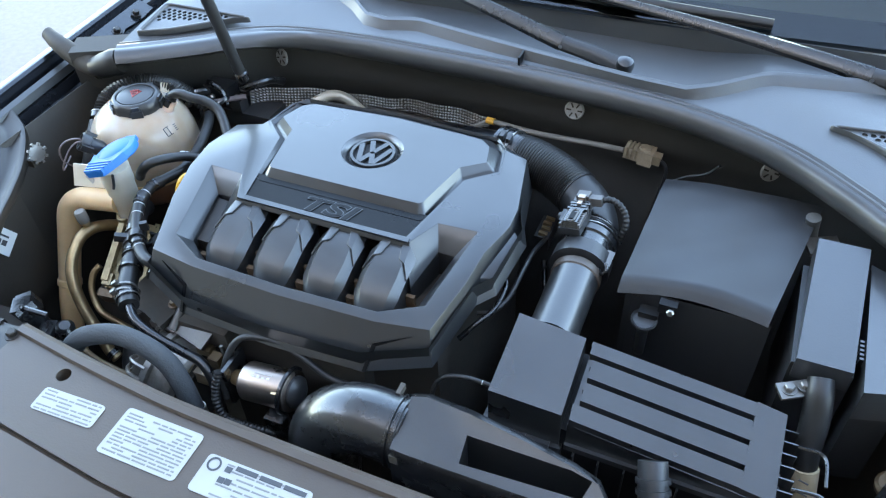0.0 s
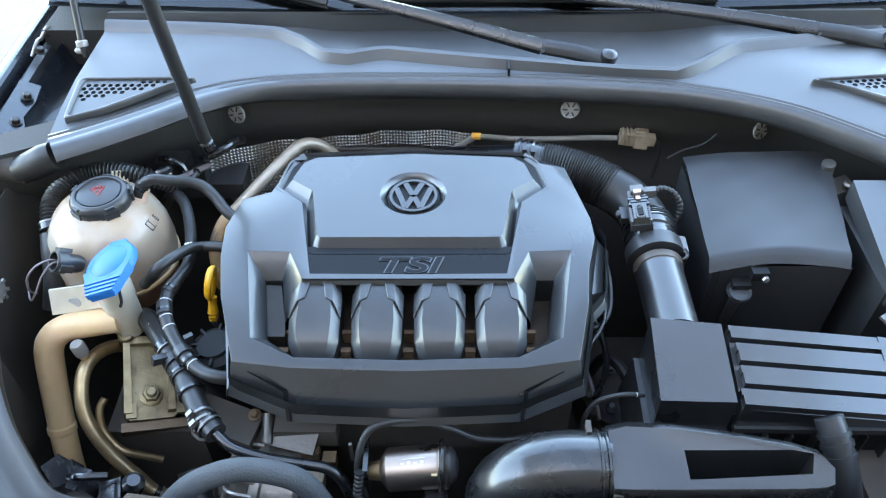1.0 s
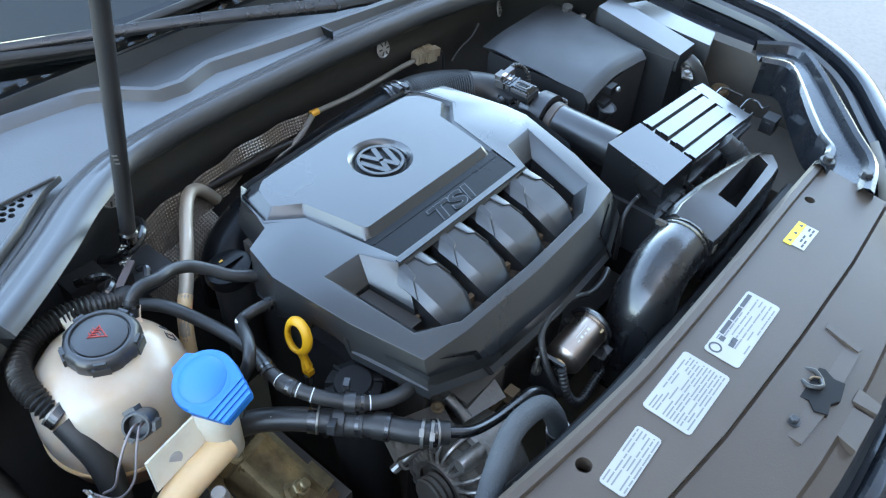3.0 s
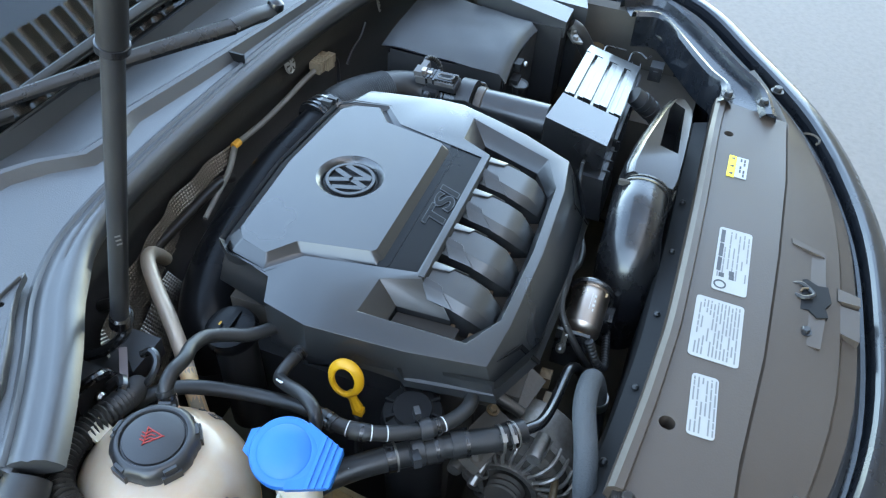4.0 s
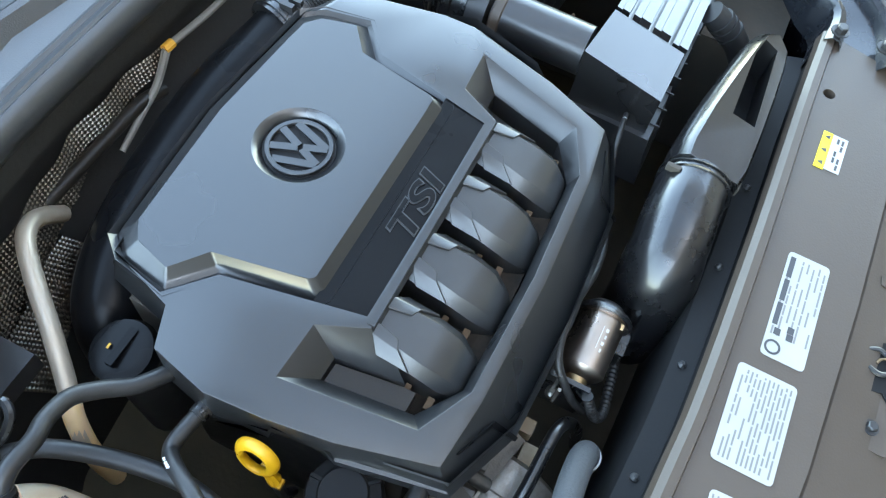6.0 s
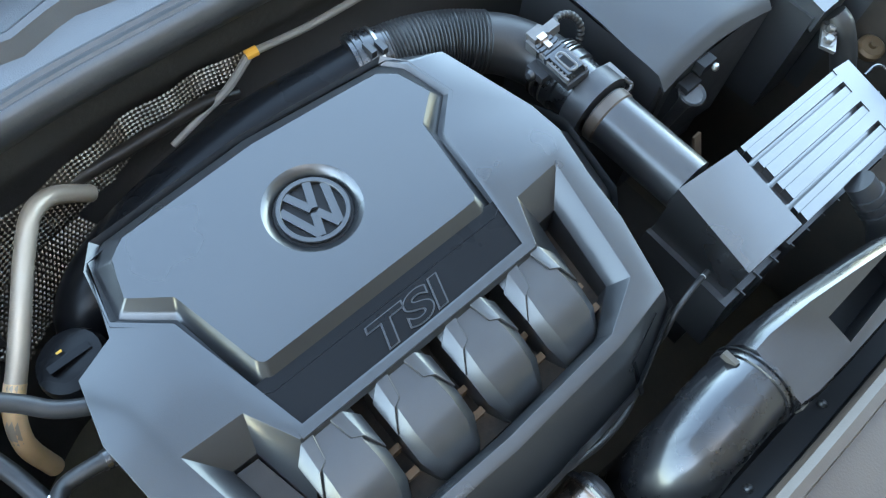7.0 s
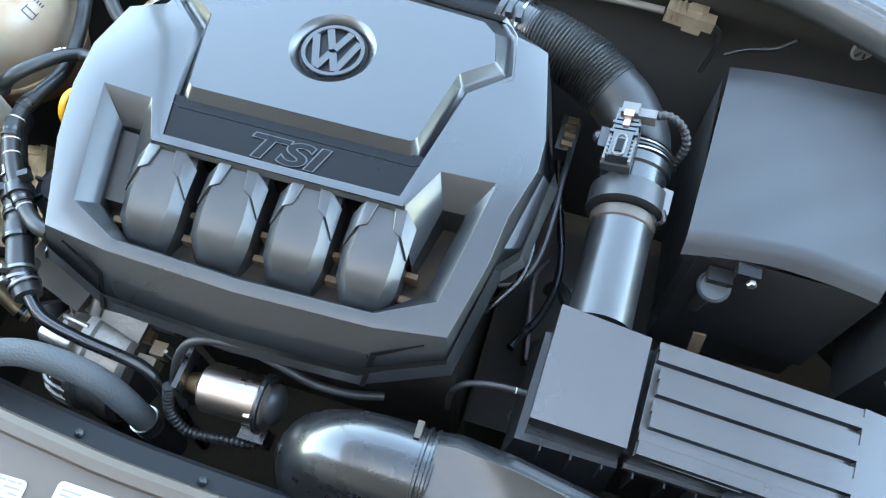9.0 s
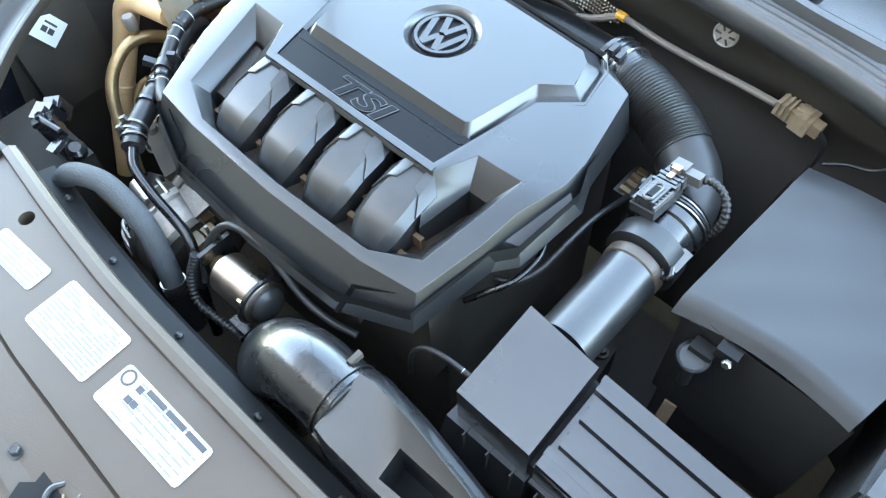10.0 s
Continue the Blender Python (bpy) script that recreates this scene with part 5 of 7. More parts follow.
hose("vent_hose", A, 0.0072, "thin black vent hose curving from the tank to the engine", sleeves=(0.03,), prints=(0.09,))
Bp = [(-0.222, -0.062, 0.914), (-0.246, -0.058, 0.916), (-0.266, -0.057, 0.915), (-0.277, -0.07, 0.924), (-0.288, -0.094, 0.934), (-0.3, -0.113, 0.936), (-0.311, -0.12, 0.926), (-0.325, -0.115, 0.908)]
hose("breather_hose", Bp, 0.0068, "thin black hose with pale print beside the washer cap", sleeves=(0.04,))
for k in range(7):
    p = spline(Bp, 12)[30 + k]
    lone("hose_print", turned(box(-0.0008, 0.0008, -0.003, 0.003, 0, 0.0005), Matrix.Translation(p + Vector((-0.003, 0, 0.0066))) @ pose(0, 0, 0, 0, 0, 35)), MARK, "pale printed mark on a black hose", "print", "marks on a hose") if k != 2 else None
hose("return_hose", [(-0.36, 0.07, 0.87), (-0.335, 0.062, 0.9), (-0.31, 0.03, 0.908), (-0.292, -0.02, 0.904), (-0.283, -0.07, 0.902), (-0.286, -0.105, 0.908), (-0.292, -0.129, 0.91)], 0.0075, "black rubber return hose behind the tank", sleeves=(0.97,))
hose("coolant_hose", [(-0.292, -0.129, 0.91), (-0.29, -0.155, 0.908), (-0.278, -0.182, 0.903), (-0.258, -0.21, 0.897), (-0.235, -0.232, 0.894), (-0.212, -0.243, 0.895), (-0.19, -0.24, 0.89)], 0.0078, "black coolant hose with white paint rings", prints=(0.1, 0.24, 0.32, 0.52, 0.62), sleeves=(0.17, 0.55))
hose("heater_hose", [(-0.345, -0.11, 0.84), (-0.325, -0.135, 0.862), (-0.306, -0.161, 0.872), (-0.287, -0.187, 0.875), (-0.268, -0.212, 0.874), (-0.246, -0.246, 0.876), (-0.226, -0.28, 0.876), (-0.205, -0.302, 0.874)], 0.0128, "thick black heater hose with clamps", clamps=(0.44, 0.93), sleeves=(0.62, 0.72))
for x, y, z, a in ((-0.222, -0.287, 0.88, 35),):
    clamp = thing("spring_clamp", (x, y, z), "dull zinc spring clamp round a black hose", "hose clamp")
    for dx in (-0.005, 0.005):
        part("band", turned(lathe([(0.0146, -0.0018), (0.0153, -0.0015), (0.0153, 0.0015), (0.0146, 0.0018)], (dx, 0, 0), (1, 0, 0), 22, False), Matrix.Translation((x, y, z - 0.004)) @ pose(0, 0, 0, 0, 0, -a - 20)), ZINC, clamp)
    part("ear", turned(merge(box(-0.008, -0.003, -0.004, 0.004, 0.012, 0.021, 0.0008), box(0.003, 0.008, -0.007, 0.001, 0.012, 0.019, 0.0008)), Matrix.Translation((x, y, z - 0.005)) @ pose(0, 0, 0, 30, 0, -a - 20)), ZINC, clamp)
holder = thing("hose_holder", (-0.262, -0.205, 0.89), "black plastic holder joining two hoses", "hose clip")
for x, y, z, rad in ((-0.2705, -0.2085, 0.876, 0.0138), (-0.2565, -0.2115, 0.897, 0.009)):
    part("ring", lathe([(rad, -0.006), (rad + 0.002, -0.006), (rad + 0.002, 0.006), (rad, 0.006)], (x, y, z), (0.6, -0.78, 0.0), 22, False), BLACK, holder)
part("latch", merge(turned(box(-0.012, 0.012, -0.004, 0.004, -0.004, 0.006, 0.001), pose(-0.283, -0.212, 0.886, 0, 20, 35)), turned(box(-0.005, 0.005, -0.003, 0.003, -0.004, 0.009, 0.001), pose(-0.25, -0.2, 0.906, 0, 0, 35))), BLACK, holder)
for k in range(3):
    lone("hose_print", turned(box(-0.0028, 0.0028, -0.0006, 0.0006, 0, 0.0006), Matrix.Translation((-0.3145 + 0.0042 * k, -0.154 - 0.0045 * k, 0.8812)) @ pose(0, 0, 0, 0, 0, 44)), MARK, "white printed mark on a black hose", "print", "marks on a hose")
hose("coolant_pipe", [(-0.205, -0.302, 0.874), (-0.185, -0.316, 0.868), (-0.15, -0.322, 0.857), (-0.11, -0.325, 0.85), (-0.085, -0.328, 0.846), (-0.068, -0.336, 0.83), (-0.055, -0.35, 0.79), (-0.045, -0.362, 0.72)], 0.0062, "thin black metal coolant pipe", "pipe", mat=BLACK_SATIN)
hose("corrugated_loom", [(-0.325, 0.072, 0.905), (-0.345, 0.062, 0.922), (-0.372, 0.0595, 0.936), (-0.4, 0.063, 0.94), (-0.423, 0.062, 0.941), (-0.443, 0.055, 0.941), (-0.46, 0.039, 0.941), (-0.4695, 0.016, 0.94), (-0.47, -0.008, 0.935), (-0.463, -0.034, 0.921)], 0.0128, "black corrugated wiring conduit round the coolant tank", "conduit", ripple=0.003, clamps=(0.985,))
hose("taped_loom", [(-0.463, -0.036, 0.919), (-0.459, -0.055, 0.902), (-0.458, -0.075, 0.88), (-0.465, -0.1, 0.845)], [0.0145, 0.016, 0.015, 0.013], "black taped end of a wiring loom", "loom")
hose("sensor_wire", [(-0.423, -0.103, 0.936), (-0.432, -0.108, 0.943), (-0.447, -0.117, 0.94), (-0.46, -0.122, 0.925), (-0.468, -0.118, 0.9), (-0.475, -0.1, 0.875)], 0.0013, "thin twisted sensor wire", "wire", mat=WIRE)
hose("brown_wire", [(-0.42, -0.105, 0.936), (-0.428, -0.112, 0.941), (-0.44, -0.122, 0.93), (-0.455, -0.13, 0.905), (-0.472, -0.12, 0.885), (-0.487, -0.09, 0.885)], 0.0012, "thin brown sensor wire by the tank", "wire", mat=WIRE)

# refrigerant pipes
hose("refrigerant_pipe", [(-0.378, -0.125, 0.8), (-0.386, -0.14, 0.817), (-0.394, -0.165, 0.832), (-0.398, -0.19, 0.835), (-0.398, -0.212, 0.825), (-0.394, -0.232, 0.808), (-0.384, -0.247, 0.788), (-0.372, -0.257, 0.766), (-0.356, -0.266, 0.744), (-0.34, -0.273, 0.727), (-0.325, -0.281, 0.71), (-0.31, -0.284, 0.7)], 0.0085, "yellowish metal refrigerant pipe with tight bends", "pipe", mat=BRONZE, clamps=(0.96,))
serv = thing("service_port", (-0.4, -0.176, 0.84), "grey capped service port on a metal pipe", "service port")
part("cap", lathe([(0.008, 0.0), (0.0085, 0.004), (0.0085, 0.016), (0.007, 0.019), (0.001, 0.019)], (-0.4, -0.176, 0.85), (-0.1, 0.0, 1), 16), GREY_WIRE, serv)
part("stub", lathe([(0.006, -0.014), (0.006, 0.002)], (-0.4, -0.176, 0.85), (-0.1, 0, 1), 12), BRONZE, serv)
hose("thin_refrigerant_pipe", [(-0.392, -0.19, 0.775), (-0.397, -0.202, 0.768), (-0.394, -0.218, 0.752), (-0.382, -0.23, 0.738), (-0.366, -0.238, 0.728), (-0.345, -0.235, 0.712), (-0.326, -0.233, 0.7)], 0.005, "thin yellowish metal pipe end", "pipe", mat=BRONZE)
hose("rear_pipe", [(-0.15, 0.205, 0.858), (-0.12, 0.202, 0.868), (-0.06, 0.2, 0.87), (0.02, 0.202, 0.866), (0.06, 0.204, 0.85)], 0.0075, "dark brown metal pipe along the bulkhead", "pipe", mat=BRACKET)
steel = hose("steel_pipe", [(-0.118, 0.192, 0.852), (-0.134, 0.187, 0.876), (-0.152, 0.18, 0.896), (-0.172, 0.167, 0.904), (-0.197, 0.14, 0.896), (-0.224, 0.106, 0.884), (-0.252, 0.074, 0.868), (-0.277, 0.049, 0.85), (-0.29, 0.033, 0.815), (-0.292, 0.028, 0.75)], 0.0088, "dull beige metal pipe crossing behind the engine", "pipe", mat=PIPE)
part("brown_end", tube([(-0.262, 0.064, 0.862), (-0.277, 0.049, 0.85), (-0.29, 0.033, 0.815), (-0.292, 0.028, 0.75)], 0.0092, 14), MILK_PIPE, steel, "tan varnished lower end")

# engine mount
mount = thing("engine_mount", (-0.333, -0.175, 0.74), "olive oily cast engine mount with a large bolt", "engine mount")
MOUNT = Matrix.Translation((-0.331, -0.176, 0.797)) @ pose(0, 0, 0, 27, 14, 17)
part("casting", turned(prism([(-0.026, 0.05), (-0.03, -0.045), (-0.026, -0.05), (0.026, -0.05), (0.03, -0.046), (0.026, 0.05)], -0.035, 0.0, 0.004), MOUNT), OLIVE, mount)
for x0, x1 in ((-0.031, -0.0235), (0.02, 0.027)):
    part("web", turned(loft([[(x0, 0.055, -0.01), (x1, 0.055, -0.01), (x1 + 0.002, -0.046, -0.01), (x0 - 0.002, -0.046, -0.01)], [(x0, 0.055, 0.019), (x1, 0.055, 0.019), (x1 + 0.001, -0.042, 0.012), (x0 - 0.001, -0.042, 0.012)]]), MOUNT), OLIVE, mount)
part("web", turned(box(-0.024, 0.021, 0.044, 0.053, -0.01, 0.014, 0.002), MOUNT), OLIVE, mount)
part("pad", turned(box(0.029, 0.042, -0.046, -0.012, -0.02, 0.006, 0.002), MOUNT), OLIVE, mount)
part("pad", turned(box(-0.03, -0.018, -0.048, -0.03, -0.01, 0.009, 0.002), MOUNT), OLIVE, mount)
part("foot", turned(box(-0.036, 0.044, -0.062, -0.051, -0.05, -0.008, 0.003), MOUNT), CAST, mount)
part("boss", turned(lathe([(0.0095, -0.01), (0.0095, 0.021), (0.0075, 0.0235), (0.004, 0.0235), (0.0035, 0.017), (0.001, 0.017)], (-0.028, 0.054, 0), (0, 0, 1), 18), MOUNT), OLIVE, mount)
part("stud", turned(merge(lathe([(0.0145, 0), (0.0145, 0.003), (0.011, 0.004)], (0, -0.02, 0), (0, 0, 1), 20), disc((0, -0.02, 0.003), 0.0105, 0.013, (0, 0, 1), 6, 0.001), lathe([(0.0065, 0.012), (0.0065, 0.024), (0.005, 0.026), (0.001, 0.026)], (0, -0.02, 0), (0, 0, 1), 14)), MOUNT), OLIVE, mount, "large oily hexagon bolt")
part("mount_foot", box(-0.39, -0.27, -0.22, -0.09, 0.6, 0.745, 0.01), DEEP, mount)

# alternator
alt = thing("alternator", (-0.21, -0.3, 0.66), "dusty aluminium alternator with slotted end housing", "alternator")
ALT, ALT_WAY = Vector((-0.205, -0.299, 0.762)), Vector((1, -0.12, -0.1)).normalized()
alt_m = Matrix.Translation(ALT) @ Vector((0, 0, 1)).rotation_difference(ALT_WAY).to_matrix().to_4x4()
part("housing", lathe([(0.03, 0.004), (0.052, 0.006), (0.0605, 0.014), (0.0615, 0.075), (0.05, 0.09)], ALT, ALT_WAY, 36), DEEP, alt)
part("end_ring", lathe([(0.03, -0.006), (0.037, -0.007), (0.037, 0.004), (0.03, 0.004)], ALT, ALT_WAY, 36, False), ALU_DULL, alt)
part("outer_ring", lathe([(0.0615, 0.028), (0.068, 0.03), (0.069, 0.04), (0.0655, 0.043), (0.0655, 0.078), (0.06, 0.084)], ALT, ALT_WAY, 36, False), ALU_DULL, alt)
part("pulley", lathe([(0.02, 0), (0.022, 0.002), (0.0195, 0.006), (0.022, 0.01), (0.0195, 0.014), (0.022, 0.018), (0.01, 0.02)], ALT - ALT_WAY * 0.022, ALT_WAY, 28), DEEP, alt, "dark grooved pulley")
for k in range(28):
    a = 2 * math.pi * k / 28
    fin = [(r * math.cos(a + tw), r * math.sin(a + tw), h) for r, h, tw in ((0.034, -0.002, 0.0), (0.05, -0.001, 0.04), (0.0615, 0.006, 0.07), (0.0665, 0.017, 0.08), (0.0675, 0.034, 0.08))]
    part("fin", turned(tube(fin, 0.0026, 6, 3), alt_m), ALU_DULL, alt)
for a in (70, 190, 310):
    part("lug", turned(lathe([(0.008, -0.004), (0.009, -0.002), (0.009, 0.03)], (0.068 * math.cos(radians(a)), 0.068 * math.sin(radians(a)), 0), (0, 0, 1), 14), alt_m), ALU_DULL, alt)
part("bracket", merge(turned(box(-0.045, 0.03, -0.02, 0.018, 0, 0.016, 0.003), pose(-0.2, -0.262, 0.83, 15, 8, -18)), turned(disc((0, 0, 0), 0.008, 0.02), pose(-0.236, -0.262, 0.832))), DEEP, alt, "dark dusty bracket")
bolt((-0.175, -0.262, 0.848), 0.005, (0, -0.2, 1), CAST, alt)

part("loom_bracket", merge(tube([(-0.25, -0.265, 0.815), (-0.225, -0.272, 0.83), (-0.2, -0.27, 0.832)], 0.0055, 10), box(-0.205, -0.165, -0.285, -0.262, 0.815, 0.826, 0.003)), ZINC, alt, "dull zinc loom bracket")
part("eyelet", lathe([(0.007, 0), (0.0095, 0.0005), (0.0095, 0.004), (0.007, 0.0045)], (-0.238, -0.27, 0.824), (0.2, -0.6, 0.8), 18, False), ZINC, alt)

# the metal and plug cluster under the front of the cover
clus = thing("bracket_and_plugs", (-0.13, -0.29, 0.78), "grey metal bracket with dusty wiring plugs", "bracket")
part("plate", merge(turned(box(-0.03, 0.025, -0.016, 0.014, 0, 0.005, 0.001), pose(-0.125, -0.284, 0.838, 24, 0, -14)), turned(tube([(0, 0, 0), (0.0, 0.03, 0.015)], 0.007, 12), pose(-0.158, -0.292, 0.836))), ALU, clus, "pale aluminium plate")
part("plug", merge(box(-0.15, -0.118, -0.325, -0.305, 0.79, 0.812, 0.003), box(-0.115, -0.095, -0.322, -0.308, 0.785, 0.806, 0.003)), PLUG, clus, "brownish wiring plug")
part("plug", merge(box(-0.095, -0.08, -0.31, -0.296, 0.81, 0.828, 0.003), box(-0.12, -0.1, -0.3, -0.288, 0.815, 0.826, 0.002)), CAST, clus)

# push nut on the inner wing, and the blank label
nut = thing("wing_push_nut", (-0.49, -0.137, 0.922), "pale notched push nut on the inner wing", "push nut")
part("washer", lathe([(0.006, 0), (0.012, 0.001), (0.013, 0.003), (0.006, 0.004)], (-0.492, -0.137, 0.922), (1, 0, 0.3), 16), ZINC, nut)
for k in range(8):
    m = Matrix.Translation((-0.4905, -0.137, 0.9225)) @ Vector((0, 0, 1)).rotation_difference(Vector((1, 0, 0.3))).to_matrix().to_4x4() @ Matrix.Rotation(radians(45 * k), 4, "Z")
    part("tooth", turned(box(0.011, 0.016, -0.002, 0.002, 0, 0.003), m), ZINC, nut)
part("tab", box(-0.53, -0.491, -0.15, -0.124, 0.905, 0.917, 0.002), WING, nut, "dark sheet tab")
lab = thing("wing_label", (-0.48, -0.24, 0.84), "small white label on the dark inner wing", "label")
LABEL_AT = pose(-0.4885, -0.25, 0.848, 0, 78, 4) @ pose(0, 0, 0, 0, 0, 28)
part("paper", turned(box(-0.02, 0.02, -0.018, 0.018, 0, 0.001), LABEL_AT), MARK, lab)
part("print", turned(merge(box(-0.009, -0.001, -0.006, 0.002, 0.001, 0.0014), box(0.001, 0.009, -0.006, 0.002, 0.001, 0.0014), box(-0.009, 0.009, 0.006, 0.009, 0.001, 0.0014)), LABEL_AT), INK, lab)
lampl = thing("headlamp_housing", (-0.36, -0.36, 0.7), "black headlamp back with plugs behind the front panel", "headlamp")
part("housing", box(-0.45, -0.31, -0.4, -0.32, 0.65, 0.8, 0.015), WING, lampl)
for x, y, z, a, w in ((-0.37, -0.332, 0.838, 25, 0.013), (-0.347, -0.34, 0.842, -20, 0.011), (-0.392, -0.315, 0.82, 40, 0.011), (-0.318, -0.345, 0.826, 10, 0.012)):
    part("plug", turned(merge(box(-w, w, -0.011, 0.011, -0.02, 0.008, 0.003), box(-w * 0.6, w * 0.6, -0.014, 0.004, 0.006, 0.012, 0.001), box(w * 0.85, w * 1.2, -0.004, 0.004, -0.012, 0.004, 0.001)), pose(x, y, z, 12, -10, a)), BLACK_SATIN, lampl)
part("lever", merge(tube([(-0.36, -0.34, 0.85), (-0.345, -0.345, 0.858), (-0.32, -0.338, 0.848)], 0.004, 8), disc((-0.3, -0.338, 0.82), 0.012, 0.02, (0.3, 0, 1))), BLACK_SATIN, lampl)

# ---- bonnet strut ----
strut = thing("bonnet_strut", (-0.286, 0.105, 0.93), "black gas strut holding the bonnet open", "gas strut")
FOOT, WAY = Vector((-0.288, 0.1015, 0.974)), Vector((0.0128, -0.241, 1.0))
part("cylinder", tube([FOOT - WAY * 0.012, FOOT + WAY * 0.33], 0.0088, 16, 2), BLACK, strut)
part("sleeve", tube([FOOT + WAY * 0.3, FOOT + WAY * 0.9], 0.0112, 16, 2), RUBBER, strut, "black rubber sleeve")
part("collar", lathe([(0.009, -0.004), (0.0125, -0.003), (0.0125, 0.003), (0.009, 0.004)], FOOT + WAY * 0.3, WAY, 18), BLACK_SATIN, strut)
part("print", turned(merge(*[box(-0.0025, 0.0025, -0.0002, 0.0003, 0.006 * k, 0.0018 + 0.006 * k) for k in range(3)]), Matrix.Translation(FOOT + WAY * 0.1 + Vector((-0.006, -0.0068, 0))) @ pose(0, 0, 0, 13, 0, -40)), FINE_PRINT, strut)
part("ball_joint", merge(disc(FOOT - WAY * 0.034, 0.0105, 0.026, WAY), disc(FOOT - WAY * 0.026 + Vector((-0.012, 0, 0)), 0.006, 0.024, (1, 0, 0))), BLACK_SATIN, strut)
sbr = thing("strut_bracket", (-0.28, 0.13, 0.85), "black steel strut bracket with bright worn edges", "bracket")
part("loop", tube([(-0.256, 0.165, 0.915), (-0.258, 0.14, 0.932), (-0.268, 0.116, 0.937), (-0.288, 0.108, 0.93), (-0.306, 0.122, 0.917), (-0.31, 0.15, 0.9)], 0.007, 10, 6, flat=0.8), BLACK_SATIN, sbr, "glossy black curved loop")
part("plate", box(-0.345, -0.25, 0.1, 0.15, 0.86, 0.885, 0.004), BLACK, sbr)
part("worn_edge", turned(box(-0.028, 0.024, -0.004, 0.004, 0, 0.0035, 0.001), pose(-0.312, 0.096, 0.91, 10, 0, 38)), WIRE, sbr, "brown worn metal edge")
part("clip", tube([(-0.302, 0.078, 0.928), (-0.297, 0.068, 0.932), (-0.304, 0.058, 0.928), (-0.318, 0.058, 0.918), (-0.326, 0.066, 0.908), (-0.322, 0.078, 0.9)], 0.0042, 8), BLACK_SATIN, sbr)
part("clip", tube([(-0.345, 0.084, 0.925), (-0.338, 0.074, 0.934), (-0.347, 0.064, 0.936), (-0.36, 0.068, 0.928)], 0.0055, 8), BLACK_SATIN, sbr)
bolt((-0.33, 0.125, 0.885), 0.006, (0, -0.2, 1), STEEL, sbr)
valve = thing("valve_cluster", (-0.34, 0.12, 0.88), "black valves and small plugs under the cowl", "valve cluster")
part("block", merge(box(-0.37, -0.325, 0.105, 0.135, 0.87, 0.92, 0.004), box(-0.32, -0.3, 0.1, 0.12, 0.88, 0.905, 0.003), box(-0.41, -0.38, 0.09, 0.115, 0.86, 0.9, 0.004)), BLACK, valve)
part("pipe", tube([(-0.36, 0.11, 0.925), (-0.345, 0.1, 0.93), (-0.33, 0.1, 0.92), (-0.322, 0.095, 0.9)], 0.005, 8), BLACK_SATIN, valve)
part("nut", disc((-0.35, 0.1, 0.905), 0.006, 0.01, (0, -1, 0.4)), STEEL, valve)
part("nut", disc((-0.392, 0.088, 0.89), 0.005, 0.01, (0, -1, 0.4)), STEEL, valve)

# ---- heat shield and the sensor cable on the bulkhead ----
foil = thing("heat_shield", (-0.1, 0.18, 0.82), "embossed silver foil heat shield along the bulkhead", "heat shield")


def embossed(long, deep, at, height, pitch=0.0024):
    """A foil sheet pressed with small pyramids; at(a, d) gives its place a along and d down, height(a) its depth."""
    n, m = round(long / pitch), round(deep / pitch)
    bm = bmesh.new()
    rows = []
    for i in range(n + 1):
        row = []
        for j in range(m + 1):
            a, d = i * pitch, j * pitch
            if d > height(a) + 2 * pitch:
                row.append(None)
                continue
            p = at(a, d)
            if i % 2 and j % 2:
                p = p + (at(a + 0.002, d) - p).cross(at(a, d + 0.002) - p).normalized() * -0.0017
            row.append(bm.verts.new(p))
        rows.append(row)
    for r, q in zip(rows, rows[1:]):
        for j in range(m):
            if r[j + 1] and q[j + 1]:
                bm.faces.new((r[j], q[j], q[j + 1], r[j + 1]))
    bmesh.ops.triangulate(bm, faces=bm.faces[:], quad_method="SHORT_EDGE")
    return bm


foil_height = lambda a: 0.06 * max(0.0, 1 - a / 0.385) ** 0.8 + 0.014  # noqa: E731


def foil_upper(a, d):
    u = min(1.0, a / 0.385)
    v = d / foil_height(a)
    y = 0.128 + 0.088 * min(1.0, u * 1.6) ** 0.7
    top = 0.908 - 0.022 * u + 0.004 * math.sin(9 * u)
    return Vector((-0.3 + a, y + 0.002 - 0.2 * d + 0.002 * math.sin(31 * u), top - 0.97 * d))


def foil_lower(a, d):
    u, v = a / 0.26, d / 0.08
    return Vector((-0.288 + a + 0.03 * v, 0.128 + 0.07 * u ** 0.8 - 0.016 * v, 0.855 + 0.006 * u - 0.07 * v + 0.003 * math.sin(17 * u)))


part("sheet", embossed(0.385, 0.074, foil_upper, foil_height), FOIL, foil, sharp=5)
part("lower_sheet", embossed(0.15, 0.08, foil_lower, lambda a: 0.08 - 0.3 * a), FOIL, foil, sharp=5)
sens = thing("lambda_sensor_cable", (0.09, 0.205, 0.88), "grey sleeved sensor cable with a beige plug", "cable")
part("sleeve", tube([(0.09, 0.208, 0.889), (0.15, 0.2, 0.89), (0.21, 0.196, 0.893), (0.26, 0.194, 0.896), (0.3, 0.192, 0.897)], 0.0042, 10), GREY_WIRE, sens)
part("tape", tube([(0.082, 0.209, 0.8885), (0.095, 0.2075, 0.889)], 0.0055, 10, 2), ORANGE, sens, "orange tape band")
part("tail", tube([(0.085, 0.209, 0.886), (0.05, 0.2, 0.87), (0.01, 0.196, 0.858), (-0.026, 0.194, 0.845)], [0.005, 0.0045, 0.004, 0.0035], 8), GREY_WIRE, sens)
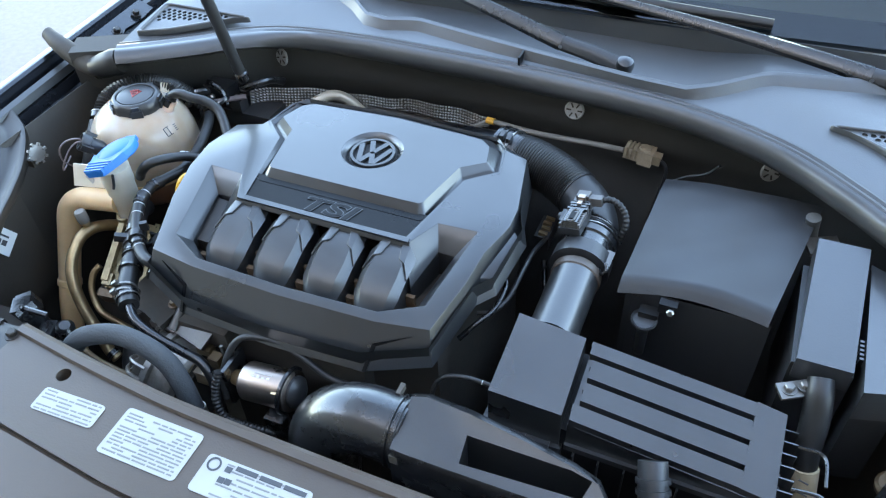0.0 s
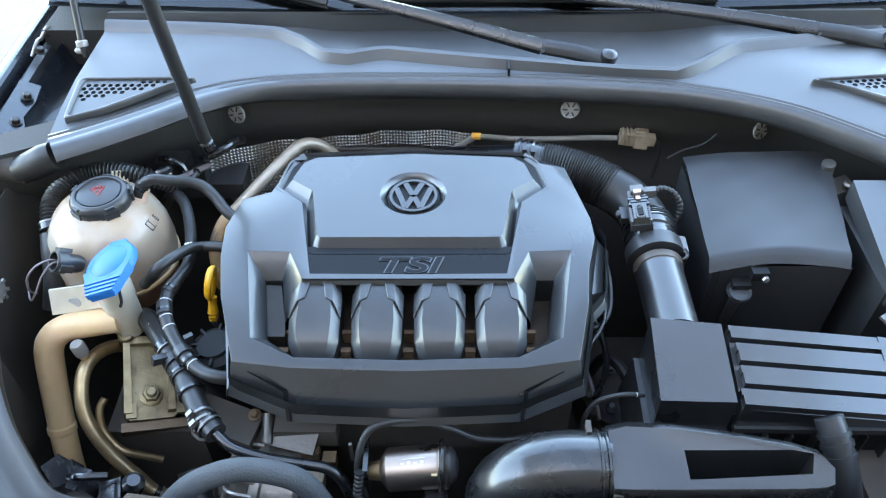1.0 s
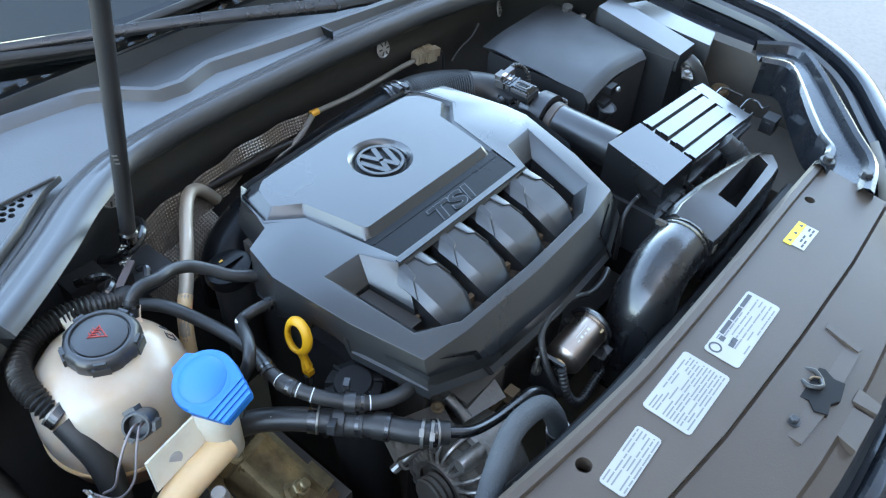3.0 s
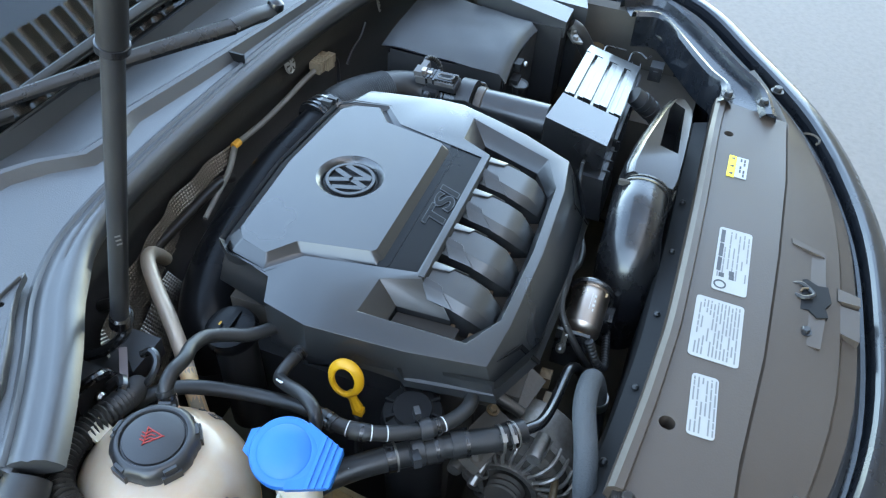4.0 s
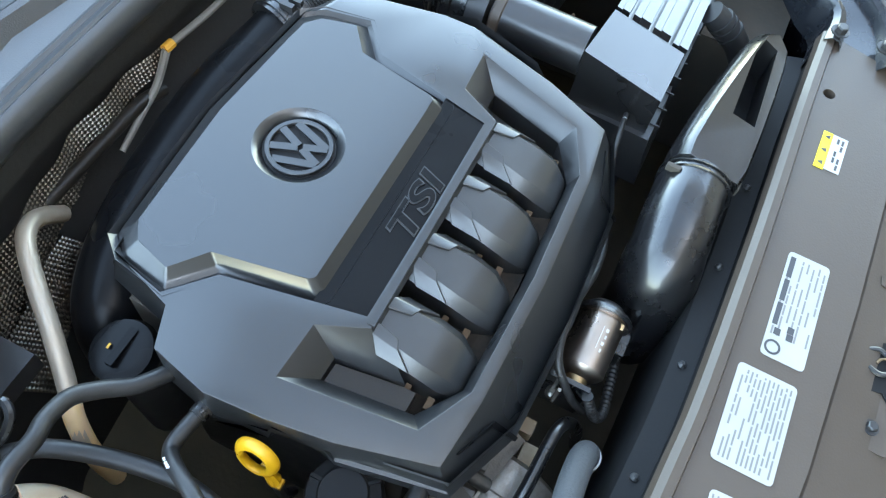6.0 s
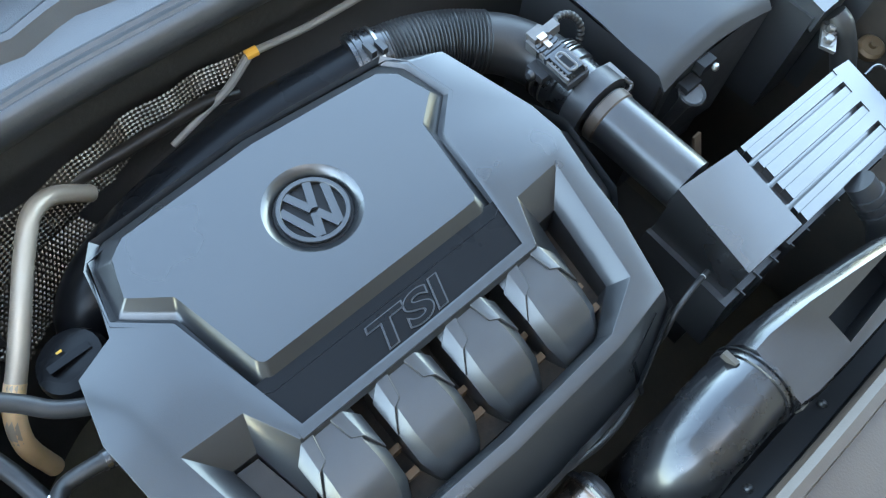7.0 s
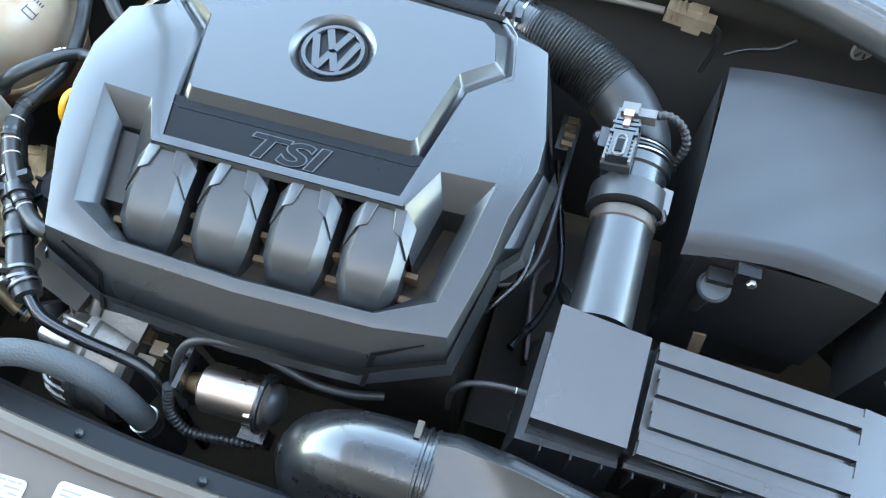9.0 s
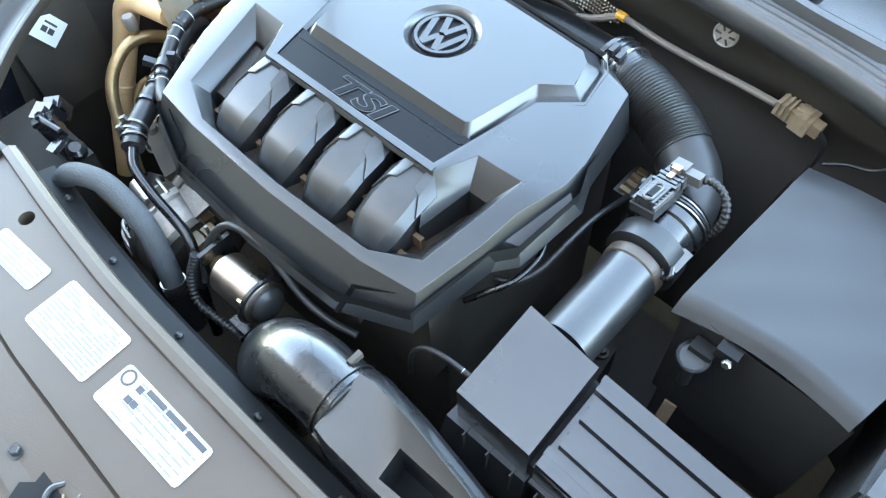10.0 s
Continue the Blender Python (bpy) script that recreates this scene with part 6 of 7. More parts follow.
PLUG_AT = pose(0.328, 0.19, 0.898, 0, 4, -5)
plug = part("plug", turned(merge(box(-0.026, -0.002, -0.009, 0.009, -0.009, 0.009, 0.003), box(-0.004, 0.016, -0.0115, 0.0115, -0.011, 0.011, 0.002), box(0.014, 0.027, -0.007, 0.007, -0.007, 0.007, 0.002)), PLUG_AT), PLUG, sens, "dusty beige wiring plug")
for x in (-0.022, -0.016, -0.01, 0.001, 0.009):
    part("plug_rib", turned(box(x - 0.0014, x + 0.0014, -0.0122, 0.0122, -0.005, 0.0122, 0.0006), PLUG_AT), PLUG, plug)
part("plug_latch", turned(box(-0.006, 0.01, -0.004, 0.004, 0.0105, 0.0145, 0.001), PLUG_AT), PLUG, plug)
part("wire", tube([(0.35, 0.187, 0.898), (0.362, 0.184, 0.89), (0.365, 0.182, 0.87), (0.36, 0.18, 0.83)], 0.0028, 8), BLACK, sens)
hose("bulkhead_wire", [(0.375, 0.17, 0.875), (0.395, 0.17, 0.89), (0.42, 0.165, 0.905), (0.435, 0.163, 0.925)], 0.0022, "thin black wire against the bulkhead", "wire")
hose("rear_air_pipe", [(0.165, 0.098, 0.92), (0.12, 0.108, 0.906), (0.05, 0.12, 0.89), (-0.04, 0.122, 0.872), (-0.12, 0.114, 0.855), (-0.175, 0.095, 0.838), (-0.195, 0.076, 0.79)], [0.03, 0.034, 0.037, 0.038, 0.038, 0.036, 0.034], "glossy black air pipe behind the engine cover", "air pipe", mat=COVER_DARK)
# ---- front: breather canister, grey hose, air snorkel ----
can = thing("bypass_valve", (0.01, -0.328, 0.8), "shiny aluminium cylinder valve in a black bracket", "valve")
AX = Vector((0.08, 0.0, 0.012)).normalized()
C0 = Vector((-0.021, -0.326, 0.84))
part("cylinder", lathe([(0.012, -0.006), (0.021, 0.0), (0.0235, 0.003), (0.0238, 0.056), (0.0225, 0.059), (0.0248, 0.06), (0.0248, 0.066), (0.021, 0.068)], C0, AX, 36), ALU_SMOOTH, can, "bright turned aluminium cylinder")
part("nose", lathe([(0.004, -0.022), (0.009, -0.02), (0.012, -0.004)], C0, AX, 16), BRONZE, can)
part("rear_cap", lathe([(0.019, 0.066), (0.019, 0.072), (0.014, 0.076), (0.008, 0.078)], C0, AX, 28), BLACK, can)
part("bracket", tube([C0 + AX * 0.0605 + Vector((0, 0.027 * math.cos(a), 0.026 * math.sin(a))) for a in (0.3 + 0.5 * k for k in range(11))], 0.003, 6), BLACK_SATIN, can)
part("bracket", box(0.02, 0.045, -0.36, -0.345, 0.8, 0.83, 0.003), BLACK_SATIN, can)
part("bracket", box(-0.045, -0.04, -0.34, -0.3, 0.8, 0.862, 0.001), BLACK_SATIN, can)
part("print", turned(merge(*[box(0.02 + 0.007 * k, 0.0235 + 0.007 * k, -0.0035, -0.0018 + 0.0012 * (k % 2), 0.0239, 0.0243) for k in range(4)] + [box(0.022, 0.046, 0.002, 0.0026, 0.0236, 0.0242)]), Matrix.Translation(C0) @ pose(0, 0, 0, 12, -8.5, 0)), MARK, can)
part("square_label", turned(box(0.052, 0.058, -0.018, -0.012, 0.0175, 0.0182), Matrix.Translation(C0) @ pose(0, 0, 0, 8, -8.5, 0)), BRONZE, can)
part("terminal", merge(box(-0.049, -0.046, -0.311, -0.308, 0.84, 0.876), disc((-0.05, -0.31, 0.83), 0.006, 0.012), box(-0.061, -0.0575, -0.315, -0.312, 0.84, 0.872)), ZINC, can)
hose("valve_harness", [(-0.045, -0.345, 0.815), (-0.052, -0.33, 0.845), (-0.046, -0.31, 0.872), (-0.03, -0.298, 0.884), (0.01, -0.293, 0.886), (0.045, -0.297, 0.878), (0.075, -0.3, 0.862), (0.11, -0.298, 0.855), (0.14, -0.29, 0.85)], 0.0042, "black taped wiring harness looping over the valve", "harness")
hose("valve_conduit", [(-0.048, -0.34, 0.86), (-0.05, -0.355, 0.83), (-0.035, -0.365, 0.808), (0.0, -0.362, 0.802), (0.03, -0.358, 0.8)], 0.0055, "small black corrugated conduit below the valve", "conduit", ripple=0.0012)
gh = [(-0.27, -0.389, 0.755), (-0.264, -0.387, 0.803), (-0.25, -0.382, 0.84), (-0.234, -0.375, 0.866), (-0.21, -0.367, 0.886), (-0.173, -0.356, 0.892), (-0.138, -0.353, 0.884), (-0.108, -0.355, 0.868), (-0.09, -0.361, 0.838), (-0.08, -0.367, 0.803), (-0.077, -0.37, 0.77)]
ghose = thing("intercooler_hose", gh[0], "matt grey foam-covered hose arching beside the front panel", "hose")
part("tube", tube(gh, 0.0124, 18, 7), FOAM, ghose)
for f in (0.1, 0.12, 0.14, 0.9, 0.92, 0.94):
    ring_band(gh, f, 0.0142, 0.0045, STEEL, ghose)
part("cuff", tube([(-0.268, -0.388, 0.775), (-0.275, -0.39, 0.7)], 0.0135, 16, 2), BLACK, ghose)
part("cuff", tube([(-0.0785, -0.3685, 0.79), (-0.075, -0.373, 0.72)], 0.0135, 16, 2), BLACK, ghose)
hose("thin_front_pipe", [(-0.16, -0.34, 0.79), (-0.2, -0.348, 0.79), (-0.24, -0.35, 0.8), (-0.262, -0.35, 0.815)], 0.0045, "thin dusty metal pipe", "pipe", mat=CAST)
hose("rubber_elbow", [(-0.27, -0.27, 0.74), (-0.255, -0.3, 0.72), (-0.2, -0.34, 0.7), (-0.1, -0.37, 0.69)], 0.018, "thick black radiator hose deep in the bay", "hose")

snork = thing("air_snorkel", (0.25, -0.355, 0.84), "satin black air intake snorkel with a dark slot", "air snorkel")
rings = []
for x, yb, yf, zt, zf in ((0.205, -0.319, -0.389, 0.932, 0.918), (0.222, -0.318, -0.392, 0.938, 0.922), (0.27, -0.323, -0.393, 0.941, 0.924), (0.33, -0.333, -0.393, 0.942, 0.925), (0.38, -0.342, -0.392, 0.94, 0.924), (0.405, -0.349, -0.39, 0.937, 0.923), (0.415, -0.36, -0.386, 0.932, 0.921)):
    rings.append([(x, yf, zf), (x, yf - 0.003, zf - 0.006), (x, yf - 0.004, 0.85), (x, yb, 0.85), (x, yb + 0.002, zt - 0.035), (x, yb, zt - 0.018), (x, yb - 0.006, zt - 0.006), (x, yb - 0.015, zt)])


def prism_x(ring, x0, x1):
    """A plate across x with a ring's outline."""
    return loft([[(x0, y, z) for _, y, z in ring], [(x1, y, z) for _, y, z in ring]])


part("duct", loft(rings, close=False, caps=False), BLACK_SATIN, snork, sharp=40)
slot_ring = [(0.2745, -0.3575), (0.4, -0.357), (0.394, -0.379), (0.2765, -0.3845)]


def duct_top(x, y):
    """The duct's flat top: through its rear roll and its front edge."""
    k = (y + 0.393) / 0.058
    return 0.9235 + 0.0175 * k - 0.02 * max(0.0, x - 0.385)


# top plate round the slot, and the slot's walls
rear = [(r[7][0], r[7][1], r[7][2]) for r in rings]
fore = [r[0] for r in rings]
bm = bmesh.new()
rv, fv = [bm.verts.new(p) for p in rear], [bm.verts.new(p) for p in fore]
a, b, c, d = (bm.verts.new((x, y, duct_top(x, y) + 0.0006)) for x, y in slot_ring)
low = [bm.verts.new((x, y, 0.87)) for x, y in slot_ring]
bm.faces.new((rv[0], rv[1], a, d, fv[1], fv[0]))
bm.faces.new((*rv[1:6], b, a))
bm.faces.new((rv[5], rv[6], fv[6], fv[5], c, b))
bm.faces.new((*fv[5:0:-1], d, c))
for p, q, r, t in zip((a, b, c, d), (b, c, d, a), (low[1], low[2], low[3], low[0]), low):
    bm.faces.new((p, q, r, t))
part("top_plate", bm, TUBE, snork, sharp=25)
# floor coloured near-black for the shade inside the slot
part("slot_shade_floor", prism([(0.268, -0.35), (0.405, -0.351), (0.398, -0.386), (0.268, -0.389)], 0.865, 0.878), BAND, snork, "dark depth of the slot")
part("end_plate", prism_x(rings[0], 0.2045, 0.208), BLACK_SATIN, snork)
part("elbow", tube([(0.207, -0.354, 0.893), (0.19, -0.353, 0.893), (0.158, -0.353, 0.892), (0.13, -0.355, 0.882), (0.11, -0.358, 0.858), (0.1, -0.361, 0.82), (0.096, -0.363, 0.74)], [0.037, 0.0374, 0.0378, 0.038, 0.041, 0.041, 0.041], 28, 7), BLACK_SATIN, snork)
for x in (0.196, 0.203):
    part("joint_ring", lathe([(0.0375, -0.002), (0.0395, -0.001), (0.0395, 0.001), (0.0375, 0.002)], (x, -0.3535, 0.893), (1, 0, 0), 36), BLACK_SATIN, snork)
part("catch", box(0.205, 0.214, -0.394, -0.386, 0.9, 0.912, 0.001), DEEP, snork)
part("catch", box(0.185, 0.19, -0.332, -0.318, 0.918, 0.926, 0.001), DEEP, snork)
drain = thing("drain_spigot", (0.446, -0.306, 0.8), "upright black plastic spigot with moulded ribs before the filter box", "spigot")
DRAIN = [(0.4455, -0.298, 0.901), (0.4515, -0.316, 0.887), (0.4615, -0.342, 0.86), (0.471, -0.364, 0.822)]
spigot = part("tube", tube(DRAIN, [0.0148, 0.0152, 0.0152, 0.0152], 20, 5), BLACK, drain, "", 60)
for f in (0.28, 0.4, 0.52):
    ring_band(DRAIN, f, 0.0172, 0.005, BLACK, spigot, "moulded_rib")
hose("vacuum_line", [(0.262, -0.26, 0.885), (0.235, -0.262, 0.888), (0.21, -0.266, 0.882), (0.198, -0.272, 0.862), (0.195, -0.275, 0.82)], 0.0028, "thin black vacuum line with a pale end", "vacuum line", prints=(0.1,))
hose("flank_line", [(0.225, -0.11, 0.9), (0.233, -0.13, 0.9), (0.23, -0.16, 0.893), (0.215, -0.185, 0.885), (0.2, -0.2, 0.87)], 0.0035, "thin dark metal line under the cover edge", "pipe", mat=BLACK_SATIN)

# ---- air box ----
air = thing("air_filter_box", (0.4, -0.245, 0.74), "dark plastic air filter box with a ribbed lid", "air filter box")


def lid_z(x, y):
    return 0.936 + 0.235 * (y + 0.196) - 0.118 * max(0.0, x - 0.35)


part("body", prism([(0.2745, -0.196), (0.556, -0.205), (0.558, -0.29), (0.2725, -0.2845)], 0.72, lambda x, y: lid_z(x, y) - 0.022, 0.004), BAND, air)
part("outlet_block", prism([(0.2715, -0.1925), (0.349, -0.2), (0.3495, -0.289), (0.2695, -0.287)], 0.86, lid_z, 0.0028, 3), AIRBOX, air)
part("block_foot", bevel(loft([[(0.2655, -0.19, 0.86), (0.352, -0.197, 0.86), (0.3525, -0.294, 0.86), (0.262, -0.294, 0.86)], [(0.258, -0.188, 0.79), (0.353, -0.196, 0.79), (0.354, -0.303, 0.79), (0.253, -0.303, 0.79)]]), 0.002), BLACK, air)
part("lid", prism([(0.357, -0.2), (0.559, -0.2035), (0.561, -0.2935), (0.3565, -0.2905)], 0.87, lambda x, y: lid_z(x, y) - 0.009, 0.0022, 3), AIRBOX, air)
for k, (a, b) in enumerate(((-0.2005, -0.2155), (-0.2205, -0.2415), (-0.2465, -0.2675), (-0.2725, -0.2905))):
    x0 = 0.3575 if k in (0, 3) else 0.3625
    c = a + (b - a) * 0.42
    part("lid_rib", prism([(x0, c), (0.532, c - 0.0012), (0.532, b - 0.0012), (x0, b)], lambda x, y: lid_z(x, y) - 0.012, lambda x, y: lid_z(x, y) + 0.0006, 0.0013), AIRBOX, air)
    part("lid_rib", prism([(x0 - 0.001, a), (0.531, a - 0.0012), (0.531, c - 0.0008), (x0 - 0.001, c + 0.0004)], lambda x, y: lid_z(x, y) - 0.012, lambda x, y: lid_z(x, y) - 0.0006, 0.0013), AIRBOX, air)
part("lid_border", prism([(0.529, -0.201), (0.559, -0.2035), (0.561, -0.2935), (0.529, -0.292)], lambda x, y: lid_z(x, y) - 0.012, lambda x, y: lid_z(x, y) + 0.0004, 0.0016), AIRBOX, air)
part("rim", prism([(0.357, -0.198), (0.565, -0.2), (0.567, -0.298), (0.356, -0.2945)], 0.864, 0.872, 0.002), BLACK, air)
for k in range(7):
    part("edge_fin", box(0.56, 0.576, -0.292 + 0.0145 * k, -0.2905 + 0.0145 * k, 0.85, 0.887), AIRBOX, air)
for k in range(10):
    part("front_fin", box(0.285 + 0.027 * k, 0.2865 + 0.027 * k, -0.299, -0.288, 0.81, 0.862), BLACK, air)
part("wire_hook", merge(tube([(0.575, -0.27, 0.885), (0.6, -0.272, 0.89), (0.606, -0.285, 0.89), (0.6, -0.298, 0.886), (0.612, -0.304, 0.886)], 0.0018, 6), tube([(0.575, -0.225, 0.893), (0.6, -0.228, 0.893), (0.604, -0.26, 0.89)], 0.0018, 6)), BLACK_SATIN, air)

# ---- clean-air tube, air meter, ribbed hose ----
tubec = thing("clean_air_tube", (0.307, -0.13, 0.87), "satin black plastic air tube between filter box and meter", "air tube")
part("tube", lathe([(0.029, 0), (0.0285, 0.1), (0.0285, 0.112)], (0.307, -0.078, 0.903), (0, -1, 0.0), 32), TUBE, tubec)
part("cuff", lathe([(0.0285, 0), (0.0305, 0.002), (0.0305, 0.012), (0.0285, 0.014)], (0.307, -0.078, 0.903), (0, -1, 0), 32), LEDGE, tubec, "dusty brown cuff")
meter = thing("air_mass_meter", (0.307, -0.04, 0.87), "black air mass meter with plugged sensor", "air meter")
part("housing", lathe([(0.031, 0), (0.0345, 0.002), (0.0345, 0.012), (0.032, 0.014), (0.032, 0.03), (0.035, 0.032), (0.035, 0.052), (0.031, 0.054)], (0.307, -0.02, 0.904), (0, -1, 0), 32), BLACK_SATIN, meter)
part("clip_band", lathe([(0.0352, 0), (0.0365, 0.0), (0.0368, 0.022), (0.0352, 0.0222)], (0.307, -0.0525, 0.904), (0, -1, 0), 32), BLACK, meter)
part("buckle", turned(merge(box(-0.004, 0.006, -0.024, 0.002, -0.006, 0.004, 0.0015), box(-0.006, 0.004, -0.006, 0.002, -0.016, 0.002, 0.0015)), pose(0.3375, -0.05, 0.92, 0, 12, -2)), SENSOR_GREY, meter, "grey lever of the clip band")
part("buckle_loop", turned(tube([(0.0, -0.022, 0.004), (0.004, -0.03, 0.002), (0.0, -0.032, -0.004), (-0.005, -0.026, -0.004)], 0.0028, 8), pose(0.3375, -0.05, 0.92, 0, 12, -2)), BLACK_SATIN, meter)
SENSOR = pose(0.289, -0.021, 0.9355, -4, -10, -3)
part("sensor", turned(box(-0.0135, 0.0135, -0.032, 0.012, 0, 0.009, 0.0015), SENSOR), BLACK, meter)
part("sensor_hood", turned(bevel(loft([[(-0.0105, -0.03, 0.0085), (0.0105, -0.03, 0.0085), (0.0105, 0.002, 0.0085), (-0.0105, 0.002, 0.0085)], [(-0.0088, -0.027, 0.017), (0.0088, -0.027, 0.017), (0.0088, 0.001, 0.0175), (-0.0088, 0.001, 0.0175)]]), 0.0015), SENSOR), BLACK_SATIN, meter)
ring = [(0.0046 * math.cos(a), -0.0145 + 0.0075 * (1 if math.sin(a) > 0 else -1) + 0.0046 * math.sin(a), 0.0178) for a in (2 * math.pi * (k + 0.5) / 16 for k in range(17))]
part("latch_ring", turned(tube(ring, 0.0013, 6, 2), SENSOR), SENSOR_GREY, meter, "worn grey latch frame")
# near-black block drawn for the shaded inside of the sensor's slot
part("latch", turned(box(-0.0032, 0.0032, -0.0215, -0.0075, 0.0165, 0.0182, 0.001), SENSOR), COVER_DARK, meter)
for x in (-0.0115, 0.0115):
    part("side_rail", turned(box(x - 0.0012, x + 0.0012, -0.03, 0.004, 0.008, 0.0145, 0.0005), SENSOR), SENSOR_GREY, meter)
for k in range(3):
    part("connector_rib", turned(box(-0.01, 0.01, 0.004 + 0.0055 * k, 0.0075 + 0.0055 * k, 0.006, 0.0185, 0.0008), SENSOR), BLACK_SATIN, meter)
part("connector", turned(merge(box(-0.0115, 0.0115, 0.002, 0.031, 0.004, 0.016, 0.002), box(-0.008, 0.008, 0.021, 0.034, 0.012, 0.0225, 0.002), box(0.008, 0.024, 0.021, 0.031, 0.009, 0.02, 0.003)), SENSOR), SENSOR_GREY, meter, "greyed cable connector")
for k in range(5):
    for x in (-0.0098, 0.0098):
        part("tooth", turned(box(x - 0.0016, x + 0.0016, -0.0255 + 0.0048 * k, -0.0235 + 0.0048 * k, 0.0095, 0.0152), SENSOR), SENSOR_GREY, meter)
part("connector_clip", turned(merge(box(-0.0045, 0.0045, 0.0165, 0.0235, 0.0155, 0.0235, 0.0012), box(-0.0028, 0.0028, 0.007, 0.0165, 0.0175, 0.0205, 0.0008)), SENSOR), ALU_SMOOTH, meter, "bright connector clip")
for y in (0.0015, 0.0125):
    part("connector_strap", turned(box(-0.0128, 0.0128, y - 0.0016, y + 0.0016, 0.003, 0.0175, 0.0006), SENSOR), BLACK_SATIN, meter)
hose("meter_cable", [(0.308, 0.0075, 0.951), (0.322, 0.01, 0.953), (0.337, 0.006, 0.947), (0.3455, -0.003, 0.932), (0.341, -0.01, 0.905)], 0.0045, "short black corrugated cable arching from the air meter", "cable", ripple=0.001)
ribbed = thing("intake_hose", (0.25, 0.06, 0.88), "black ribbed rubber intake hose with smooth elbow", "intake hose")
line = [(0.172, 0.098, 0.92), (0.2, 0.09, 0.921), (0.235, 0.076, 0.918), (0.268, 0.056, 0.913)]
part("ribs", tube(line, 0.0325, 28, 8, ripple=0.0024, pitch=0.0038), RUBBER, ribbed, "", 70)
part("elbow", tube([(0.264, 0.058, 0.914), (0.285, 0.042, 0.909), (0.3, 0.02, 0.905), (0.306, 0.0, 0.904), (0.307, -0.022, 0.904)], [0.0305, 0.031, 0.031, 0.031, 0.031], 28, 6), RUBBER, ribbed)
part("collar", tube([(0.142, 0.106, 0.918), (0.158, 0.102, 0.92), (0.176, 0.097, 0.92)], [0.034, 0.033, 0.0315], 28, 3), BLACK_SATIN, ribbed)
for x, y in ((0.145, 0.105), (0.153, 0.103), (0.164, 0.1)):
    part("band", lathe([(0.033, -0.002), (0.0355, -0.0015), (0.0355, 0.0015), (0.033, 0.002)], (x, y, 0.919), (1, -0.25, 0.05), 30), STEEL if x == 0.164 else BLACK_SATIN, ribbed)
part("band_screw", merge(box(0.146, 0.152, 0.085, 0.1, 0.95, 0.958, 0.001), box(0.157, 0.163, 0.082, 0.096, 0.95, 0.957, 0.001)), BLACK, ribbed)
for k in range(4):
    part("clamp", lathe([(0.032, -0.0014), (0.0348, -0.001), (0.0348, 0.001), (0.032, 0.0014)], (0.307, -0.006 - 0.0042 * k, 0.904), (0.04 * k - 0.06, -1, 0), 30), STEEL if k % 2 else BLACK_SATIN, ribbed)
part("clamp_screw", merge(disc((0.272, -0.012, 0.925), 0.006, 0.012, (-1, 0, 0.4)), box(0.266, 0.282, -0.026, -0.004, 0.925, 0.934, 0.002)), BLACK, ribbed)

# ---- battery ----
batt = thing("battery", (0.45, 0.0, 0.7), "battery under a sagging black fabric cover", "battery")
part("case", box(0.378, 0.528, -0.102, 0.098, 0.7, 0.915, 0.006), BLACK, batt)
grid_top = []
for i in range(33):
    v = i / 32
    row = []
    for j in range(33):
        u = j / 32
        x = (0.361 + 0.012 * v) + (0.164 + 0.028 * v) * u
        y = -0.102 - 0.006 * u + 0.209 * v - 0.006 * (2 * u - 1) ** 2 * (1 - v)
        arch = 0.0075 * (1 - (2 * u - 1) ** 2) * (1 - 0.3 * v)
        crease = 0.0002 * math.sin(23 * u + 9 * v) * math.sin(3.1 * v) + 0.0006 * math.sin(17 * v - 11 * u)
        z = 0.931 + 0.012 * u + arch + crease + 0.004 * math.sin(5 * u + 3 * v) * v * (1 - v) - 0.03 * max(0.0, v - 0.9) - 0.012 * max(0.0, 0.06 - v) / 0.06
        row.append((x, y, z))
    grid_top.append(row)
sheet = loft(grid_top, close=False, caps=False)
bmesh.ops.recalc_face_normals(sheet, faces=sheet.faces[:])
bmesh.ops.solidify(sheet, geom=sheet.faces[:], thickness=0.0025)
part("fabric_cover", sheet, FELT, batt, "black fabric sheet with a curled front edge", sharp=60)
sides = [[(x, y, z) for z in (0.928 + 0.006 * (x - 0.37) / 0.17, 0.87, 0.76)] for x, y in ((0.368, 0.09), (0.366, 0.0), (0.37, -0.098), (0.415, -0.106), (0.47, -0.108), (0.528, -0.112), (0.534, -0.05), (0.538, 0.05))]
part("fabric_skirt", loft(sides, close=False, caps=False), FELT, batt)
part("terminal", merge(box(0.41, 0.43, -0.117, -0.104, 0.915, 0.928, 0.003), box(0.39, 0.412, -0.12, -0.106, 0.9, 0.91, 0.003)), BAND, batt, "black terminal clamp")
part("terminal_nut", disc((0.424, -0.119, 0.922), 0.0045, 0.006, (0, -1, 0.4), 6), STEEL, batt, "bright terminal nut")
part("funnel", lathe([(0.006, -0.07), (0.007, -0.02), (0.012, -0.004), (0.0155, 0.0), (0.0145, 0.002), (0.012, 0.0)], (0.398, -0.122, 0.902), (0.0, -0.15, 1), 20), BLACK, batt)
tab = thing("tan_strap", (0.402, -0.146, 0.8), "tan strap end standing behind the filter box", "strap")
part("strap", turned(box(-0.006, 0.006, -0.0015, 0.0015, -0.03, 0.006, 0.0008), pose(0.404, -0.15, 0.846, -25, 0, 4)), DUST, tab)

# ---- fuse boxes and looms at the right ----
fuse = thing("fuse_box", (0.585, -0.075, 0.84), "black plastic fuse box with a long sloping lid", "fuse box")
ft = lambda x, y: 0.969 + 0.168 * (y - 0.004)  # noqa: E731
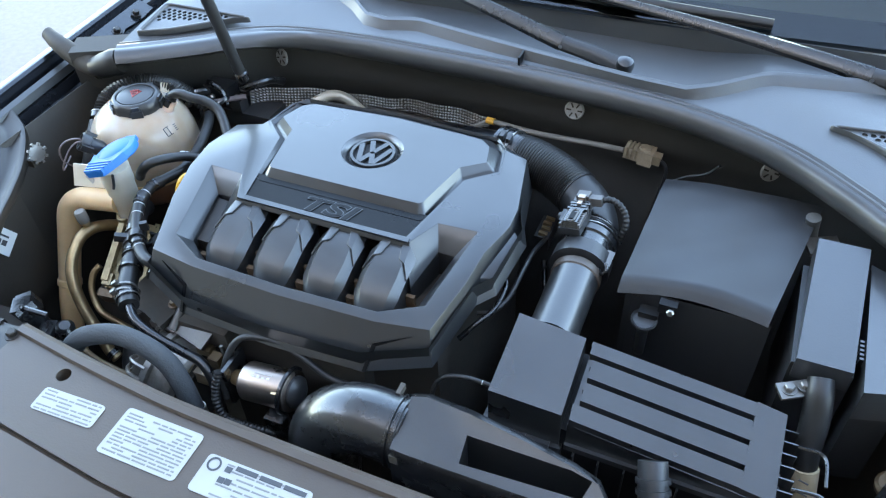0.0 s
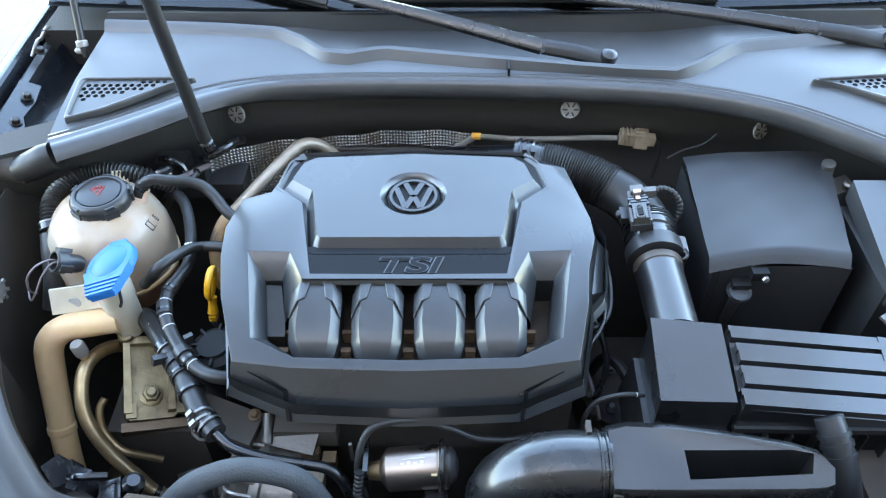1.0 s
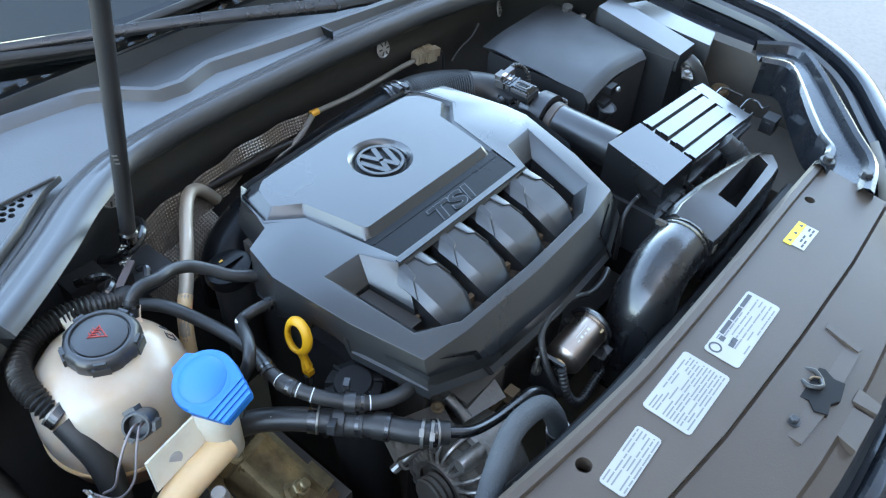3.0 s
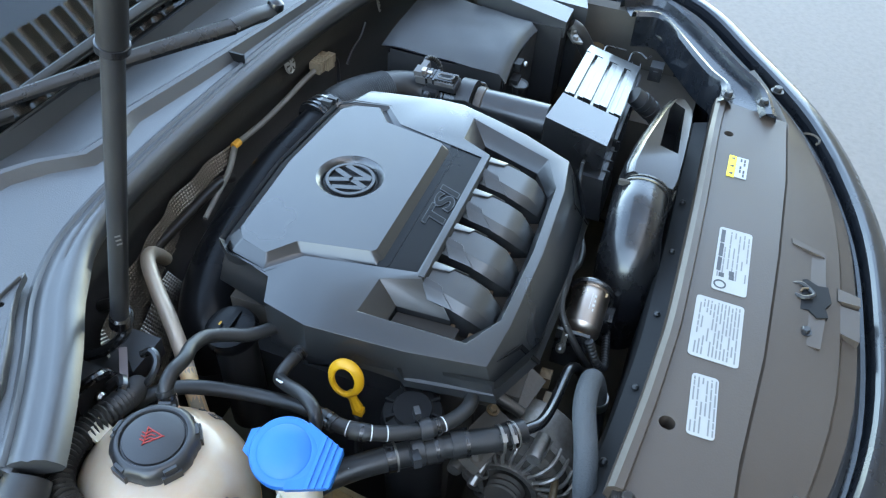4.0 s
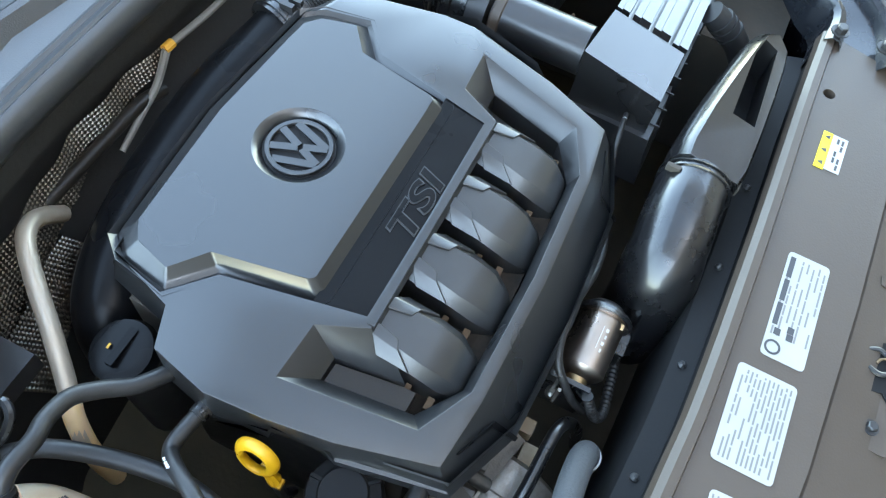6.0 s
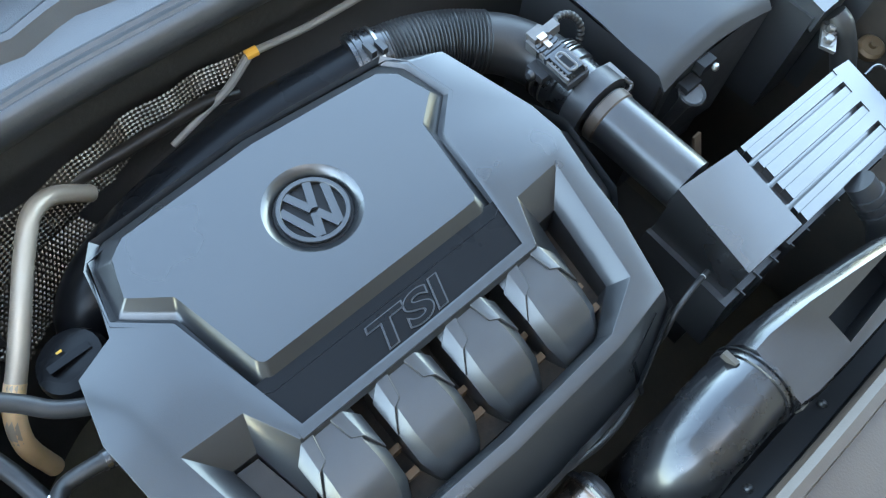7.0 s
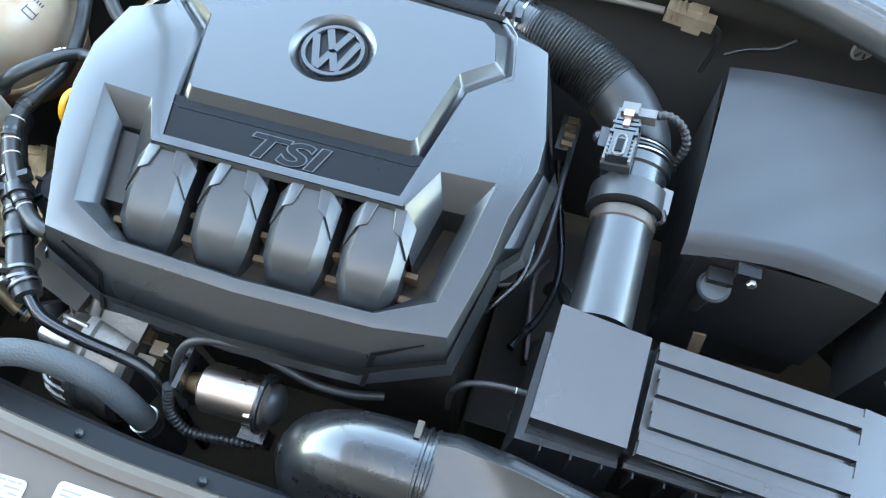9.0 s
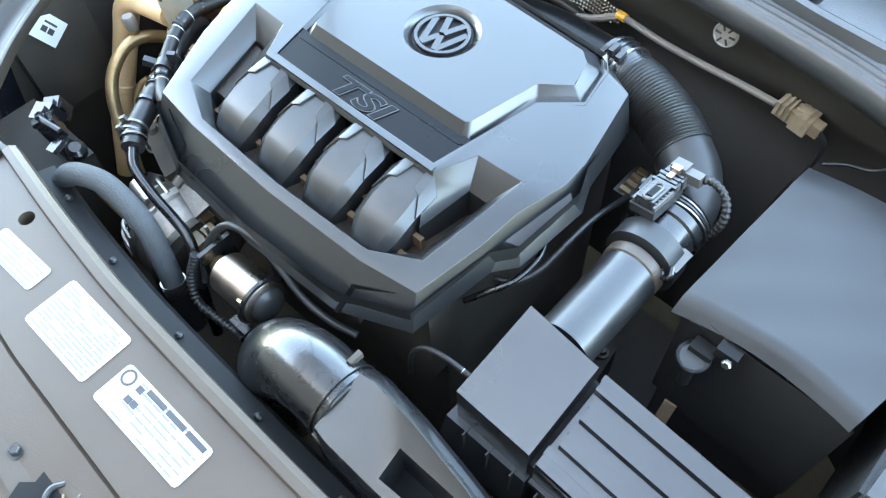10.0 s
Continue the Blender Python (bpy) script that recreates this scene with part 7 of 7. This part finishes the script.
part("lid", prism([(0.558, 0.006), (0.612, 0.006), (0.609, -0.155), (0.555, -0.155)], lambda x, y: ft(x, y) - 0.03, ft, 0.008, 4), FUSE, fuse)
part("base", box(0.552, 0.612, -0.15, 0.0, 0.78, 0.93, 0.004), BLACK, fuse)
part("edge_clip", merge(*[box(0.613, 0.617, -0.135 + 0.006 * k, -0.132 + 0.006 * k, 0.93, 0.943) for k in range(5)]), BLACK_SATIN, fuse)
fuse2 = thing("relay_box", (0.645, -0.09, 0.8), "black relay box beside the fuse box", "relay box")
part("lid", prism([(0.618, 0.0), (0.672, -0.025), (0.665, -0.165), (0.618, -0.178)], 0.9, lambda x, y: 0.953 + 0.05 * y, 0.008, 4), FUSE, fuse2)
part("base", prism([(0.62, -0.005), (0.668, -0.03), (0.66, -0.16), (0.62, -0.17)], 0.78, 0.9), BLACK, fuse2)
hose("power_cable", [(0.583, -0.158, 0.925), (0.585, -0.172, 0.915), (0.588, -0.19, 0.89), (0.59, -0.21, 0.855), (0.6, -0.235, 0.8), (0.605, -0.25, 0.76)], [0.013, 0.0145, 0.0145, 0.0135, 0.012, 0.012], "thick taped black power cable from the fuse box", "cable")
hose("cable_wrap", [(0.592, -0.215, 0.85), (0.6, -0.236, 0.802)], 0.0142, "tan masking tape wrapped round the power cable", "tape", mat=TAPE)
for k, z in enumerate((0.847, 0.835, 0.823, 0.811)):
    lone("tape_print", turned(box(-0.006, 0.004, -0.0006, 0.0006, 0, 0.002), pose(0.5935 + 0.0022 * k, -0.2325 - 0.0062 * k, z, 20, 0, -15)), INK, "dark printed mark on masking tape", "print", "marks on the tape")
lugs = thing("cable_lug", (0.563, -0.175, 0.905), "shiny metal cable lug with two nuts", "cable lug")
part("tongue", turned(box(-0.018, 0.018, -0.009, 0.009, 0, 0.004, 0.001), pose(0.562, -0.172, 0.912, 10, 0, 30)), ZINC, lugs)
bolt((0.556, -0.175, 0.915), 0.0055, mat=ZINC, parent=lugs)
bolt((0.57, -0.168, 0.917), 0.005, mat=ZINC, parent=lugs)
cap2 = thing("strut_fitting", (0.56, 0.05, 0.9), "pale dusty metal strut-tower fitting under the cowl", "fitting")
part("fitting", tube([(0.56, 0.068, 0.905), (0.556, 0.064, 0.93), (0.553, 0.062, 0.952)], [0.009, 0.008, 0.009], 12), ZINC, cap2)
part("foot_plate", turned(box(-0.02, 0.02, -0.012, 0.012, 0, 0.006, 0.002), pose(0.572, 0.052, 0.918, 12, 0, 25)), ZINC, cap2)
part("nut", disc((0.58, 0.045, 0.923), 0.007, 0.01), ZINC, cap2)
hl = thing("headlamp_unit", (0.6, -0.38, 0.7), "black headlamp housing below the painted brace", "headlamp")
part("housing", box(0.5, 0.68, -0.4, -0.26, 0.6, 0.82, 0.02), DEEP, hl)
part("blue_fitting", tube([(0.625, -0.335, 0.9), (0.605, -0.35, 0.905), (0.59, -0.362, 0.905)], [0.006, 0.007, 0.006], 10), BLUE, hl, "small blue fitting")
part("rod", tube([(0.69, -0.27, 0.905), (0.66, -0.3, 0.905), (0.62, -0.34, 0.905)], 0.005, 8), ALU, hl)
part("connector", merge(box(0.578, 0.604, -0.33, -0.308, 0.858, 0.884, 0.004), box(0.574, 0.608, -0.323, -0.315, 0.864, 0.878, 0.002)), BLACK, hl)
part("lamp_cap", lathe([(0.015, 0), (0.0165, 0.003), (0.0165, 0.01), (0.013, 0.013), (0.005, 0.013), (0.004, 0.017), (0.001, 0.017)], (0.678, -0.2, 0.835), (-0.2, -0.1, 1), 20), CAST, hl, "brown dusty round cap")

# gearbox parts deep between the engine and the battery
deep = thing("gearbox_linkage", (0.28, -0.06, 0.56), "dark dusty gear linkage deep beside the engine", "linkage")
part("bracket", prism([(0.235, -0.02), (0.3, -0.03), (0.31, -0.11), (0.25, -0.13)], 0.56, 0.64, 0.006), WING, deep)
part("lever", tube([(0.26, -0.05, 0.64), (0.27, -0.07, 0.7), (0.285, -0.1, 0.72), (0.3, -0.14, 0.715)], 0.008, 10), BLACK, deep)
part("weight", merge(disc((0.27, -0.15, 0.66), 0.018, 0.03), disc((0.27, -0.15, 0.68), 0.009, 0.02)), BLACK, deep)
for x, y, z in ((0.25, -0.1, 0.645), (0.29, -0.05, 0.645), (0.26, -0.2, 0.57)):
    bolt((x, y, z), 0.006, parent=deep, mat=ALU)
hose("gear_cable", [(0.23, 0.05, 0.78), (0.25, 0.0, 0.74), (0.265, -0.06, 0.73), (0.26, -0.12, 0.74), (0.235, -0.18, 0.76)], 0.0045, "black sheathed gear cable", "cable", mat=BLACK_SATIN)
hose("ground_strap", [(0.25, -0.02, 0.66), (0.24, -0.06, 0.69), (0.245, -0.11, 0.7), (0.255, -0.16, 0.68)], 0.0028, "thin dusty wire deep beside the engine", "wire", mat=WIRE)
